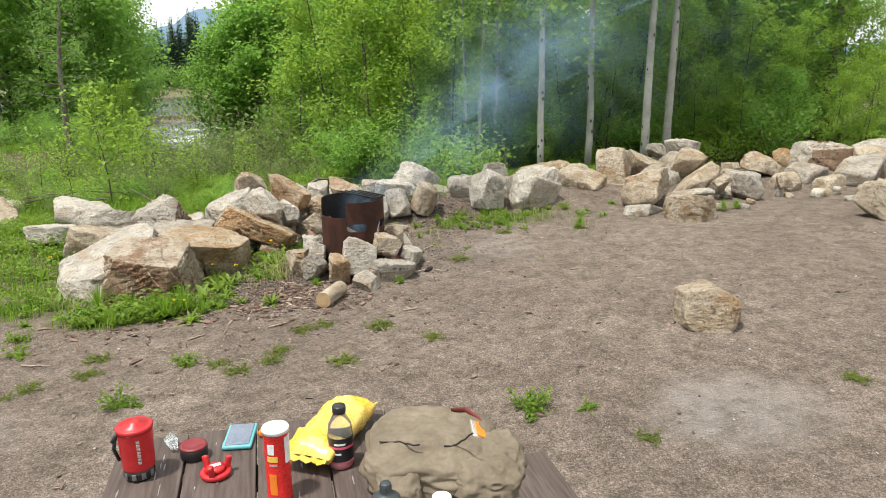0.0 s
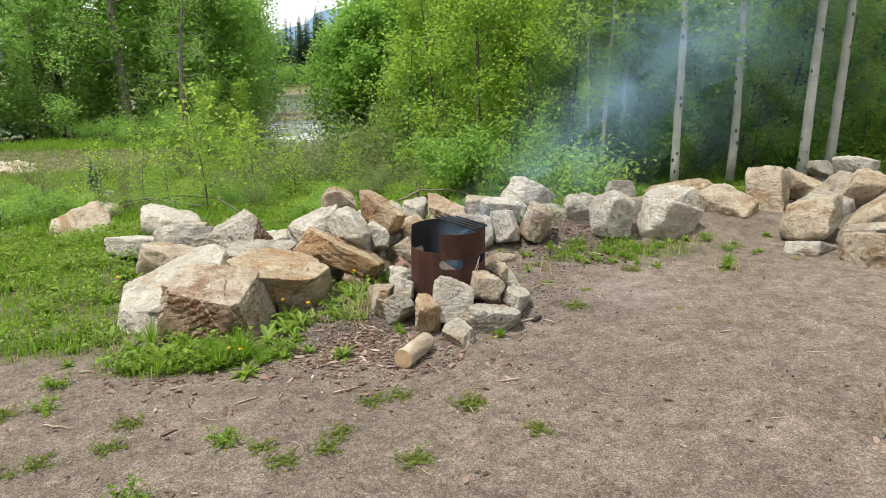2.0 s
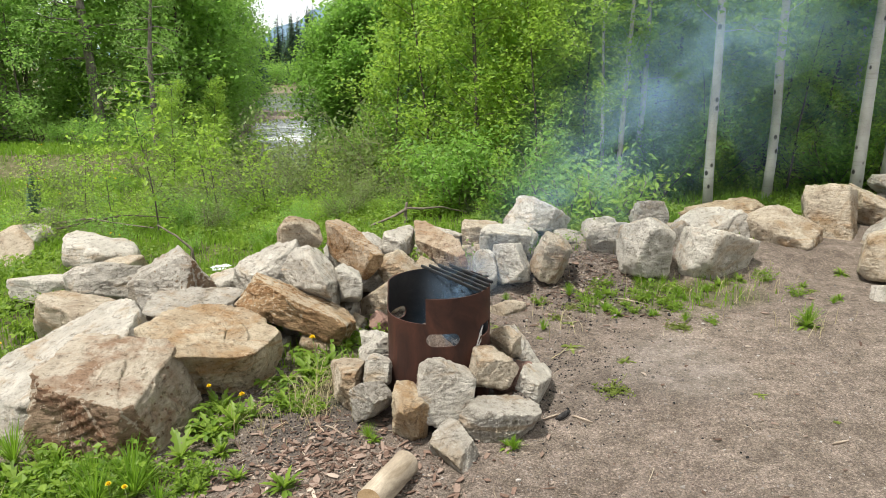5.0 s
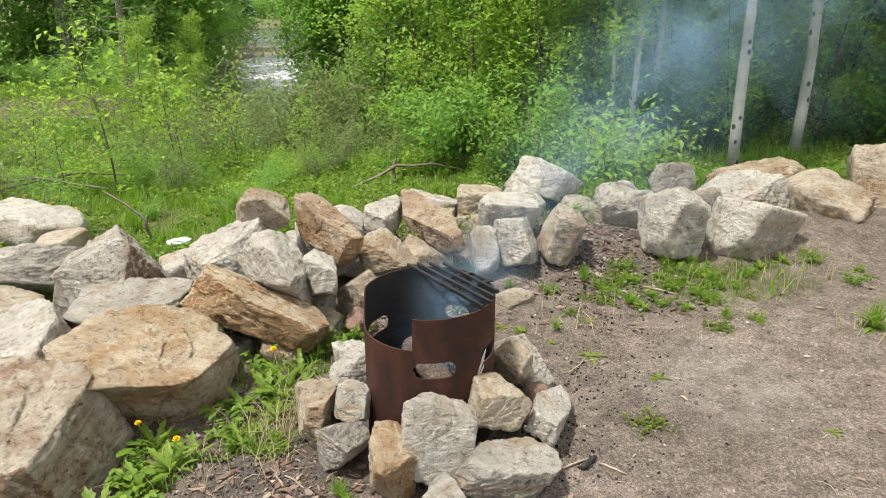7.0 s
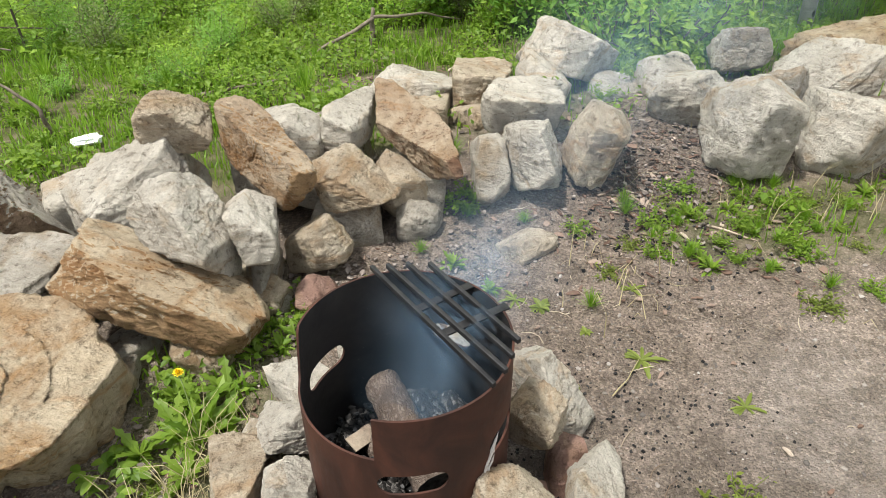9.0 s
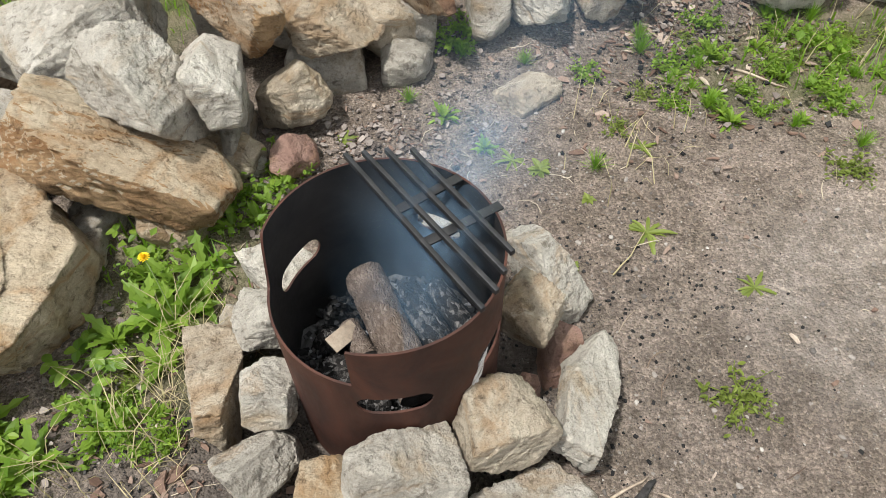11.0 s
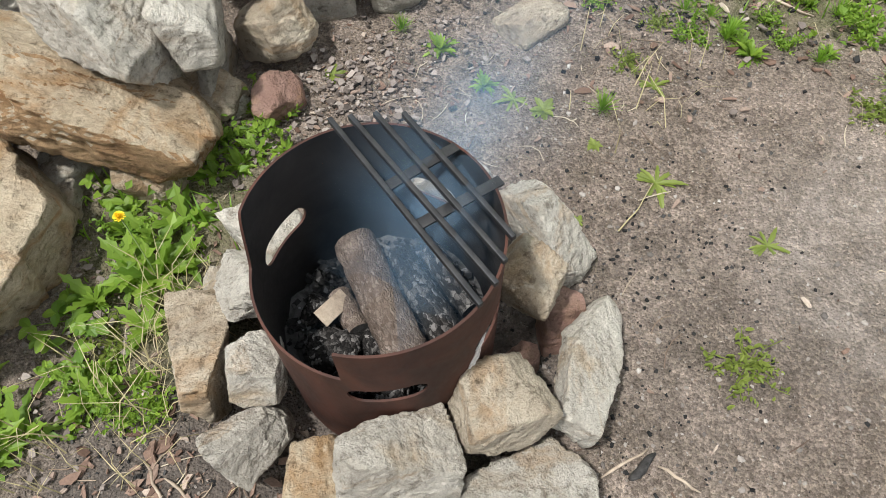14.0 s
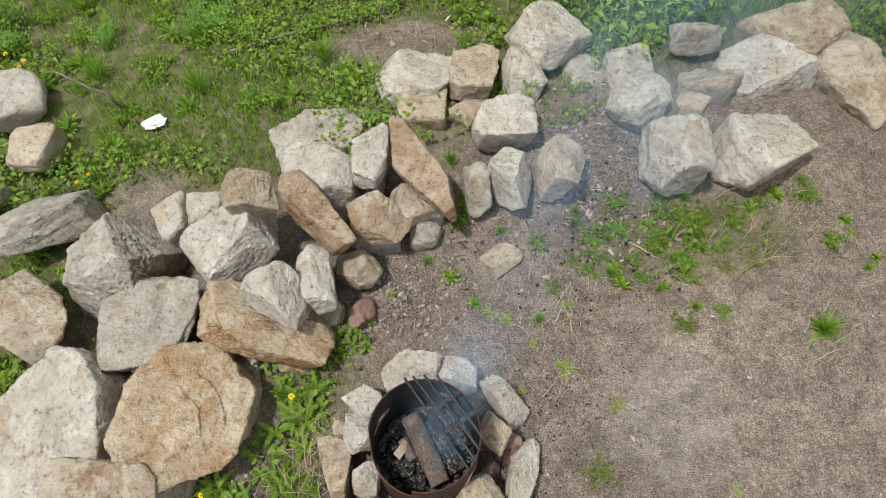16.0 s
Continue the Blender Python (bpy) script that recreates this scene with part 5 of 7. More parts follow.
# ---------------------------------------------------------------- plants
def leaf_cloud(geo, centres, size, rng, droop=0.35, slim=0.55, oval=False):
    """Many small pointed leaves, each folded along its rib; oval ones have fuller sides."""
    n = len(centres)
    d = rng.normal(0, 1, (n, 3))
    d[:, 2] = d[:, 2] * 0.6 - droop
    d /= np.linalg.norm(d, axis=1)[:, None]
    s = np.cross(d, rng.normal(0, 0.5, (n, 3)) + (0, 0, 1.2))
    s /= np.linalg.norm(s, axis=1)[:, None] + 1e-9
    up = np.cross(s, d)
    ln = (size * rng.uniform(0.6, 1.3, n))[:, None]
    a = centres - d * ln * 0.5
    tip = centres + d * ln * 0.5
    w = ln * slim * 0.5
    left = centres - d * ln * 0.08 + s * w + up * w * 0.35
    right = centres - d * ln * 0.08 - s * w + up * w * 0.35
    if oval:
        fold = up * w * 0.35
        sides = [centres + d * ln * q + s * w * g * k + fold * k for g in (-1, 1) for q, k in ((-0.26, 0.86), (0.10, 1.0), (0.34, 0.62))]
        bow = -up * ln * 0.10
        v = np.stack([a + bow, sides[0], sides[1], sides[2], tip + bow, sides[5], sides[4], sides[3]], 1).reshape(-1, 3)
        f = np.arange(n * 8).reshape(n, 8)
        geo.add(v, np.concatenate([f[:, [0, 1, 2]], f[:, [0, 2, 3]], f[:, [0, 3, 4]], f[:, [0, 4, 5]], f[:, [0, 5, 6]], f[:, [0, 6, 7]]]))
        return
    v = np.stack([a, right, tip, left], 1).reshape(-1, 3)
    f = np.arange(n * 4).reshape(n, 4)
    geo.add(v, np.concatenate([f[:, [0, 1, 2]], f[:, [0, 2, 3]]]))


def bent(start, direction, length, rng, n=7, wander=0.12, lift=0.0):
    p, d = np.array(start, float), np.array(direction, float)
    d /= np.linalg.norm(d)
    out = [p.copy()]
    for _ in range(n - 1):
        d = d + rng.normal(0, wander, 3) + (0, 0, lift)
        d /= np.linalg.norm(d)
        p = p + d * length / (n - 1)
        out.append(p.copy())
    return np.array(out)


def broadleaf(name, height, spread, trunk_r, leaves, leaf, seed, bark, leaf_mat, label, base=0.12, lean=0.03, limbs=16, upright=0.6, slim=0.55, category="tree", limb_r=0.3, wander=0.035):
    """A tree or sapling: bent trunk, limbs with twigs, and a loose crown of small leaves."""
    rng = np.random.default_rng(seed)
    ob = thing(name, pose(0, 0, 0), label, category)
    wood, crown = Geo(), Geo()
    trunk = bent((0, 0, -0.1), (rng.normal(0, lean), rng.normal(0, lean), 1), height + 0.1, rng, 14, wander, 0.02)
    tube(wood, trunk, trunk_r * np.linspace(1, 0.12, 14), 10)
    spots, weights = [], []
    for k in range(limbs):
        u = base + (0.98 - base) * (k + rng.random()) / limbs
        i = u * 13
        st = trunk[int(i)] * (1 - i % 1) + trunk[min(13, int(i) + 1)] * (i % 1)
        az = k * 2.4 + rng.normal(0, 0.4)
        reach = spread * (0.35 + 0.65 * math.sin(math.pi * min(1, (u - base) / (1 - base) * 0.8 + 0.22))) * rng.uniform(0.7, 1.2)
        limb = bent(st, (math.cos(az), math.sin(az), upright * rng.uniform(0.4, 1.3)), reach, rng, 7, 0.13, -0.01)
        tube(wood, limb, max(0.004, trunk_r * limb_r * (1 - 0.6 * u)) * np.linspace(1, 0.15, 7), 5, False)
        for t in range(4):
            j = rng.integers(2, 7)
            tw = bent(limb[j], rng.normal(0, 1, 3) + (limb[-1] - limb[0]) / reach, reach * rng.uniform(0.2, 0.45), rng, 4, 0.2)
            tube(wood, tw, [0.004, 0.003, 0.002, 0.001], 3, False)
            spots.append(tw)
        spots.append(limb[2:])
    pts = np.concatenate(spots)
    c = pts[rng.integers(0, len(pts), leaves)] + rng.normal(0, 1, (leaves, 3)) * leaf * 1.6
    c[:, 2] = np.maximum(c[:, 2], 0.05)
    leaf_cloud(crown, c, leaf, rng, slim=slim)
    part("trunk", wood, bark, ob)
    part("crown", crown, leaf_mat, ob, smoothed=False)
    return ob


def shrub(name, height, spread, leaves, leaf, seed, leaf_mat, label, stems=11, slim=0.5):
    rng = np.random.default_rng(seed)
    ob = thing(name, pose(0, 0, 0), label, "shrub")
    wood, crown = Geo(), Geo()
    spots = []
    for k in range(stems):
        az = rng.uniform(0, 6.283)
        st = (0.12 * spread * rng.normal(), 0.12 * spread * rng.normal(), -0.05)
        stem = bent(st, (math.cos(az) * spread / height, math.sin(az) * spread / height, 1.0), height * rng.uniform(0.6, 1.05), rng, 8, 0.10)
        tube(wood, stem, 0.012 * np.linspace(1, 0.2, 8), 5, False)
        for t in range(5):
            j = rng.integers(2, 8)
            tw = bent(stem[j], rng.normal(0, 1, 3) + (0, 0, 0.6), height * rng.uniform(0.12, 0.3), rng, 4, 0.2)
            tube(wood, tw, [0.004, 0.003, 0.002, 0.001], 3, False)
            spots.append(tw)
        spots.append(stem[2:])
    pts = np.concatenate(spots)
    c = pts[rng.integers(0, len(pts), leaves)] + rng.normal(0, 1, (leaves, 3)) * leaf * 1.5
    leaf_cloud(crown, c, leaf, rng, slim=slim)
    part("woody_base", wood, TWIG, ob)
    part("foliage", crown, leaf_mat, ob, smoothed=False)
    return ob


def conifer(name, height, spread, seed, label, whorls=24, per=13, detail=4, base=0.05):
    """A spruce: drooping whorls of needled sprays."""
    rng = np.random.default_rng(seed)
    ob = thing(name, pose(0, 0, 0), label, "tree")
    wood, crown = Geo(), Geo()
    trunk = bent((0, 0, -0.2), (0, 0, 1), height + 0.2, rng, 10, 0.01)
    tube(wood, trunk, height * 0.016 * np.linspace(1, 0.08, 10), 8)
    vs, fs, n = [], [], 0
    for k in range(whorls):
        u = base + (0.985 - base) * k / (whorls - 1)
        reach = spread * 1.15 * (1 - u) ** 0.8 * rng.uniform(0.8, 1.15) + 0.03 * spread
        for j in range(per):
            az = rng.uniform(0, 6.283)
            out = np.array([math.cos(az), math.sin(az), 0])
            side = np.array([-out[1], out[0], 0])
            ln = reach * rng.uniform(0.6, 1.15)
            st = np.array([0, 0, u * height + rng.normal(0, 0.01) * height])
            sag = -0.28 * ln * rng.uniform(0.4, 1.3)
            for q in range(detail):
                a = (q + 0.4) / detail
                mid = st + out * ln * a + np.array([0, 0, sag * a * a + 0.05 * ln * a])
                wd = ln * (0.42 * (1 - a) + 0.16) * rng.uniform(0.7, 1.3)
                for sg in (-1, 1):
                    tip = mid + side * sg * wd + out * wd * 0.6 + np.array([0, 0, -wd * rng.uniform(0.1, 0.5)])
                    w = out * ln / detail * 1.25
                    vs += [mid - w * 0.5, mid + w * 0.6, tip]
                    fs.append((n, n + 1, n + 2))
                    n += 3
    crown.add(np.array(vs), fs)
    part("trunk", wood, BARK, ob)
    part("crown", crown, NEEDLE, ob, smoothed=False)
    return ob


def put(proto, x, y, yaw=0.0, scale=1.0, lift=0.0, lean=0.0, group=""):
    """A copy of a plant, standing on the ground."""
    proto.scale = (1, 1, 1)
    ob = copy_thing(proto, pose(x, y, gz(x, y) + lift, lean, 0, yaw))
    ob.scale = (scale, scale, scale)
    return tagged(ob, group=group)


def settle(proto, x, y, yaw=0.0, scale=1.0, group=""):
    """Set the first plant of its kind itself."""
    proto.matrix_world = pose(x, y, gz(x, y), 0, 0, yaw)
    proto.scale = (scale, scale, scale)
    tagged(proto, group=group)


forest = random.Random(91)
# aspens with white trunks; crowns high up, a few low sprays
ASPENS = [broadleaf("aspen", 8.5, 1.5, 0.074, 4600, 0.085, 301, ASPEN, LEAF_FRESH, "slender white-barked aspen behind the boulders", 0.32, 0.0, 22, 0.4, 0.8, "tree", 0.13, 0.005),
          broadleaf("aspen", 7.5, 1.4, 0.060, 4600, 0.085, 302, ASPEN, LEAF_FRESH, "thin pale aspen stem behind the boulders", 0.26, 0.0, 22, 0.4, 0.8, "tree", 0.13, 0.016)]
settle(ASPENS[0], 5.08, 3.78, 40, 1.0, "aspens")
settle(ASPENS[1], 3.22, 3.55, 10, 0.85, "aspens")
for k, x, y, sc, yaw in ((0, 5.55, 3.95, 0.98, 190), (1, 4.44, 4.65, 1.1, 120), (1, 2.52, 4.9, 0.72, 230), (1, 2.95, 5.4, 0.8, 310), (1, 2.38, 5.2, 0.55, 70), (0, 7.9, 7.2, 0.9, 20), (1, 6.9, 7.0, 0.9, 140), (1, 9.3, 7.6, 0.9, 240)):
    put(ASPENS[k], x, y, yaw, sc, group="aspens")

# cottonwood saplings and alders along the bank
SAPLINGS = [broadleaf("cottonwood_sapling", 4.2, 0.95, 0.030, 5800, 0.072, 311, BARK, LEAF_FRESH, "young yellow-green cottonwood sapling on the bank", 0.08, 0.05, 22, 0.8, 0.6),
            broadleaf("alder", 4.4, 1.4, 0.040, 6500, 0.105, 312, BARK, LEAF_GREEN, "leafy green alder on the creek bank", 0.05, 0.05, 26, 0.6, 0.7),
            broadleaf("alder", 4.8, 1.5, 0.045, 6500, 0.105, 313, BARK, LEAF_DEEP, "dark green alder in the shade of the wood", 0.03, 0.05, 28, 0.5, 0.7),
            broadleaf("cottonwood", 7.0, 2.0, 0.080, 8000, 0.17, 314, BARK, LEAF_GREEN, "tall green cottonwood beside the creek", 0.06, 0.03, 30, 0.6, 0.7)]
settle(SAPLINGS[0], 0.62, 5.6, 0, 1.05, "saplings")
settle(SAPLINGS[1], -0.2, 9.2, 0, 1.1, "alders")
settle(SAPLINGS[2], 4.2, 7.2, 0, 1.0, "alders")
settle(SAPLINGS[3], -2.6, 23.5, 0, 1.0, "cottonwoods")
for x, y, sc in ((1.5, 5.2, 0.8), (0.1, 7.2, 1.1), (1.9, 6.6, 1.1), (3.4, 6.4, 1.0), (-4.9, 8.8, 0.6), (-5.9, 14.6, 0.62), (-5.3, 13.0, 0.5), (6.3, 5.2, 0.7), (8.6, 5.4, 0.55), (3.9, 5.2, 0.55), (10.4, 5.2, 0.5), (0.9, 6.5, 0.95), (2.3, 6.0, 0.8), (3.6, 6.9, 1.05), (4.6, 6.2, 0.9), (5.4, 6.6, 1.0), (6.2, 6.8, 1.05), (7.2, 5.0, 0.42), (8.0, 6.8, 0.9), (9.4, 5.9, 0.62), (5.0, 5.2, 0.6), (11.5, 6.0, 0.65), (-0.6, 8.4, 0.9)):
    put(SAPLINGS[0], x, y, forest.uniform(0, 360), sc, group="saplings")
for x, y, sc, k in ((6.6, 4.9, 0.40, 0), (7.4, 4.6, 0.36, 0), (8.3, 4.7, 0.36, 1), (9.0, 4.3, 0.40, 0), (9.9, 4.5, 0.42, 0), (10.8, 4.2, 0.45, 0), (8.2, 5.9, 0.68, 0), (11.8, 4.7, 0.5, 0), (12.8, 4.4, 0.5, 1), (7.0, 6.1, 0.75, 0), (10.6, 6.2, 0.75, 0), (9.6, 7.2, 1.05, 0), (11.8, 7.4, 1.15, 0), (7.8, 7.6, 1.1, 0), (13.0, 6.4, 0.9, 0)):
    put(SAPLINGS[k], x, y, forest.uniform(0, 360), sc, group="saplings" if k == 0 else "alders")
for k in range(27):
    x = forest.uniform(0.3, 15)
    y = forest.uniform(8.2, 15) - 0.12 * x
    put(SAPLINGS[1 + k % 2], x, y, forest.uniform(0, 360), forest.uniform(0.75, 1.35), group="alders")
for x, y, sc in ((-3.5, 24.2, 0.9), (-1.6, 24.0, 1.05), (-2.6, 26.5, 1.2), (-0.6, 27.5, 1.1), (0.6, 26.0, 1.0), (-1.6, 30, 1.3), (2.8, 27.5, 1.2), (-3.4, 33, 1.1), (-3.2, 40, 1.2), (1.2, 33, 1.4), (6, 29, 1.3), (10, 27, 1.3), (15, 25, 1.3), (20, 24, 1.4)):
    put(SAPLINGS[3], x, y, forest.uniform(0, 360), sc, group="cottonwoods")
for x, y, sc, k in ((-10.2, 29.5, 1.25, 1), (-10.6, 32.5, 1.35, 1), (-11.0, 36, 1.5, 2), (-9.9, 26.8, 1.0, 1), (-4.4, 26.0, 0.8, 3), (-12.6, 42, 1.6, 1)):
    put(SAPLINGS[k], x, y, forest.uniform(0, 360), sc, group="alders")
# the wood beyond the turf
for x, y, sc, k in ((-8.6, 20.6, 1.1, 3), (-9.9, 21.0, 1.2, 3), (-8.2, 22.6, 0.95, 3), (-10.3, 25.0, 1.1, 1), (-12.0, 23.5, 1.3, 3), (-13.2, 20.0, 1.2, 2), (-14.6, 22.0, 1.4, 3), (-16.2, 19.0, 1.3, 2), (-12.2, 17.6, 1.0, 2), (-14.2, 16.5, 1.1, 2), (-11.3, 28, 1.3, 3), (-12.5, 34, 1.4, 3), (-13.5, 40, 1.5, 3), (-15.5, 48, 1.5, 3), (-17.5, 56, 1.5, 3), (-17, 26, 1.5, 2), (-18.5, 22, 1.4, 3), (-17.2, 14.6, 1.2, 2), (-19.5, 16.5, 1.3, 3), (-15.8, 12.2, 1.0, 1), (-21, 13, 1.3, 2)):
    put(SAPLINGS[k], x, y, forest.uniform(0, 360), sc, group="alders")
young = broadleaf("cottonwood_sapling", 1.7, 0.50, 0.013, 420, 0.085, 315, BARK, LEAF_FRESH, "knee-high young cottonwood with large bright leaves", 0.12, 0.05, 12, 0.9, 0.62)
settle(young, -3.4, 4.2, 0, 1.0, "young cottonwoods")
for x, y, sc in ((-3.9, 4.1, 0.6), (-2.8, 4.7, 0.7), (-2.3, 5.2, 0.6), (-4.6, 4.9, 0.7), (-3.1, 5.3, 0.8), (-5.6, 5.6, 0.6), (0.9, 4.0, 0.5), (1.5, 4.3, 0.6), (-1.5, 5.6, 0.5)):
    put(young, x, y, forest.uniform(0, 360), sc, group="young cottonwoods")
pine = broadleaf("lodgepole_pine", 10.0, 1.9, 0.19, 6000, 0.15, 321, PINE_BARK, LEAF_DEEP, "tall grey-barked pine at the edge of the turf", 0.14, 0.012, 30, 0.15, 0.3)
settle(pine, -10.75, 19.2, 0, 1.0, "pines")
for x, y, sc in ((-13.4, 18.4, 0.9), (-16.0, 17.4, 1.0), (-7.0, 13.9, 0.02 + 0.5), (11.5, 7.5, 0.9), (8.2, 7.8, 0.8), (6.6, 8.6, 0.8)):
    put(pine, x, y, forest.uniform(0, 360), sc, group="pines")

SPRUCES = [conifer("spruce", 11.0, 1.7, 331, "dark spruce in the far wood"), conifer("spruce", 9.0, 1.35, 332, "slim dark spruce in the far wood", 22, 12, 4)]
settle(SPRUCES[0], -24.5, 116, 0, 1.1, "spruces")
settle(SPRUCES[1], -21.5, 114, 0, 1.1, "spruces")
for k in range(72):
    x = forest.uniform(-33, -14)
    put(SPRUCES[k % 2], x, 107 + forest.uniform(0, 12), forest.uniform(0, 360), forest.uniform(0.7, 1.05), group="spruces")
for k in range(56):
    x = forest.uniform(-48, 22)
    put(SPRUCES[k % 2], x, 108 + forest.uniform(0, 26) + 0.12 * (x + 20), forest.uniform(0, 360), forest.uniform(0.75, 1.25), group="spruces")
for x, y, sc in ((-19.6, 62, 1.15), (-20.8, 68, 1.3), (-18.4, 70, 0.9), (-22.4, 76, 1.2), (-21, 84, 1.0), (-17.4, 52, 1.0), (-18.5, 44, 1.1), (-20, 36, 1.1), (-16.2, 30, 0.8), (-1.0, 42, 1.1), (1.0, 47, 1.2), (-3.2, 56, 1.2), (-6.2, 66, 1.1), (0.4, 31, 0.9), (4, 40, 1.1), (-19.5, 28, 0.9), (-23, 24, 1.0), (-14.9, 14.6, 0.5), (-24, 18, 0.9), (5.2, 14, 0.55), (7.8, 13, 0.6), (10.5, 12, 0.6), (13.5, 11, 0.7), (2.0, 15.5, 0.6), (-0.5, 14.6, 0.5), (16, 9, 0.8), (18, 5, 0.9), (20, 1, 0.9), (19, -3, 0.9)):
    put(SPRUCES[0 if sc > 0.95 else 1], x, y, forest.uniform(0, 360), sc, group="spruces")

for x, y, sc in ((-5.15, 4.6, 0.085), (-6.0, 6.2, 0.10)):
    put(SPRUCES[1], x, y, 30, sc, group="spruces")

SHRUBS = [shrub("willow_shrub", 1.7, 0.9, 1300, 0.080, 341, LEAF_GREY, "thin grey-green willow on the bank"),
          shrub("shrub", 1.0, 0.65, 1100, 0.085, 342, LEAF_GREEN, "low green shrub behind the boulders"),
          shrub("shrub", 0.75, 0.6, 900, 0.088, 343, LEAF_FRESH, "low bright-leaved shrub behind the boulders"),
          shrub("willow_shrub", 1.5, 1.0, 2800, 0.085, 344, LEAF_GREEN, "dense green bush on the bank")]
settle(SHRUBS[0], -1.6, 8.6, 0, 1.0, "bank shrubs")
settle(SHRUBS[1], 1.5, 3.2, 0, 1.0, "low shrubs")
settle(SHRUBS[2], 1.9, 2.9, 0, 0.8, "low shrubs")
settle(SHRUBS[3], 2.6, 5.9, 0, 1.0, "bank shrubs")
for x, y, sc in ((-2.6, 9.0, 0.9), (-0.8, 7.9, 0.95), (-1.9, 10.3, 1.1), (-3.3, 11.2, 0.9), (-1.1, 11.4, 1.2), (-3.9, 8.2, 0.7), (-0.3, 10.6, 1.1), (-2.8, 12.8, 1.1), (-4.8, 12.4, 0.9), (-5.9, 10.6, 0.8), (-1.2, 6.7, 0.6), (-0.9, 13.2, 1.2)):
    put(SHRUBS[0], x, y, forest.uniform(0, 360), sc, group="bank shrubs")
for k in range(46):
    x = forest.uniform(-0.2, 11)
    y = 3.2 + forest.random() * 4.0 + 0.12 * abs(x - 3) - 0.25 * max(0, x - 6)
    put(SHRUBS[(1, 2, 3, 1)[k % 4]], x, y, forest.uniform(0, 360), forest.uniform(0.6, 1.05), group="low shrubs")
for x, y, sc, k in ((-2.4, 8.2, 1.25, 0), (-1.5, 8.0, 1.3, 0), (-0.7, 7.5, 1.2, 0), (-3.2, 9.0, 1.2, 0), (-1.0, 8.8, 1.0, 3), (-2.9, 7.4, 0.8, 0), (-1.9, 7.2, 0.9, 0), (-4.1, 9.6, 1.0, 0), (-0.2, 8.3, 1.1, 3)):
    put(SHRUBS[k], x, y, forest.uniform(0, 360), sc, group="bank shrubs")
for k in range(84):
    x = forest.uniform(-8.5, 0.8)
    y = 3.7 + 8.0 * forest.random() ** 1.3
    y += 1.0 * (-1.4 < x < 0.7 and y < 4.4)
    put(SHRUBS[(1, 2, 0, 1, 3, 2)[k % 6]], x, y, forest.uniform(0, 360), forest.uniform(0.22, 0.5) * (1.25 if x < -5 or x > -0.5 else 0.9) * (0.7 if k % 6 == 4 else 1.0), group="low shrubs")
for k in range(56):
    x, y = forest.uniform(-5.5, 2.4), forest.uniform(2.9, 6.2)
    y += 1.5 * (-1.4 < x < 0.7 and y < 4.4)
    put(SHRUBS[(2, 1, 0, 1)[k % 4]], x, y, forest.uniform(0, 360), forest.uniform(0.2, 0.4), group="low shrubs")
for k in range(70):
    x, y = forest.uniform(-7.5, 1.2), 3.1 + 4.6 * forest.random()
    y += 1.5 * (-1.4 < x < 0.7 and y < 4.4)
    put(SHRUBS[(2, 1, 2, 0, 2)[k % 5]], x, y, forest.uniform(0, 360), forest.uniform(0.28, 0.62), group="low shrubs")
for k in range(16):
    x, y = forest.uniform(-16, -6.5), forest.uniform(12.5, 18.5)
    put(SHRUBS[3 if k % 2 else 1], x, y, forest.uniform(0, 360), forest.uniform(0.5, 1.0), group="low shrubs")
for k in range(10):
    put(SHRUBS[3], forest.uniform(-9.6, -7.4), forest.uniform(17.5, 24), forest.uniform(0, 360), forest.uniform(0.7, 1.2), group="bank shrubs")
for k in range(26):
    put(SHRUBS[3], forest.uniform(-30, 2), forest.uniform(97, 107), forest.uniform(0, 360), forest.uniform(1.4, 2.6), group="far shrubs")

# ---------------------------------------------------------------- grass and weeds
def blades(geo, x, y, h, w, rng, bend=0.45):
    """Tapered bent grass blades, one at each place."""
    n = len(x)
    az = rng.uniform(0, 6.283, n)
    d = np.stack([np.cos(az), np.sin(az), np.zeros(n)], -1)
    s = np.stack([-d[:, 1], d[:, 0], d[:, 2]], -1)
    root = np.stack([x, y, ground_z(x, y) - 0.01], -1)
    hh, ww, bb = h[:, None], (w * rng.uniform(0.6, 1.3, n))[:, None], (bend * rng.uniform(0.2, 1.5, n))[:, None]
    up = np.array([0, 0, 1.0])
    mid = root + up * hh * 0.6 + d * hh * bb * 0.3
    tip = root + up * hh * (1 - 0.25 * bb) + d * hh * bb
    v = np.stack([root - s * ww, root + s * ww, mid + s * ww * 0.7, mid - s * ww * 0.7, tip], 1).reshape(-1, 3)
    i = np.arange(n)[:, None] * 5
    geo.add(v, (i + np.array([0, 1, 2])).tolist() + (i + np.array([0, 2, 3])).tolist() + (i + np.array([3, 2, 4])).tolist())


gr = np.random.default_rng(401)
turf = Geo()
tx, ty = gr.uniform(-9, 5.5, 250000), gr.uniform(-2.6, 7.5, 250000)
dens = turf_mask(tx, ty) * (0.35 + 0.65 * smooth(-0.25, 0.3, vnoise(np.stack([tx, ty, tx * 0], -1) * 1.4, 402)))
dens *= np.where((tx > -2.2) & (ty < 1.4), 0.36, 0.9) * np.where(ty > 2.5, 0.55, 1.0)
keep = gr.random(250000) < dens
tx, ty = tx[keep], ty[keep]
blades(turf, tx, ty, gr.uniform(0.035, 0.14, len(tx)) * np.where(ty > 2.5, 1.5, 1.0), 0.005, gr)
tagged(new("grass", turf.mesh("grass", GRASS, False)), "thick fresh green turf beside the boulders", "grass", "", "stuff")
cover = Geo()
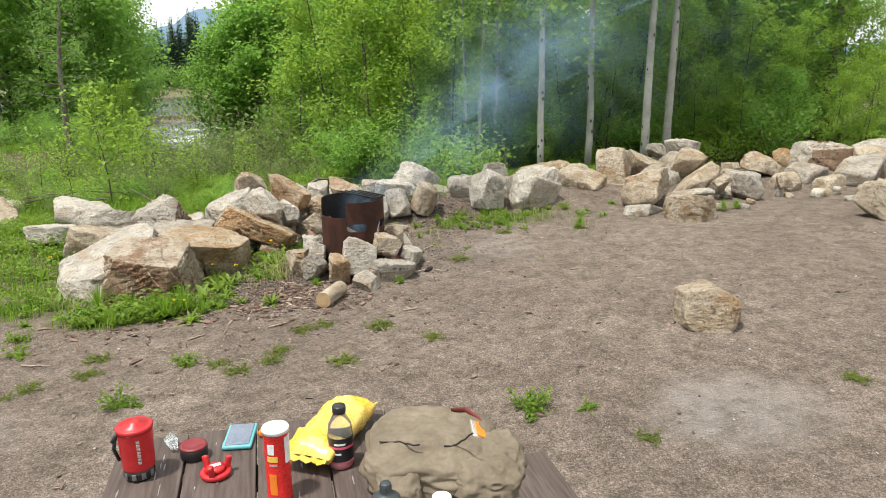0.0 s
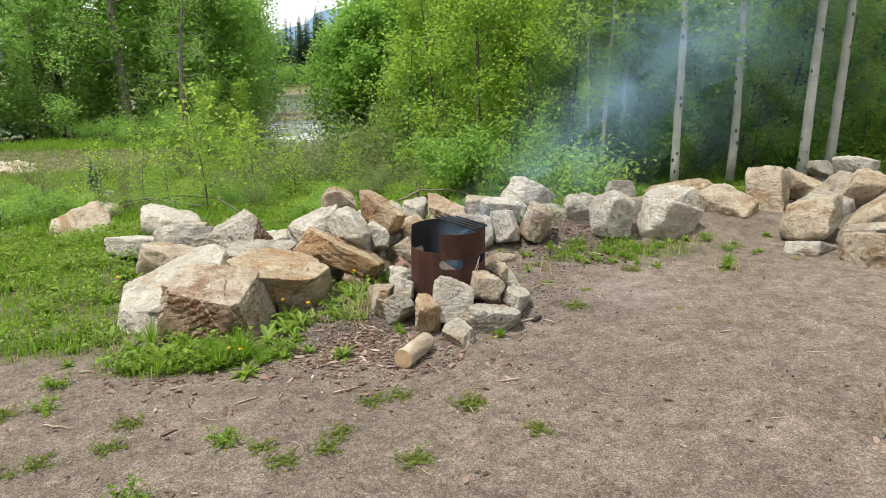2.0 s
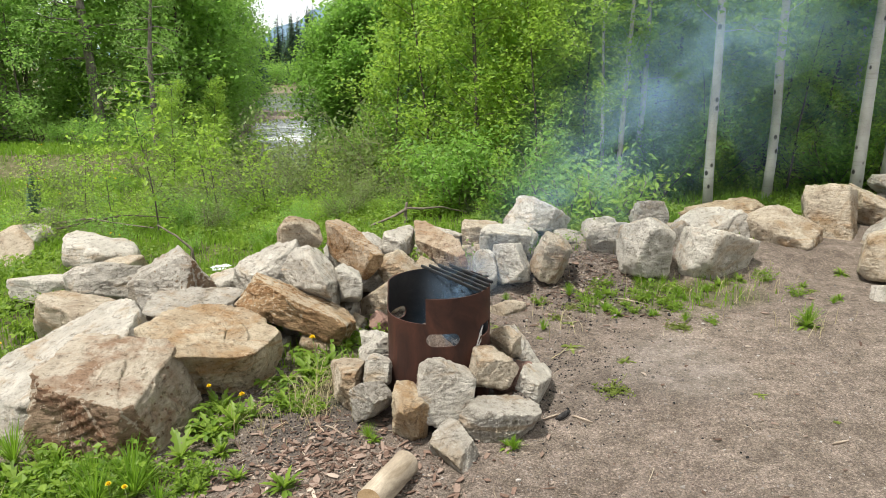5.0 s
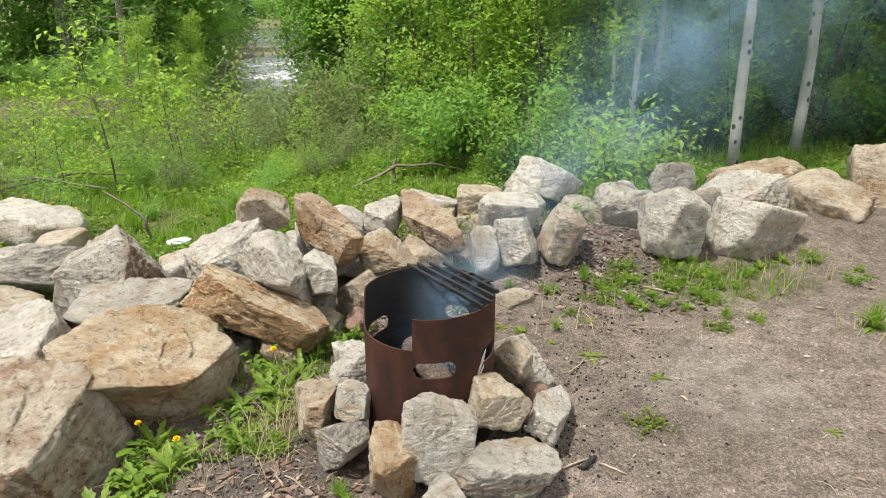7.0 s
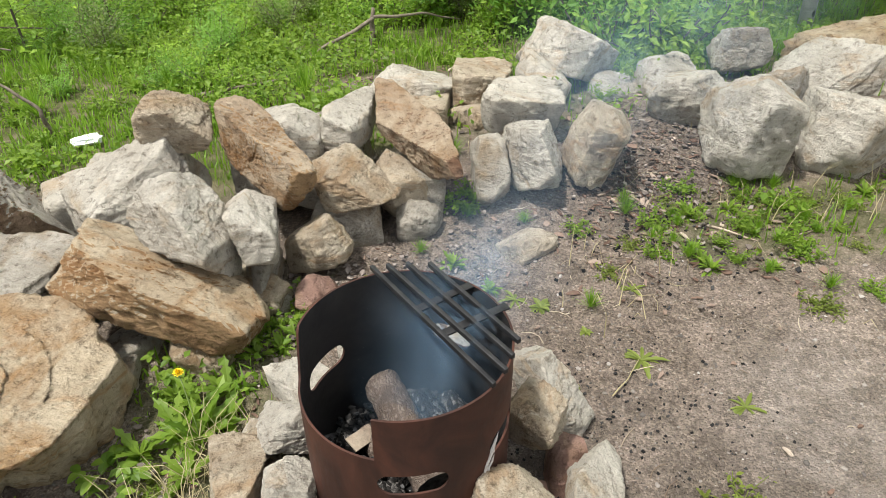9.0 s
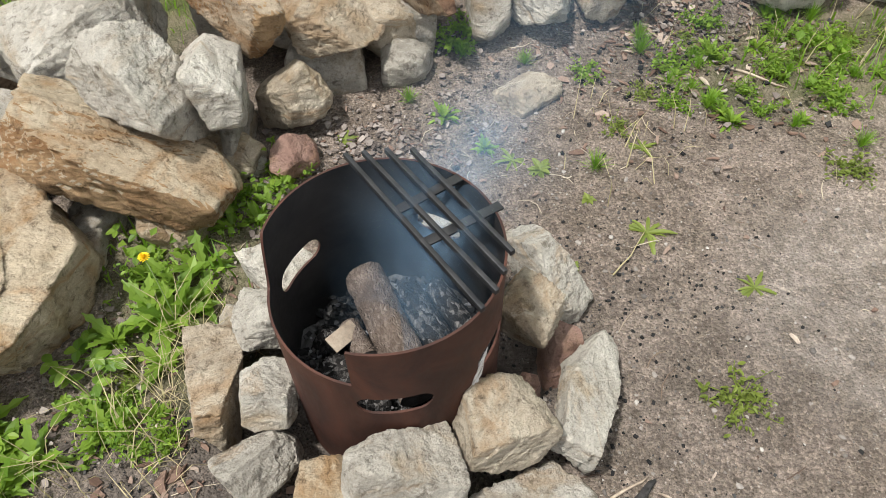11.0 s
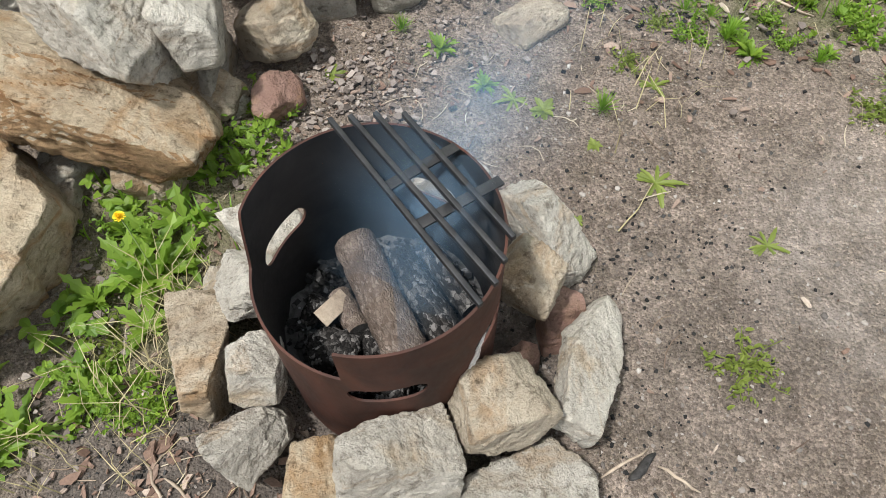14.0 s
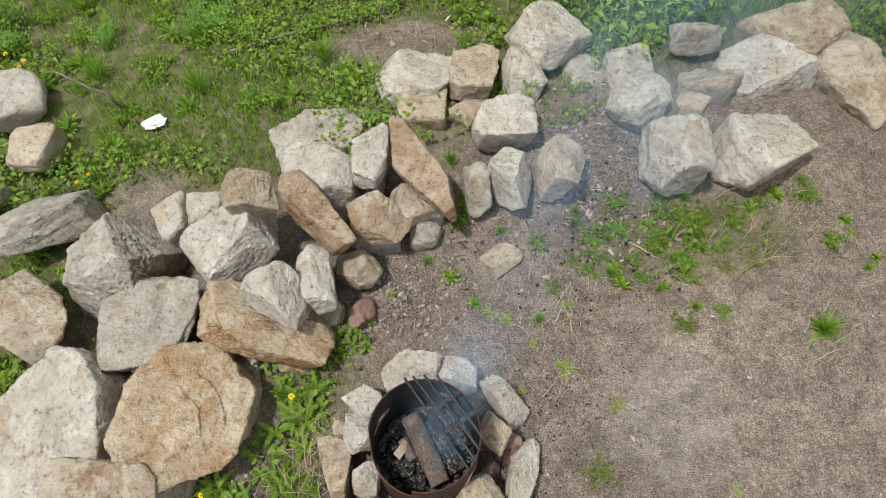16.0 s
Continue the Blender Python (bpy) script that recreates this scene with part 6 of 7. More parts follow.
vx, vy = gr.uniform(-8, 5.5, 160000), gr.uniform(-2.4, 6.5, 160000)
lush = turf_mask(vx, vy) * smooth(-0.15, 0.35, vnoise(np.stack([vx, vy, vx * 0], -1) * 1.9, 403))
keep = gr.random(160000) < lush * np.where((vx > -1.35) & (vy < 1.3), 0.12, 0.9)
vx, vy = vx[keep], vy[keep]
leaf_cloud(cover, np.stack([vx, vy, ground_z(vx, vy) + gr.uniform(0.01, 0.16, len(vx))], -1), 0.045, gr, 0.0, 0.7)
tagged(new("ground_cover", cover.mesh("ground_cover", WEED, False)), "low leafy weeds carpeting the soil behind the boulders", "weeds", "", "stuff")
far_turf = Geo()
fx, fy = gr.uniform(-20, 4, 60000), gr.uniform(6, 18, 60000)
keep = (turf_mask(fx, fy) > 0.3) & (ground_z(fx, fy) > -1.6)
fx, fy = fx[keep], fy[keep]
blades(far_turf, fx, fy, gr.uniform(0.08, 0.26, len(fx)), 0.010, gr)
tagged(new("grass", far_turf.mesh("grass", GRASS, False)), "tall green grass on the bank toward the creek", "grass", "", "stuff")
straw = Geo()
for cx0, cy0, sp, cnt in ((-0.58, -0.5, 0.08, 120), (-0.72, -0.75, 0.12, 80), (-0.95, -1.0, 0.15, 60), (1.9, 0.9, 0.35, 80), (2.5, 0.95, 0.25, 70), (-0.3, 2.3, 0.6, 200), (-2.2, -1.2, 0.5, 120), (0.85, 0.35, 0.15, 30), (2.5, -0.02, 0.1, 24)):
    sx, sy = gr.normal(cx0, sp, cnt), gr.normal(cy0, sp, cnt)
    blades(straw, sx, sy, gr.uniform(0.07, 0.22, cnt), 0.0020, gr, 0.9)
tagged(new("dry_grass", straw.mesh("dry_grass", GRASS_DRY, False)), "dry straw-coloured grass stalks", "grass", "", "stuff")


def broad_leaves(geo, n, length, rng, width=0.2, rise=(0.1, 1.1), notch=0.35):
    """Leaves of a rosette, toothed like those of a dandelion."""
    for k in range(n):
        az = k * 2.4 + rng.normal(0, 0.3)
        ln = length * rng.uniform(0.55, 1.15)
        el = rng.uniform(*rise)
        out = np.array([math.cos(az) * math.cos(el), math.sin(az) * math.cos(el), math.sin(el)])
        side = np.array([-math.sin(az), math.cos(az), 0.0])
        v = []
        steps = 9
        for i in range(steps):
            u = i / (steps - 1)
            c = out * ln * u + np.array([0, 0, -0.55 * ln * u * u * math.cos(el) * 0.7])
            w = ln * width * math.sin(math.pi * min(1, u * 0.86 + 0.1)) * (1 - notch * (i % 2))
            v += [c - side * w + np.array([0, 0, w * 0.3]), c, c + side * w + np.array([0, 0, w * 0.3])]
        f = []
        for i in range(steps - 1):
            f += [(3 * i, 3 * i + 1, 3 * i + 4, 3 * i + 3), (3 * i + 1, 3 * i + 2, 3 * i + 5, 3 * i + 4)]
        geo.add(v, f)


PETAL = plain("dandelion_yellow", (0.85, 0.62, 0.015), 0.7)
STALK = plain("flower_stalk", (0.16, 0.22, 0.06), 0.6)


def weed(seed, n, length, width, label, rise=(0.1, 1.0), notch=0.35, mat=WEED):
    ob = thing("weed", pose(0, 0, 0), label, "weed")
    g = Geo()
    broad_leaves(g, n, length, np.random.default_rng(seed), width, rise, notch)
    part("foliage", g, mat, ob, smoothed=False)
    return ob


def dandelion(seed, heads, height, n, length):
    rng = np.random.default_rng(seed)
    ob = thing("dandelion", pose(0, 0, 0), "dandelion plant with toothed leaves and yellow flowers", "dandelion")
    g = Geo()
    broad_leaves(g, n, length, rng, 0.13, (0.15, 1.2), 0.5)
    part("foliage", g, WEED, ob, smoothed=False)
    for k in range(heads):
        st = bent((0, 0, 0), (rng.normal(0, 0.35), rng.normal(0, 0.35), 1), height * rng.uniform(0.7, 1.1), rng, 6, 0.06)
        s = Geo()
        tube(s, st, 0.0022, 6)
        stalk = part("stalk", s, STALK, ob)
        h = Geo()
        for j in range(60):
            a, e = j * 2.4, 0.12 + 1.35 * (j / 60)
            d = np.array([math.cos(a) * math.cos(e), math.sin(a) * math.cos(e), math.sin(e)])
            sd = np.array([-math.sin(a), math.cos(a), 0]) * 0.0022
            h.add([st[-1] - sd, st[-1] + sd, st[-1] + d * 0.019 + sd, st[-1] + d * 0.019 - sd], [(0, 1, 2, 3)])
        part("flower_head", h, PETAL, stalk, "yellow flower head", smoothed=False)
    return ob


def leafy_mat(seed, n, radius, height, leaf, label, mat, slim=0.7):
    """A low spreading plant: thin runners carrying many small oval leaves."""
    rng = np.random.default_rng(seed)
    ob = thing("weed", pose(0, 0, 0), label, "weed")
    foliage = Geo()
    spots = []
    for k in range(16):
        az = k * 2.4 + rng.normal(0, 0.3)
        st = bent((0, 0, 0), (math.cos(az), math.sin(az), rng.uniform(0.1, 1.6) * height / radius), radius * rng.uniform(0.5, 1.2), rng, 6, 0.16)
        st[:, 2] = np.maximum(st[:, 2], 0.006)
        tube(foliage, st, 0.0014, 4, False)
        spots.append(st[1:])
    pts = np.concatenate(spots)
    c = pts[rng.integers(0, len(pts), n)] + rng.normal(0, 1, (n, 3)) * leaf * 0.7
    c[:, 2] = np.maximum(c[:, 2], 0.008)
    leaf_cloud(foliage, c, leaf, rng, -0.25, slim, True)
    part("foliage", foliage, mat, ob, smoothed=False)
    return ob


def broad_plant(seed, n, height, leaf, label):
    """Bright three-leaflet leaves on thin stalks."""
    rng = np.random.default_rng(seed)
    ob = thing("weed", pose(0, 0, 0), label, "weed")
    foliage = Geo()
    for k in range(n):
        az = k * 2.4 + rng.normal(0, 0.4)
        st = bent((0, 0, 0), (math.cos(az) * 0.8, math.sin(az) * 0.8, 1), height * rng.uniform(0.4, 1.1), rng, 5, 0.12)
        tube(foliage, st, 0.0016, 4, False)
        for j in range(3):
            b0 = az + (j - 1) * 1.5
            out = np.array([math.cos(b0), math.sin(b0), rng.uniform(-0.25, 0.15)])
            side = np.array([-math.sin(b0), math.cos(b0), 0])
            ln = leaf * rng.uniform(0.75, 1.2)
            rows_l = []
            for u in np.linspace(0, 1, 7):
                w = ln * 0.34 * math.sin(math.pi * (0.06 + 0.9 * u)) ** 0.8
                c = st[-1] + out * ln * u + np.array([0, 0, -0.18 * ln * u * u])
                rows_l += [c - side * w + np.array([0, 0, 0.25 * w]), c, c + side * w + np.array([0, 0, 0.25 * w])]
            f = []
            for i in range(6):
                f += [(3 * i, 3 * i + 1, 3 * i + 4, 3 * i + 3), (3 * i + 1, 3 * i + 2, 3 * i + 5, 3 * i + 4)]
            foliage.add(rows_l, f)
    part("foliage", foliage, WEED, ob, smoothed=False)
    return ob


MATS = [leafy_mat(431, 230, 0.13, 0.06, 0.020, "low leafy green weed mat on the soil", WEED),
        leafy_mat(432, 210, 0.12, 0.10, 0.022, "fine-leaved green weed clump", WEED, 0.5),
        leafy_mat(433, 170, 0.11, 0.04, 0.022, "sprawling yellow-green weed on the gravel", WEED_PALE, 0.45),
        broad_plant(434, 8, 0.13, 0.040, "wild strawberry plant with bright three-part leaves")]
settle(MATS[0], -0.86, -0.72, 0, 1.0, "weeds")
settle(MATS[1], -0.60, 0.10, 0, 0.9, "weeds")
settle(MATS[2], 1.0, -0.76, 0, 1.0, "weeds")
settle(MATS[3], -0.95, -0.48, 0, 1.0, "weeds")

WEEDS = [weed(411, 17, 0.105, 0.095, "small yellow-green weed rosette growing in the gravel", (-0.02, 0.45), 0.25, WEED_PALE),
         weed(412, 38, 0.105, 0.12, "dense leafy green weed growing in the gravel", (0.0, 1.2), 0.4),
         weed(413, 26, 0.060, 0.20, "low spreading weed growing in the gravel", (0.0, 0.7), 0.15, WEED_PALE),
         weed(414, 120, 0.20, 0.011, "tuft of green grass growing in the gravel", (0.7, 1.45), 0.0, GRASS)]
settle(WEEDS[0], 0.875, -0.12, 0, 1.0, "weeds")
settle(WEEDS[1], 1.35, 0.82, 0, 0.9, "weeds")
put(MATS[0], 0.76, -3.71, 0, 1.1, group="weeds")
put(MATS[1], 0.80, -3.69, 80, 0.8, group="weeds")
settle(WEEDS[2], 0.55, 0.22, 0, 0.8, "weeds")
put(MATS[2], -0.19, -2.82, 0, 1.0, group="weeds")
settle(WEEDS[3], 2.50, 0.02, 0, 1.35, "weeds")
put(WEEDS[1], 2.50, 0.02, 20, 1.2, group="weeds")
for k, x, y, sc in ((0, 1.16, -0.38, 0.75), (0, 0.45, 0.28, 0.8), (2, 0.6, -0.25, 0.5), (1, 1.07, -3.78, 0.45), (2, 0.10, -2.26, 0.9), (1, -1.2, -2.56, 0.8), (2, -1.0, -2.64, 0.7), (1, -1.48, -3.09, 0.9), (2, -0.65, -2.67, 0.8), (0, -0.6, -2.5, 0.7), (0, 0.43, -2.56, 0.7), (1, -2.39, -2.09, 0.7), (0, 1.25, -4.14, 0.6), (2, 2.64, -3.83, 0.7), (0, 0.10, -2.32, 0.6), (2, -0.46, -2.19, 0.8), (2, -0.29, -2.14, 0.7), (1, 0.34, -1.28, 0.75), (3, 0.36, -1.30, 0.45), (1, 3.33, 1.05, 0.8), (3, -0.36, -1.12, 0.5), (1, -0.33, -1.16, 0.6), (3, 4.35, 0.25, 0.9), (3, 4.55, 0.3, 0.8), (1, 3.0, 0.5, 0.6), (2, 3.2, 0.2, 0.7), (0, 2.9, 0.7, 0.7), (2, -0.2, 0.45, 0.9), (1, 0.2, 0.55, 0.9), (1, 0.35, 0.35, 0.7), (3, 0.3, 0.95, 0.5), (3, 0.75, 0.2, 0.5), (0, 0.95, 0.3, 0.7), (2, 0.7, 0.05, 0.6), (1, -0.35, 0.1, 0.7), (1, -0.5, 0.05, 0.8), (3, 0.25, 1.4, 0.7), (2, 2.0, -1.2, 0.4), (0, 1.75, -0.9, 0.5), (2, -2.8, -2.6, 0.9), (1, -3.1, -3.2, 0.8), (2, -2.6, -3.4, 0.8), (0, -2.1, -2.7, 0.8), (2, -1.8, -2.3, 0.8), (2, -2.62, -2.14, 0.9), (2, -2.21, -3.15, 1.0), (0, -2.29, -2.83, 1.0), (2, -1.81, -2.57, 0.8), (2, -0.84, -2.77, 0.8)):
    low = y < -1.9 and k < 3
    put(MATS[(2, 0, 2)[k]] if low else WEEDS[k], x, y, forest.uniform(0, 360), sc * (1.15 if low else 1.0), group="weeds")
for k in range(66):
    x, y = forest.gauss(1.7, 0.5), forest.gauss(0.68, 0.24)
    kind = (MATS[1], WEEDS[3], MATS[0], WEEDS[1], MATS[2], WEEDS[3])[k % 6]
    put(kind, x, y, forest.uniform(0, 360), forest.uniform(0.35, 0.6) if kind is WEEDS[3] else forest.uniform(0.45, 0.95), group="weeds")
for k in range(60):
    x, y = forest.gauss(-1.65, 0.36), forest.gauss(-1.46, 0.12)
    kind = (MATS[0], WEEDS[1], MATS[1], WEEDS[1], WEEDS[3], MATS[3])[k % 6]
    put(kind, x, y, forest.uniform(0, 360), forest.uniform(0.7, 1.3), group="weeds")
for k in range(9):
    x, y = forest.gauss(-0.76, 0.11), forest.gauss(-0.48, 0.30)
    kind = (MATS[1], WEEDS[1], MATS[0], WEEDS[1], MATS[2])[k % 5]
    put(kind, x, y, forest.uniform(0, 360), forest.uniform(0.5, 0.95), group="weeds")
for k in range(10):
    x, y = forest.gauss(-1.2, 0.13), forest.gauss(-0.86, 0.14)
    kind = (WEEDS[1], MATS[0], WEEDS[1], MATS[1], MATS[3])[k % 5]
    put(kind, x, y, forest.uniform(0, 360), forest.uniform(0.6, 1.1), group="weeds")
for x, y, sc in ((-0.93, -0.62, 1.0), (-0.88, -0.05, 0.9), (-1.25, -0.92, 0.9), (-1.15, -1.1, 1.0), (-2.2, -1.35, 1.2), (-1.6, 0.55, 0.8), (-1.28, 0.05, 0.7)):
    put(MATS[3], x, y, forest.uniform(0, 360), sc, group="weeds")


for x, y in ((-1.97, 0.12), (-2.05, 0.05), (-1.42, -0.12), (-1.35, -0.05), (-1.8, -0.45), (-1.86, -0.38), (-1.05, 0.50), (-1.12, 0.44), (-1.32, 1.25), (-1.5, 1.15), (-1.62, 0.05), (-2.3, 0.62), (0.28, 1.02), (0.33, 1.1), (1.2, 2.0), (-0.45, 0.22)):
    put(MATS[forest.randrange(2)], x, y, forest.uniform(0, 360), forest.uniform(0.9, 1.4), group="weeds")


def strew(geo, proto, x, y, scale):
    """Adds one more plant of that kind to a carpet of them."""
    me = proto.children[0].data
    co = np.empty(len(me.vertices) * 3)
    me.vertices.foreach_get("co", co)
    a = forest.uniform(0, 6.283)
    turn = np.array([[math.cos(a), math.sin(a), 0], [-math.sin(a), math.cos(a), 0], [0, 0, 1]])
    geo.add(co.reshape(-1, 3) @ turn * scale + (x, y, gz(x, y)), [tuple(f.vertices) for f in me.polygons])


lush_weeds, lush_tufts = Geo(), Geo()
for k in range(240):
    x, y = forest.uniform(-6, -1.7), forest.uniform(-1.8, 4.2)
    if k % 3 == 2:
        x, y = forest.uniform(-2.2, 2.8), forest.uniform(1.9, 4.6)
    if float(turf_mask(np.array([x]), np.array([y]))[0]) > 0.5:
        kind = (0, 1, 5, 0, 7, 1, 5, 3)[k % 8]
        if kind == 7:
            strew(lush_tufts, WEEDS[3], x, y, forest.uniform(0.8, 1.5))
        else:
            strew(lush_weeds, WEEDS[1] if kind == 5 else MATS[kind], x, y, forest.uniform(0.8, 1.2) if kind == 3 else forest.uniform(1.0, 1.8))
tagged(new("weed_carpet", lush_weeds.mesh("weed_carpet", WEED, False)), "lush leafy weeds growing over the soil behind the boulders", "weeds", "", "stuff")
tagged(new("grass_tufts", lush_tufts.mesh("grass_tufts", GRASS, False)), "green grass tufts growing behind the boulders", "grass", "", "stuff")

ROSETTES = [weed(415, 15, 0.17, 0.13, "dandelion rosette with long toothed leaves", (0.15, 1.0), 0.55),
            weed(416, 9, 0.10, 0.19, "clump of long smooth green leaves", (0.3, 1.1), 0.0)]
settle(ROSETTES[0], -0.74, -0.22, 0, 1.0, "rosettes")
settle(ROSETTES[1], -0.86, -0.12, 40, 1.0, "rosettes")
for k, x, y, sc in ((0, -0.66, -0.16, 0.9), (0, -0.80, -0.34, 1.0), (0, -0.64, -0.30, 0.8), (0, -0.90, -0.42, 0.9), (0, -0.72, -0.52, 0.8), (0, -0.58, 0.02, 0.7), (0, -0.45, 0.10, 0.6), (1, -0.98, -0.66, 0.8), (0, -0.84, -0.74, 0.8), (0, -1.02, -0.84, 0.9), (0, -1.18, -1.02, 1.0), (0, -1.28, -1.22, 1.1), (1, -1.36, -1.42, 1.0), (0, -1.62, -1.55, 1.1), (0, -1.95, -1.42, 1.1), (0, -2.2, -1.28, 1.0), (0, -2.45, -1.1, 1.1), (0, -1.45, -1.62, 0.9), (1, -1.12, -0.78, 1.0), (0, -2.75, -1.0, 1.0)):
    put(ROSETTES[k], x, y, forest.uniform(0, 360), sc, group="rosettes")

FLOWERS = [dandelion(421, 1, 0.24, 22, 0.20), dandelion(422, 2, 0.30, 18, 0.18)]
settle(FLOWERS[0], -0.72, -0.36, 0, 1.0, "dandelions")
settle(FLOWERS[1], -3.1, 2.2, 0, 0.9, "dandelions")
for k, x, y, sc in ((0, -1.22, -0.72, 0.8), (0, -1.1, -0.9, 0.9), (0, -1.45, -1.6, 0.7), (0, -1.3, -1.75, 0.7), (1, -2.3, 1.4, 0.8), (1, -3.2, 2.45, 1.0), (0, -3.0, 2.5, 1.0), (1, -3.35, 2.6, 1.0), (0, -4.5, 3.6, 1.0), (0, -2.9, -0.1, 0.9)):
    put(FLOWERS[k], x, y, forest.uniform(0, 360), sc, group="dandelions")
for k in range(9):
    put(FLOWERS[1], forest.gauss(-3.65, 0.14), forest.gauss(2.95, 0.12), forest.uniform(0, 360), 1.0, group="dandelions")
for k in range(24):
    put(FLOWERS[k % 2], forest.uniform(-12, -5), forest.uniform(6, 14), forest.uniform(0, 360), 1.2, group="dandelions")


# dead sticks
def stick(pts, r, label, name="dead_stick", mat=TWIG, group="dead wood"):
    pts = np.array(pts, float)
    o = pts[0].copy()
    u = np.linspace(0, 1, 16)
    t = np.linspace(0, 1, len(pts))
    fine = np.stack([np.interp(u, t, pts[:, k] - o[k]) for k in range(3)], -1)
    fine = fine + np.stack([vnoise(np.stack([u * 5 + 9 * k, u * 0 + o[0], u * 0 + o[1]], -1), 77 + k) * r * 1.3 * np.sin(np.pi * u) for k in range(3)], -1)
    g = Geo()
    tube(g, fine, r * np.linspace(1, 0.4, 16), 7)
    ob = new(name, g.mesh(name, mat))
    ob.matrix_world = pose(*o)
    return tagged(ob, label, "stick", group)


stick([(-0.29, 3.96, -0.26), (-0.29, 3.96, -0.05), (-0.295, 3.97, 0.20)], 0.036, "short weathered stake standing behind the boulders", "stake")
stick([(-0.30, 3.93, 0.12), (-0.62, 3.6, 0.02), (-0.95, 3.2, -0.10)], 0.019, "bare broken branch leaning on a stake")
stick([(-0.30, 3.95, 0.13), (0.1, 4.1, 0.10), (0.45, 4.2, 0.02)], 0.016, "bare broken branch leaning on a stake")
stick([(-2.28, 2.2, -0.1), (-2.30, 2.15, 0.12), (-2.42, 2.15, 0.26), (-2.62, 2.2, 0.36)], 0.016, "curved dead stick standing in the grass")
stick([(-4.9, 4.2, -0.10), (-4.1, 4.0, 0.03), (-3.3, 3.8, -0.04)], 0.018, "grey fallen branch lying in the grass")
stick([(-4.5, 3.9, -0.06), (-3.8, 4.2, 0.04), (-3.2, 4.5, -0.08)], 0.014, "grey fallen branch lying in the grass")
stick([(-1.6, 2.7, -0.04), (-0.9, 2.9, 0.0), (-0.2, 3.1, -0.02)], 0.014, "long bare branch lying behind the wall")
stick([(0.72, -0.30, 0.04), (0.80, -0.22, 0.045), (0.86, -0.13, 0.05)], 0.003, "thin dry stalk on the gravel", "dry_stalk", GRASS_DRY)

brush = shrub("brush_heap", 0.55, 1.4, 160, 0.05, 351, LEAF_GREY, "dark heap of dead brush in the turf", 60)
settle(brush, -8.3, 12.7, 0, 1.25, "brush heaps")
for x, y, sc in ((-7.6, 12.4, 1.1), (-9.0, 12.9, 1.2), (-7.2, 10.8, 0.8)):
    put(brush, x, y, forest.uniform(0, 360), sc, group="brush heaps")

# crumpled scrap of pale paper in the weeds
scrap = Geo()
sv, sf = ICO[3]
scrap.add(sv * (0.085, 0.05, 0.028) * (1 + 0.5 * vnoise(sv * 2.3, 87))[:, None], sf)
scrap_ob = new("litter_scrap", scrap.mesh("litter_scrap", plain("litter_white", (0.72, 0.74, 0.78), 0.6), False))
scrap_ob.matrix_world = pose(-1.98, 2.0, gz(-1.98, 2.0) + 0.05, 0, 0, 20)
tagged(scrap_ob, "crumpled pale scrap of litter in the weeds", "litter")

# ---------------------------------------------------------------- picnic table and what stands on it
PLANK = grained("table_plank", (0.058, 0.042, 0.035), (0.125, 0.095, 0.082), (14, 0.9, 3), 5, 0.7, 0.002)
RED = plain("red_enamel", (0.47, 0.020, 0.024), 0.4)
DARK_RED = plain("dark_red_lid", (0.20, 0.02, 0.025), 0.35)
BLACK = plain("black_plastic", (0.018, 0.018, 0.019), 0.4)
WHITE = plain("white_plastic", (0.72, 0.73, 0.72), 0.35)
TEAL = plain("teal_rubber", (0.12, 0.42, 0.46), 0.5)
SCREEN = plain("grey_panel", (0.16, 0.19, 0.24), 0.2)
YELLOW = grained("yellow_film", (0.70, 0.41, 0.025), (0.78, 0.60, 0.16), (1, 1, 1), 9, 0.3, 0.003, 0.0, 4, 0.6)
CAN_RED = plain("can_red", (0.62, 0.025, 0.022), 0.3)
ORANGE = plain("orange_plastic", (0.75, 0.20, 0.02), 0.4)
KHAKI = grained("khaki_canvas", (0.125, 0.10, 0.068), (0.205, 0.168, 0.12), (1, 1, 1), 6, 0.85, 0.003)
LABEL_BLACK = plain("label_black", (0.02, 0.018, 0.02), 0.4)
PINK = plain("pink_stripe", (0.65, 0.10, 0.16), 0.4)
FOIL = plain("snack_foil", (0.62, 0.60, 0.56), 0.25, 0.6)
gm, gn, gl, gb = node_material("clear_bottle")
gb.inputs["Base Color"].default_value = (0.93, 0.95, 0.93, 1)
gb.inputs["Roughness"].default_value = 0.12
gb.inputs["IOR"].default_value = 1.35
gb.inputs["Transmission Weight"].default_value = 0.9
CLEAR = gm

TZ = 0.68
TABLE = pose(-0.375, -5.595, 0, 0, 0, 4)


def on_table(x, y, yaw=0.0, lift=0.0, size=0.9):
    """A place on the table top."""
    return pose(-0.295 + 1.065 * (x + 0.295), -6.956 + 1.065 * (y + 6.956), TZ + lift, 0, 0, yaw) @ Matrix.Scale(size, 4)


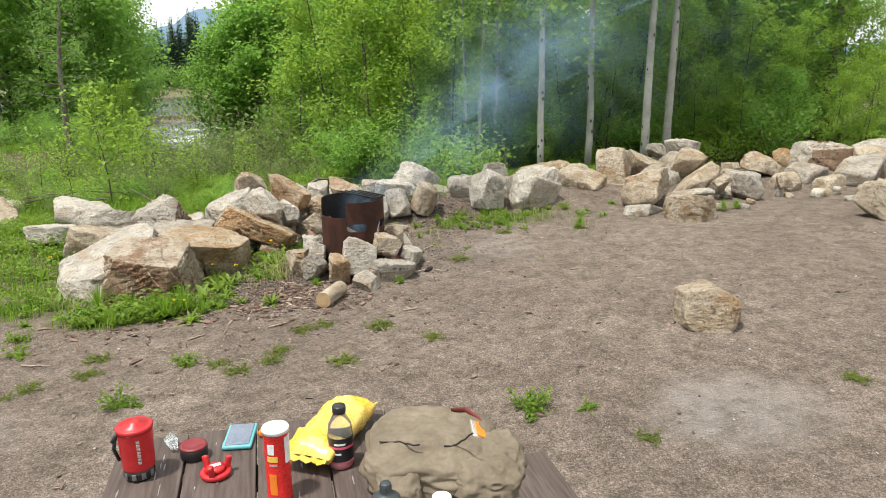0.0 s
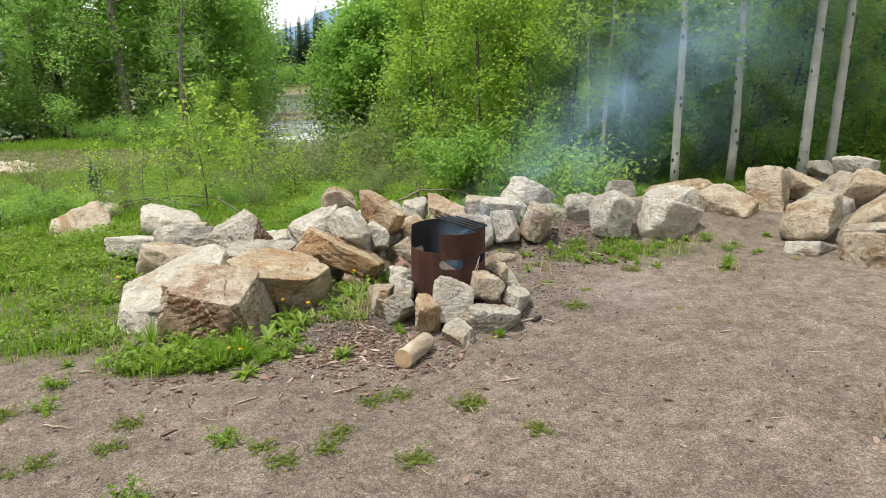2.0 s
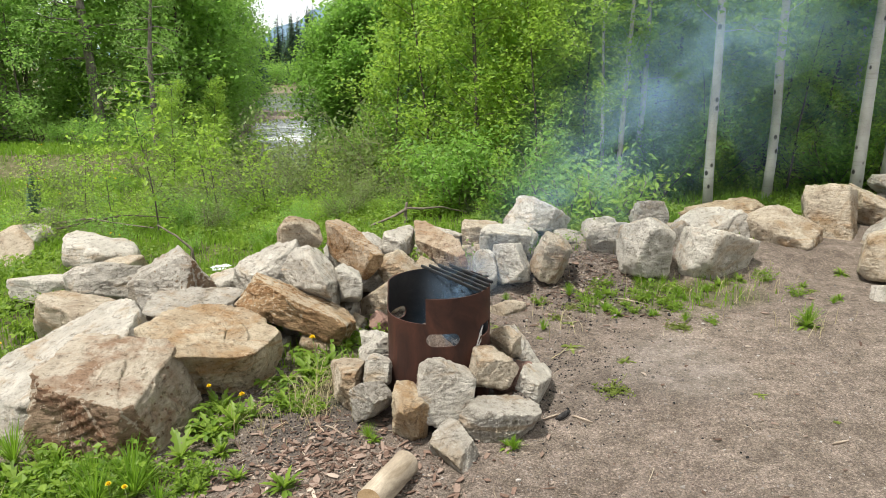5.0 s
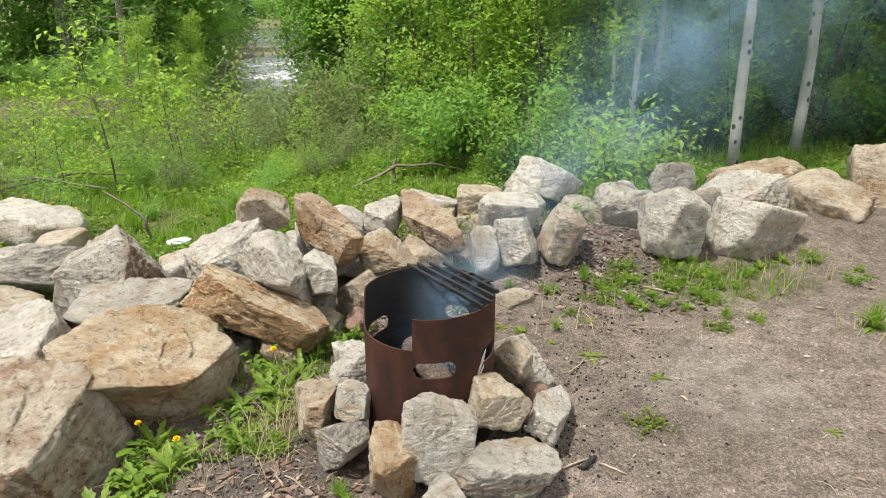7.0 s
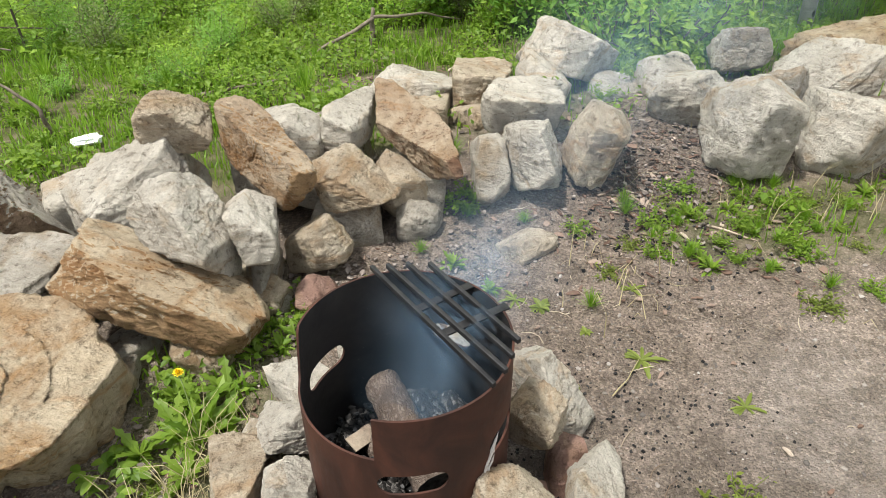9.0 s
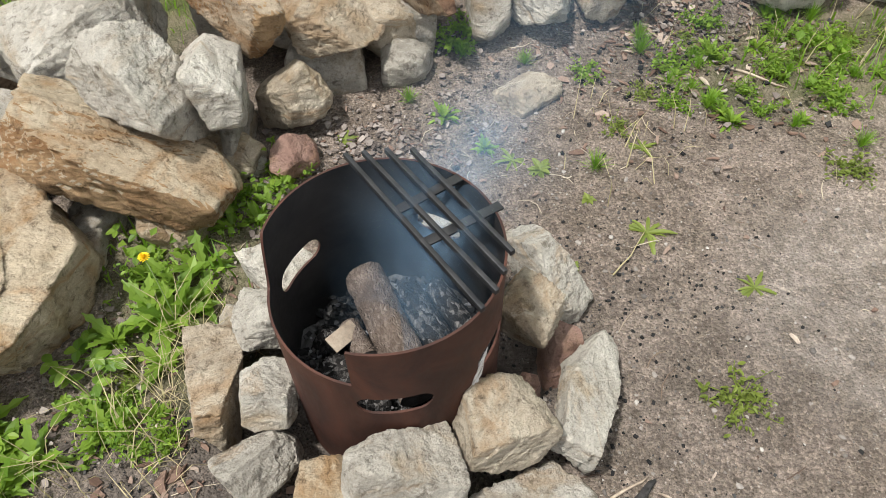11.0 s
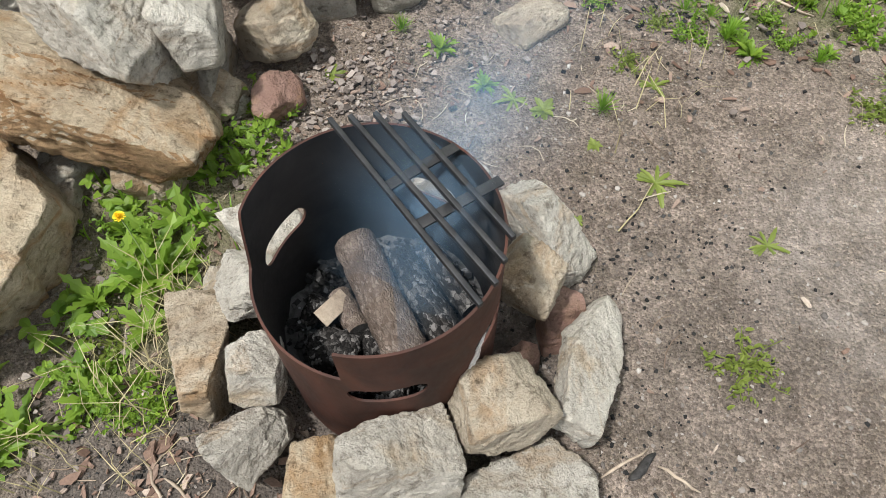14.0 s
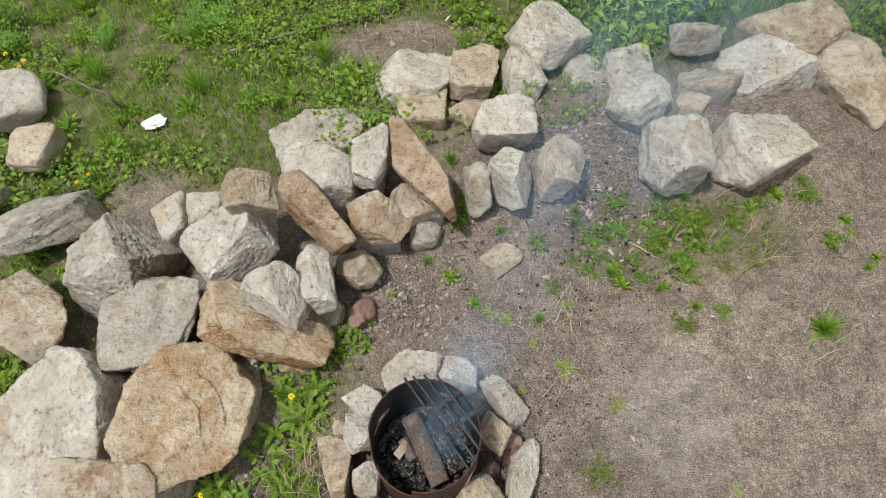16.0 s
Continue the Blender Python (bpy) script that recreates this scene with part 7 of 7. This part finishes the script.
table = thing("picnic_table", TABLE, "weathered brown wooden picnic table with paint-flecked planks", "table")
for k in range(5):
    pl = part("plank", box((0.203, 1.58, 0.042), 0.004), PLANK, table)
    pl.location = (-0.42 + 0.21 * k, 0, TZ - 0.022)
for sx in (-1, 1):
    seat = part("bench_plank", box((0.24, 1.58, 0.042), 0.004), PLANK, table)
    seat.location = (0.80 * sx, 0, 0.40)
    for sy in (-1, 1):
        leg = part("leg", box((0.09, 0.045, 0.76), 0.004), PLANK, table)
        leg.matrix_local = pose(0.46 * sx, 0.55 * sy, 0.315, 0, -27 * sx, 0)
for sy in (-1, 1):
    part("brace", box((1.74, 0.045, 0.09), 0.004), PLANK, table).location = (0, 0.50 * sy, 0.345)
    part("batten", box((0.96, 0.045, 0.07), 0.004), PLANK, table).location = (0, 0.60 * sy, TZ - 0.08)
FLECK = plain("flaked_paint", (0.30, 0.265, 0.25), 0.8, 0, 0.3, 0.3)
fl = np.random.default_rng(441)
for k in range(70):
    f = Geo()
    sx0, sy0 = fl.uniform(0.0015, 0.005), fl.uniform(0.006, 0.035)
    a = np.linspace(0, 2 * np.pi, 9, endpoint=False)
    rad = fl.uniform(0.5, 1.1, 9)
    top = np.stack([sx0 * rad * np.cos(a), sy0 * rad * np.sin(a), np.full(9, 0.0008)], -1)
    f.add(np.concatenate([top * (1, 1, 0), top]), [tuple(range(9, 18))] + [(i, (i + 1) % 9, 9 + (i + 1) % 9, 9 + i) for i in range(9)])
    pk = part("paint_fleck", f, FLECK, table)
    pk.location = (-0.42 + 0.21 * fl.integers(0, 5) + fl.uniform(-0.07, 0.07), fl.uniform(0.05, 0.76), TZ - 0.001)

# stove cup
stove = thing("camping_stove", on_table(-0.813, -5.166, 10, 0.0, 0.86), "red camping stove cup with a black burner base", "camping stove")
g = Geo()
lathe(g, [(0.040, 0.0), (0.046, 0.004), (0.048, 0.022), (0.050, 0.040)], 36)
part("burner_base", g, BLACK, stove)
for k in range(10):
    fin = part("base_slot", box((0.014, 0.004, 0.022), 0.001), plain("slot_grey", (0.12, 0.12, 0.12), 0.4), stove)
    fin.matrix_local = pose(0.049 * math.cos(k * 0.628), 0.049 * math.sin(k * 0.628), 0.021, 0, 0, math.degrees(k * 0.628) + 90)
g = Geo()
lathe(g, [(0.051, 0.040), (0.052, 0.046), (0.055, 0.172), (0.056, 0.176)], 40)
part("cosy_sleeve", g, RED, stove, "red insulated sleeve")
g = Geo()
lathe(g, [(0.058, 0.174), (0.059, 0.188), (0.054, 0.192), (0.044, 0.190), (0.042, 0.195), (0.020, 0.196), (0.018, 0.202), (0.006, 0.203)], 40)
part("lid", g, RED, stove, "red moulded lid")
g = Geo()
tube(g, bent((-0.054, -0.01, 0.17), (-0.5, -0.1, -0.8), 0.03, np.random.default_rng(1), 4, 0.01), 0.007, 6)
tube(g, [(-0.058, -0.01, 0.165), (-0.068, -0.012, 0.12), (-0.056, -0.01, 0.075)], 0.006, 6)
part("handle_strap", g, BLACK, stove)
for k in range(7):
    bar = part("label_bar", box((0.003, 0.011, 0.009), 0.0005), FOIL, stove, "pale lettering bar")
    bar.matrix_local = pose(0.0545 * math.cos(radians(-80)), 0.0545 * math.sin(radians(-80)), 0.075 + 0.0125 * k, 0, 0, -80)

# shallow black pot with a red lid
pot = thing("fuel_pot", on_table(-0.683, -5.096, 0, 0.0, 0.76), "shallow black pot with a dark red lid", "pot")
g = Geo()
lathe(g, [(0.046, 0.0), (0.052, 0.004), (0.054, 0.045), (0.052, 0.048)], 36)
part("pot_body", g, BLACK, pot)
g = Geo()
lathe(g, [(0.053, 0.047), (0.052, 0.054), (0.040, 0.056), (0.037, 0.053), (0.004, 0.053)], 36)
part("lid", g, DARK_RED, pot, "dark red lid")

# folding red stand
stand = thing("pot_stand", on_table(-0.61, -5.204, 20), "small red plastic stabiliser stand", "stand")
g = Geo()
lathe(g, [(0.028, 0.0), (0.047, 0.003), (0.050, 0.014), (0.044, 0.020), (0.026, 0.016), (0.024, 0.004)], 30)
part("stand_base", g, RED, stand)
for k in range(3):
    arm = part("stand_arm", box((0.020, 0.016, 0.046), 0.005), RED, stand)
    arm.matrix_local = pose(0.040 * math.cos(k * 2.09), 0.040 * math.sin(k * 2.09), 0.034, 0, 14, math.degrees(k * 2.09))
g = Geo()
lathe(g, [(0.03, 0.018), (0.03, 0.030), (0.012, 0.034), (0.004, 0.034)], 24)
part("stand_cap", g, RED, stand)
part("cap_sticker", box((0.034, 0.016, 0.002), 0.0006), WHITE, stand, "white sticker").location = (0, 0, 0.0355)

# slim grey pad with a teal edge
pad = thing("solar_pad", on_table(-0.563, -5.020, -4, 0.001, 1.15), "small flat grey panel with a teal rubber edge", "panel")
part("rubber_edge", box((0.078, 0.125, 0.012), 0.005), TEAL, pad).location = (0, 0, 0.006)
part("panel_face", box((0.064, 0.110, 0.004), 0.001), SCREEN, pad).location = (0, 0, 0.0125)

# snack can
can = thing("snack_can", on_table(-0.433, -5.34, 20), "tall red snack can with a white plastic lid", "can")
g = Geo()
lathe(g, [(0.036, 0.0), (0.0385, 0.002), (0.0375, 0.006), (0.0375, 0.228), (0.0385, 0.232)], 40)
part("can_body", g, CAN_RED, can)
g = Geo()
lathe(g, [(0.0405, 0.226), (0.0408, 0.236), (0.039, 0.239), (0.036, 0.237), (0.004, 0.2365)], 40)
part("lid", g, WHITE, can, "white plastic lid")


def wrap(parent, name, mat, r, a0, a1, z0, z1, label=""):
    """A curved patch stuck on a cylinder."""
    g = Geo()
    n = 12
    v = []
    for rr in (r + 0.0002, r + 0.0010):
        for i in range(n):
            a = radians(a0 + (a1 - a0) * i / (n - 1))
            v += [(rr * math.cos(a), rr * math.sin(a), z0), (rr * math.cos(a), rr * math.sin(a), z1)]
    f = [(2 * n + 2 * i, 2 * n + 2 * i + 2, 2 * n + 2 * i + 3, 2 * n + 2 * i + 1) for i in range(n - 1)]
    f += [(2 * i + 1, 2 * n + 2 * i + 1, 2 * n + 2 * i + 3, 2 * i + 3) for i in range(n - 1)]
    f += [(2 * i, 2 * i + 2, 2 * n + 2 * i + 2, 2 * n + 2 * i) for i in range(n - 1)]
    g.add(v, f)
    return part(name, g, mat, parent, label, smoothed=False)


wrap(can, "side_label", WHITE, 0.0375, -70, -25, 0.13, 0.215, "white printed side label")
wrap(can, "emblem", WHITE, 0.0375, -150, -118, 0.165, 0.198, "white oval emblem")
wrap(can, "emblem_band", YELLOW, 0.0375, -155, -105, 0.140, 0.158, "yellow lettering band")
wrap(can, "text_bar", FOIL, 0.0375, -145, -108, 0.126, 0.133, "pale text bar")
wrap(can, "picture_patch", ORANGE, 0.0375, -150, -115, 0.03, 0.10, "orange picture patch")

# yellow bag of snacks, a pillow of film with crimped ends
bag = thing("snack_bag", on_table(-0.29, -5.096, 62, 0.0, 1.06), "shiny yellow snack bag lying on the table", "bag")
g = Geo()
nu, nv = 34, 28
u, v = np.meshgrid(np.linspace(-1, 1, nu), np.linspace(0, 2 * np.pi, nv, endpoint=False), indexing="ij")
full = np.clip(1 - np.abs(u) ** 5, 0.02, 1) ** 0.6
wid = 0.080 * (1 - 0.12 * (1 - np.abs(u)))
bx = 0.165 * u
by = wid * np.cos(v) * (0.85 + 0.15 * full)
bz0 = 0.048 + 0.047 * full * np.sin(v)
pp = np.stack([bx, by, bz0], -1)
wr = 0.013 * vnoise(pp * (34, 50, 30), 93) + 0.006 * vnoise(pp * (80, 60, 60), 94)
bz0 = bz0 + wr * full
pi = np.arange(nu * nv).reshape(nu, nv)
g.add(np.stack([bx, by, bz0], -1).reshape(-1, 3), [(pi[i, j], pi[i + 1, j], pi[i + 1, (j + 1) % nv], pi[i, (j + 1) % nv]) for i in range(nu - 1) for j in range(nv)])
part("film", g, YELLOW, bag)
for sg in (-1, 1):
    g = Geo()
    cr = np.linspace(-0.064, 0.064, 24)
    a = np.stack([np.full(24, 0.163 * sg), cr, 0.048 + 0.003 * np.sin(cr * 180)], -1)
    b = np.stack([np.full(24, 0.184 * sg) + 0.003 * (np.arange(24) % 2), cr * 1.05, 0.044 + 0.004 * np.sin(cr * 180)], -1)
    g.add(np.concatenate([a, b, a + (0, 0, 0.0015), b + (0, 0, 0.0015)]), [(i, i + 1, 25 + i, 24 + i) for i in range(23)] + [(48 + i, 72 + i, 73 + i, 49 + i) for i in range(23)])
    part("crimped_end", g, YELLOW, bag)
disc = Geo()
lathe(disc, [(0.022, 0.0), (0.022, 0.002), (0.002, 0.0022)], 24)
for bx0 in (-0.03, 0.03):
    dd = part("printed_spot", Geo().add(np.concatenate(disc.v), disc.f), WHITE, bag, "white printed spot")
    dd.matrix_local = pose(bx0, -0.030, 0.088, 28, 0, 0)

# drink bottle
bottle = thing("drink_bottle", on_table(-0.271, -5.219) @ Matrix.Diagonal((1.3, 1.3, 1.0, 1.0)), "clear drink bottle with a black cap, black label and red drink", "bottle")
g = Geo()
lathe(g, [(0.026, 0.0), (0.031, 0.004), (0.0315, 0.02), (0.0300, 0.034), (0.0315, 0.12), (0.029, 0.150), (0.018, 0.180), (0.0135, 0.188), (0.0135, 0.198)], 36)
part("bottle_body", g, CLEAR, bottle, "clear plastic body")
g = Geo()
lathe(g, [(0.024, 0.003), (0.0295, 0.006), (0.0295, 0.022), (0.002, 0.0225)], 32)
part("red_drink", g, PINK, bottle, "red drink left in the bottle")
g = Geo()
lathe(g, [(0.0165, 0.190), (0.0170, 0.193), (0.0170, 0.212), (0.0155, 0.215), (0.002, 0.215)], 32)
part("cap", g, BLACK, bottle, "black ribbed cap")
g = Geo()
lathe(g, [(0.0322, 0.032), (0.0322, 0.115)], 36, False)
part("wrap_label", g, LABEL_BLACK, bottle, "black wrap label")
wrap(bottle, "label_stripe", PINK, 0.0323, -170, -20, 0.078, 0.086, "pink curved stripe")
wrap(bottle, "text_bar", WHITE, 0.0323, -120, -70, 0.092, 0.098, "white text bar")
wrap(bottle, "text_bar", WHITE, 0.0323, -130, -90, 0.058, 0.064, "white text bar")

# orange and black strap light behind the bag
lamp = thing("headlamp", on_table(-0.322, -4.997, 30, 0.002), "orange and black headlamp lying on the table", "headlamp")
part("housing", box((0.050, 0.034, 0.036), 0.008), BLACK, lamp).location = (0, 0, 0.019)
part("front_ring", box((0.036, 0.014, 0.028), 0.006), ORANGE, lamp, "orange front").location = (0.012, 0.010, 0.040)
knife = thing("folding_saw", on_table(-0.473, -5.025, -15, 0.002), "small orange and black folding tool", "tool")
part("grip", box((0.085, 0.030, 0.022), 0.007), ORANGE, knife).location = (0, 0, 0.012)
part("blade_case", box((0.040, 0.020, 0.016), 0.004), BLACK, knife).location = (0.03, -0.012, 0.014)
clip = thing("plastic_bag", on_table(-0.756, -5.025, 20, 0.002), "clear crumpled plastic bag", "bag")
g = Geo()
lv, lf = ICO[3]
g.add(lv * (0.022, 0.05, 0.018) * (1 + 0.35 * vnoise(lv * 2.6, 96))[:, None] + (0, 0, 0.02), lf)
part("film", g, CLEAR, clip, smoothed=False)

# rucksack lying on its side
pack = thing("rucksack", on_table(-0.035, -5.305, -18), "khaki canvas rucksack lying on the table with its flap open", "rucksack")


def cloth(size, at, seed, folds=0.05, level=6):
    d, fcs = ICO[level]
    q = np.sign(d) * np.abs(d) ** 0.62
    p = q * (np.array(size) / 2)
    w = vnoise(q * (2.1, 3.0, 2.5) + seed, seed) * folds + (1 - np.abs(vnoise(q * (3.2, 5.0, 4.0) + seed, seed + 1)) * 2) * folds * 0.5 + vnoise(q * 11, seed + 2) * folds * 0.12
    p = p + d * (w * min(size))[:, None]
    p[:, 2] = np.maximum(p[:, 2], -size[2] * 0.5)
    return Geo().add(p + np.array(at), fcs)


part("main_pouch", cloth((0.40, 0.42, 0.155), (0, 0, 0.078), 451, 0.10), KHAKI, pack)
part("top_flap", cloth((0.22, 0.32, 0.12), (0.19, -0.06, 0.075), 452, 0.10), KHAKI, pack, "loose khaki flap")
part("side_pocket", cloth((0.14, 0.20, 0.10), (-0.06, -0.17, 0.07), 453, 0.10, 5), KHAKI, pack)
g = Geo()
tube(g, [(0.05, 0.17, 0.135), (0.10, 0.15, 0.15), (0.15, 0.10, 0.145), (0.19, 0.02, 0.13)], [0.008, 0.013, 0.013, 0.007], 8, True, 0.4)
part("trim_piping", g, plain("maroon_trim", (0.16, 0.03, 0.025), 0.7), pack, "maroon piping at the opening")
wrapper = part("snack_wrapper", box((0.055, 0.10, 0.014), 0.005), FOIL, pack, "white and orange wrapper in the pocket")
wrapper.matrix_local = pose(0.155, 0.03, 0.142, 0, 24, 12)
w2 = part("wrapper_stripe", box((0.030, 0.09, 0.004), 0.001), ORANGE, pack, "orange stripe")
w2.matrix_local = pose(0.160, 0.025, 0.150, 0, 24, 12)
for k in range(3):
    g = Geo()
    tube(g, bent((-0.14 + 0.1 * k, -0.10, 0.158), (1, 0.2, -0.05), 0.15, np.random.default_rng(460 + k), 8, 0.25), 0.003, 5)
    part("cord", g, BLACK, pack, "thin dark cord")

flask = thing("water_flask", on_table(-0.178, -5.545), "dark grey-green flask with a screw neck", "flask")
g = Geo()
lathe(g, [(0.040, 0.0), (0.044, 0.004), (0.045, 0.10), (0.040, 0.122), (0.022, 0.134), (0.0155, 0.138), (0.0155, 0.165), (0.0135, 0.168)], 36)
part("flask_body", g, plain("flask_grey", (0.035, 0.045, 0.048), 0.5), flask)
g = Geo()
for z in (0.142, 0.149, 0.156):
    lathe(g, [(0.0155, z), (0.0172, z + 0.0015), (0.0155, z + 0.003)], 28, False)
part("screw_thread", g, BLACK, flask)
cup = thing("small_cup", on_table(-0.042, -5.523), "small pale plastic cup", "cup")
g = Geo()
lathe(g, [(0.022, 0.0), (0.028, 0.085), (0.026, 0.085), (0.021, 0.004), (0.001, 0.004)], 28)
part("cup_body", g, WHITE, cup)

# ---------------------------------------------------------------- smoke drifting off the fire
sm, sn, sl, sb = node_material("smoke_haze")
dens = sn.new("ShaderNodeAttribute")
dens.attribute_name = "thickness"
sp = coords(sn, sl, True)
wisp = ramp(sn, sl, noise_tex(sn, sl, sp, 1.2, 6, 0.55, 0.9), [(0.30, (0.06, 0.06, 0.06)), (0.74, (1, 1, 1))])
alpha = maths(sn, sl, "MULTIPLY", maths(sn, sl, "MULTIPLY", dens.outputs["Fac"], wisp), 0.33)
sb.inputs["Base Color"].default_value = (0.42, 0.66, 0.92, 1)
sb.inputs["Roughness"].default_value = 1.0
sb.inputs["Specular IOR Level"].default_value = 0.0
haze = sn.new("ShaderNodeBsdfTranslucent")
haze.inputs["Color"].default_value = (0.42, 0.66, 0.92, 1)
both = sn.new("ShaderNodeMixShader")
sl.new(sb.outputs[0], both.inputs[1])
sl.new(haze.outputs[0], both.inputs[2])
clear = sn.new("ShaderNodeBsdfTransparent")
fade = sn.new("ShaderNodeMixShader")
sl.new(alpha, fade.inputs[0])
sl.new(clear.outputs[0], fade.inputs[1])
sl.new(both.outputs[0], fade.inputs[2])
sl.new(fade.outputs[0], sn["Material Output"].inputs["Surface"])
spine = np.array([(0.02, -0.62, 0.28), (0.10, -0.55, 0.58), (0.45, 0.0, 0.72), (1.0, 0.75, 0.85), (1.6, 1.5, 1.15), (2.3, 2.2, 1.7), (3.2, 2.8, 2.4), (5.0, 3.2, 3.2), (8.0, 3.4, 3.9)])
wide = np.array([0.26, 0.27, 0.38, 0.70, 1.1, 1.6, 2.1, 2.6, 3.2])
full = np.array([0.65, 0.75, 0.20, 0.38, 0.55, 0.56, 0.50, 0.30, 0.0])
uu, ww = np.linspace(0, 1, 90), np.linspace(-1, 1, 26)
st = np.linspace(0, 1, len(spine))
mid = np.stack([np.interp(uu, st, spine[:, k]) for k in range(3)], -1)
half_w, strength = np.interp(uu, st, wide), np.interp(uu, st, full)
smoke = thing("smoke_plume", pose(0, 0, 0), "thin bluish wood smoke drifting off the fire ring", "smoke")
for k in range(3):
    tilt = k * math.pi / 3 + uu * 1.4
    run = np.gradient(mid, axis=0)
    run /= np.linalg.norm(run, axis=1)[:, None]
    s1 = np.cross(run, (0.2, 0.1, 1.0))
    s1 /= np.linalg.norm(s1, axis=1)[:, None]
    s2 = np.cross(run, s1)
    across = np.cos(tilt)[:, None] * s1 + np.sin(tilt)[:, None] * s2
    over = np.cross(run, across)
    v = mid[:, None] + across[:, None] * (half_w[:, None] * ww)[..., None]
    wave = vnoise(v * 1.6 + 7.7 * k, 480 + k) * half_w[:, None] * 0.08
    v = v + over[:, None] * wave[..., None]
    d = strength[:, None] * np.cos(np.pi / 2 * ww[None]) ** 2
    si = np.arange(90 * 26).reshape(90, 26)
    sheet = part("smoke_wisp", Geo().add(v.reshape(-1, 3), np.stack([si[:-1, :-1], si[1:, :-1], si[1:, 1:], si[:-1, 1:]], -1).reshape(-1, 4)), sm, smoke)
    sheet.data.attributes.new("thickness", "FLOAT", "POINT").data.foreach_set("value", d.ravel())
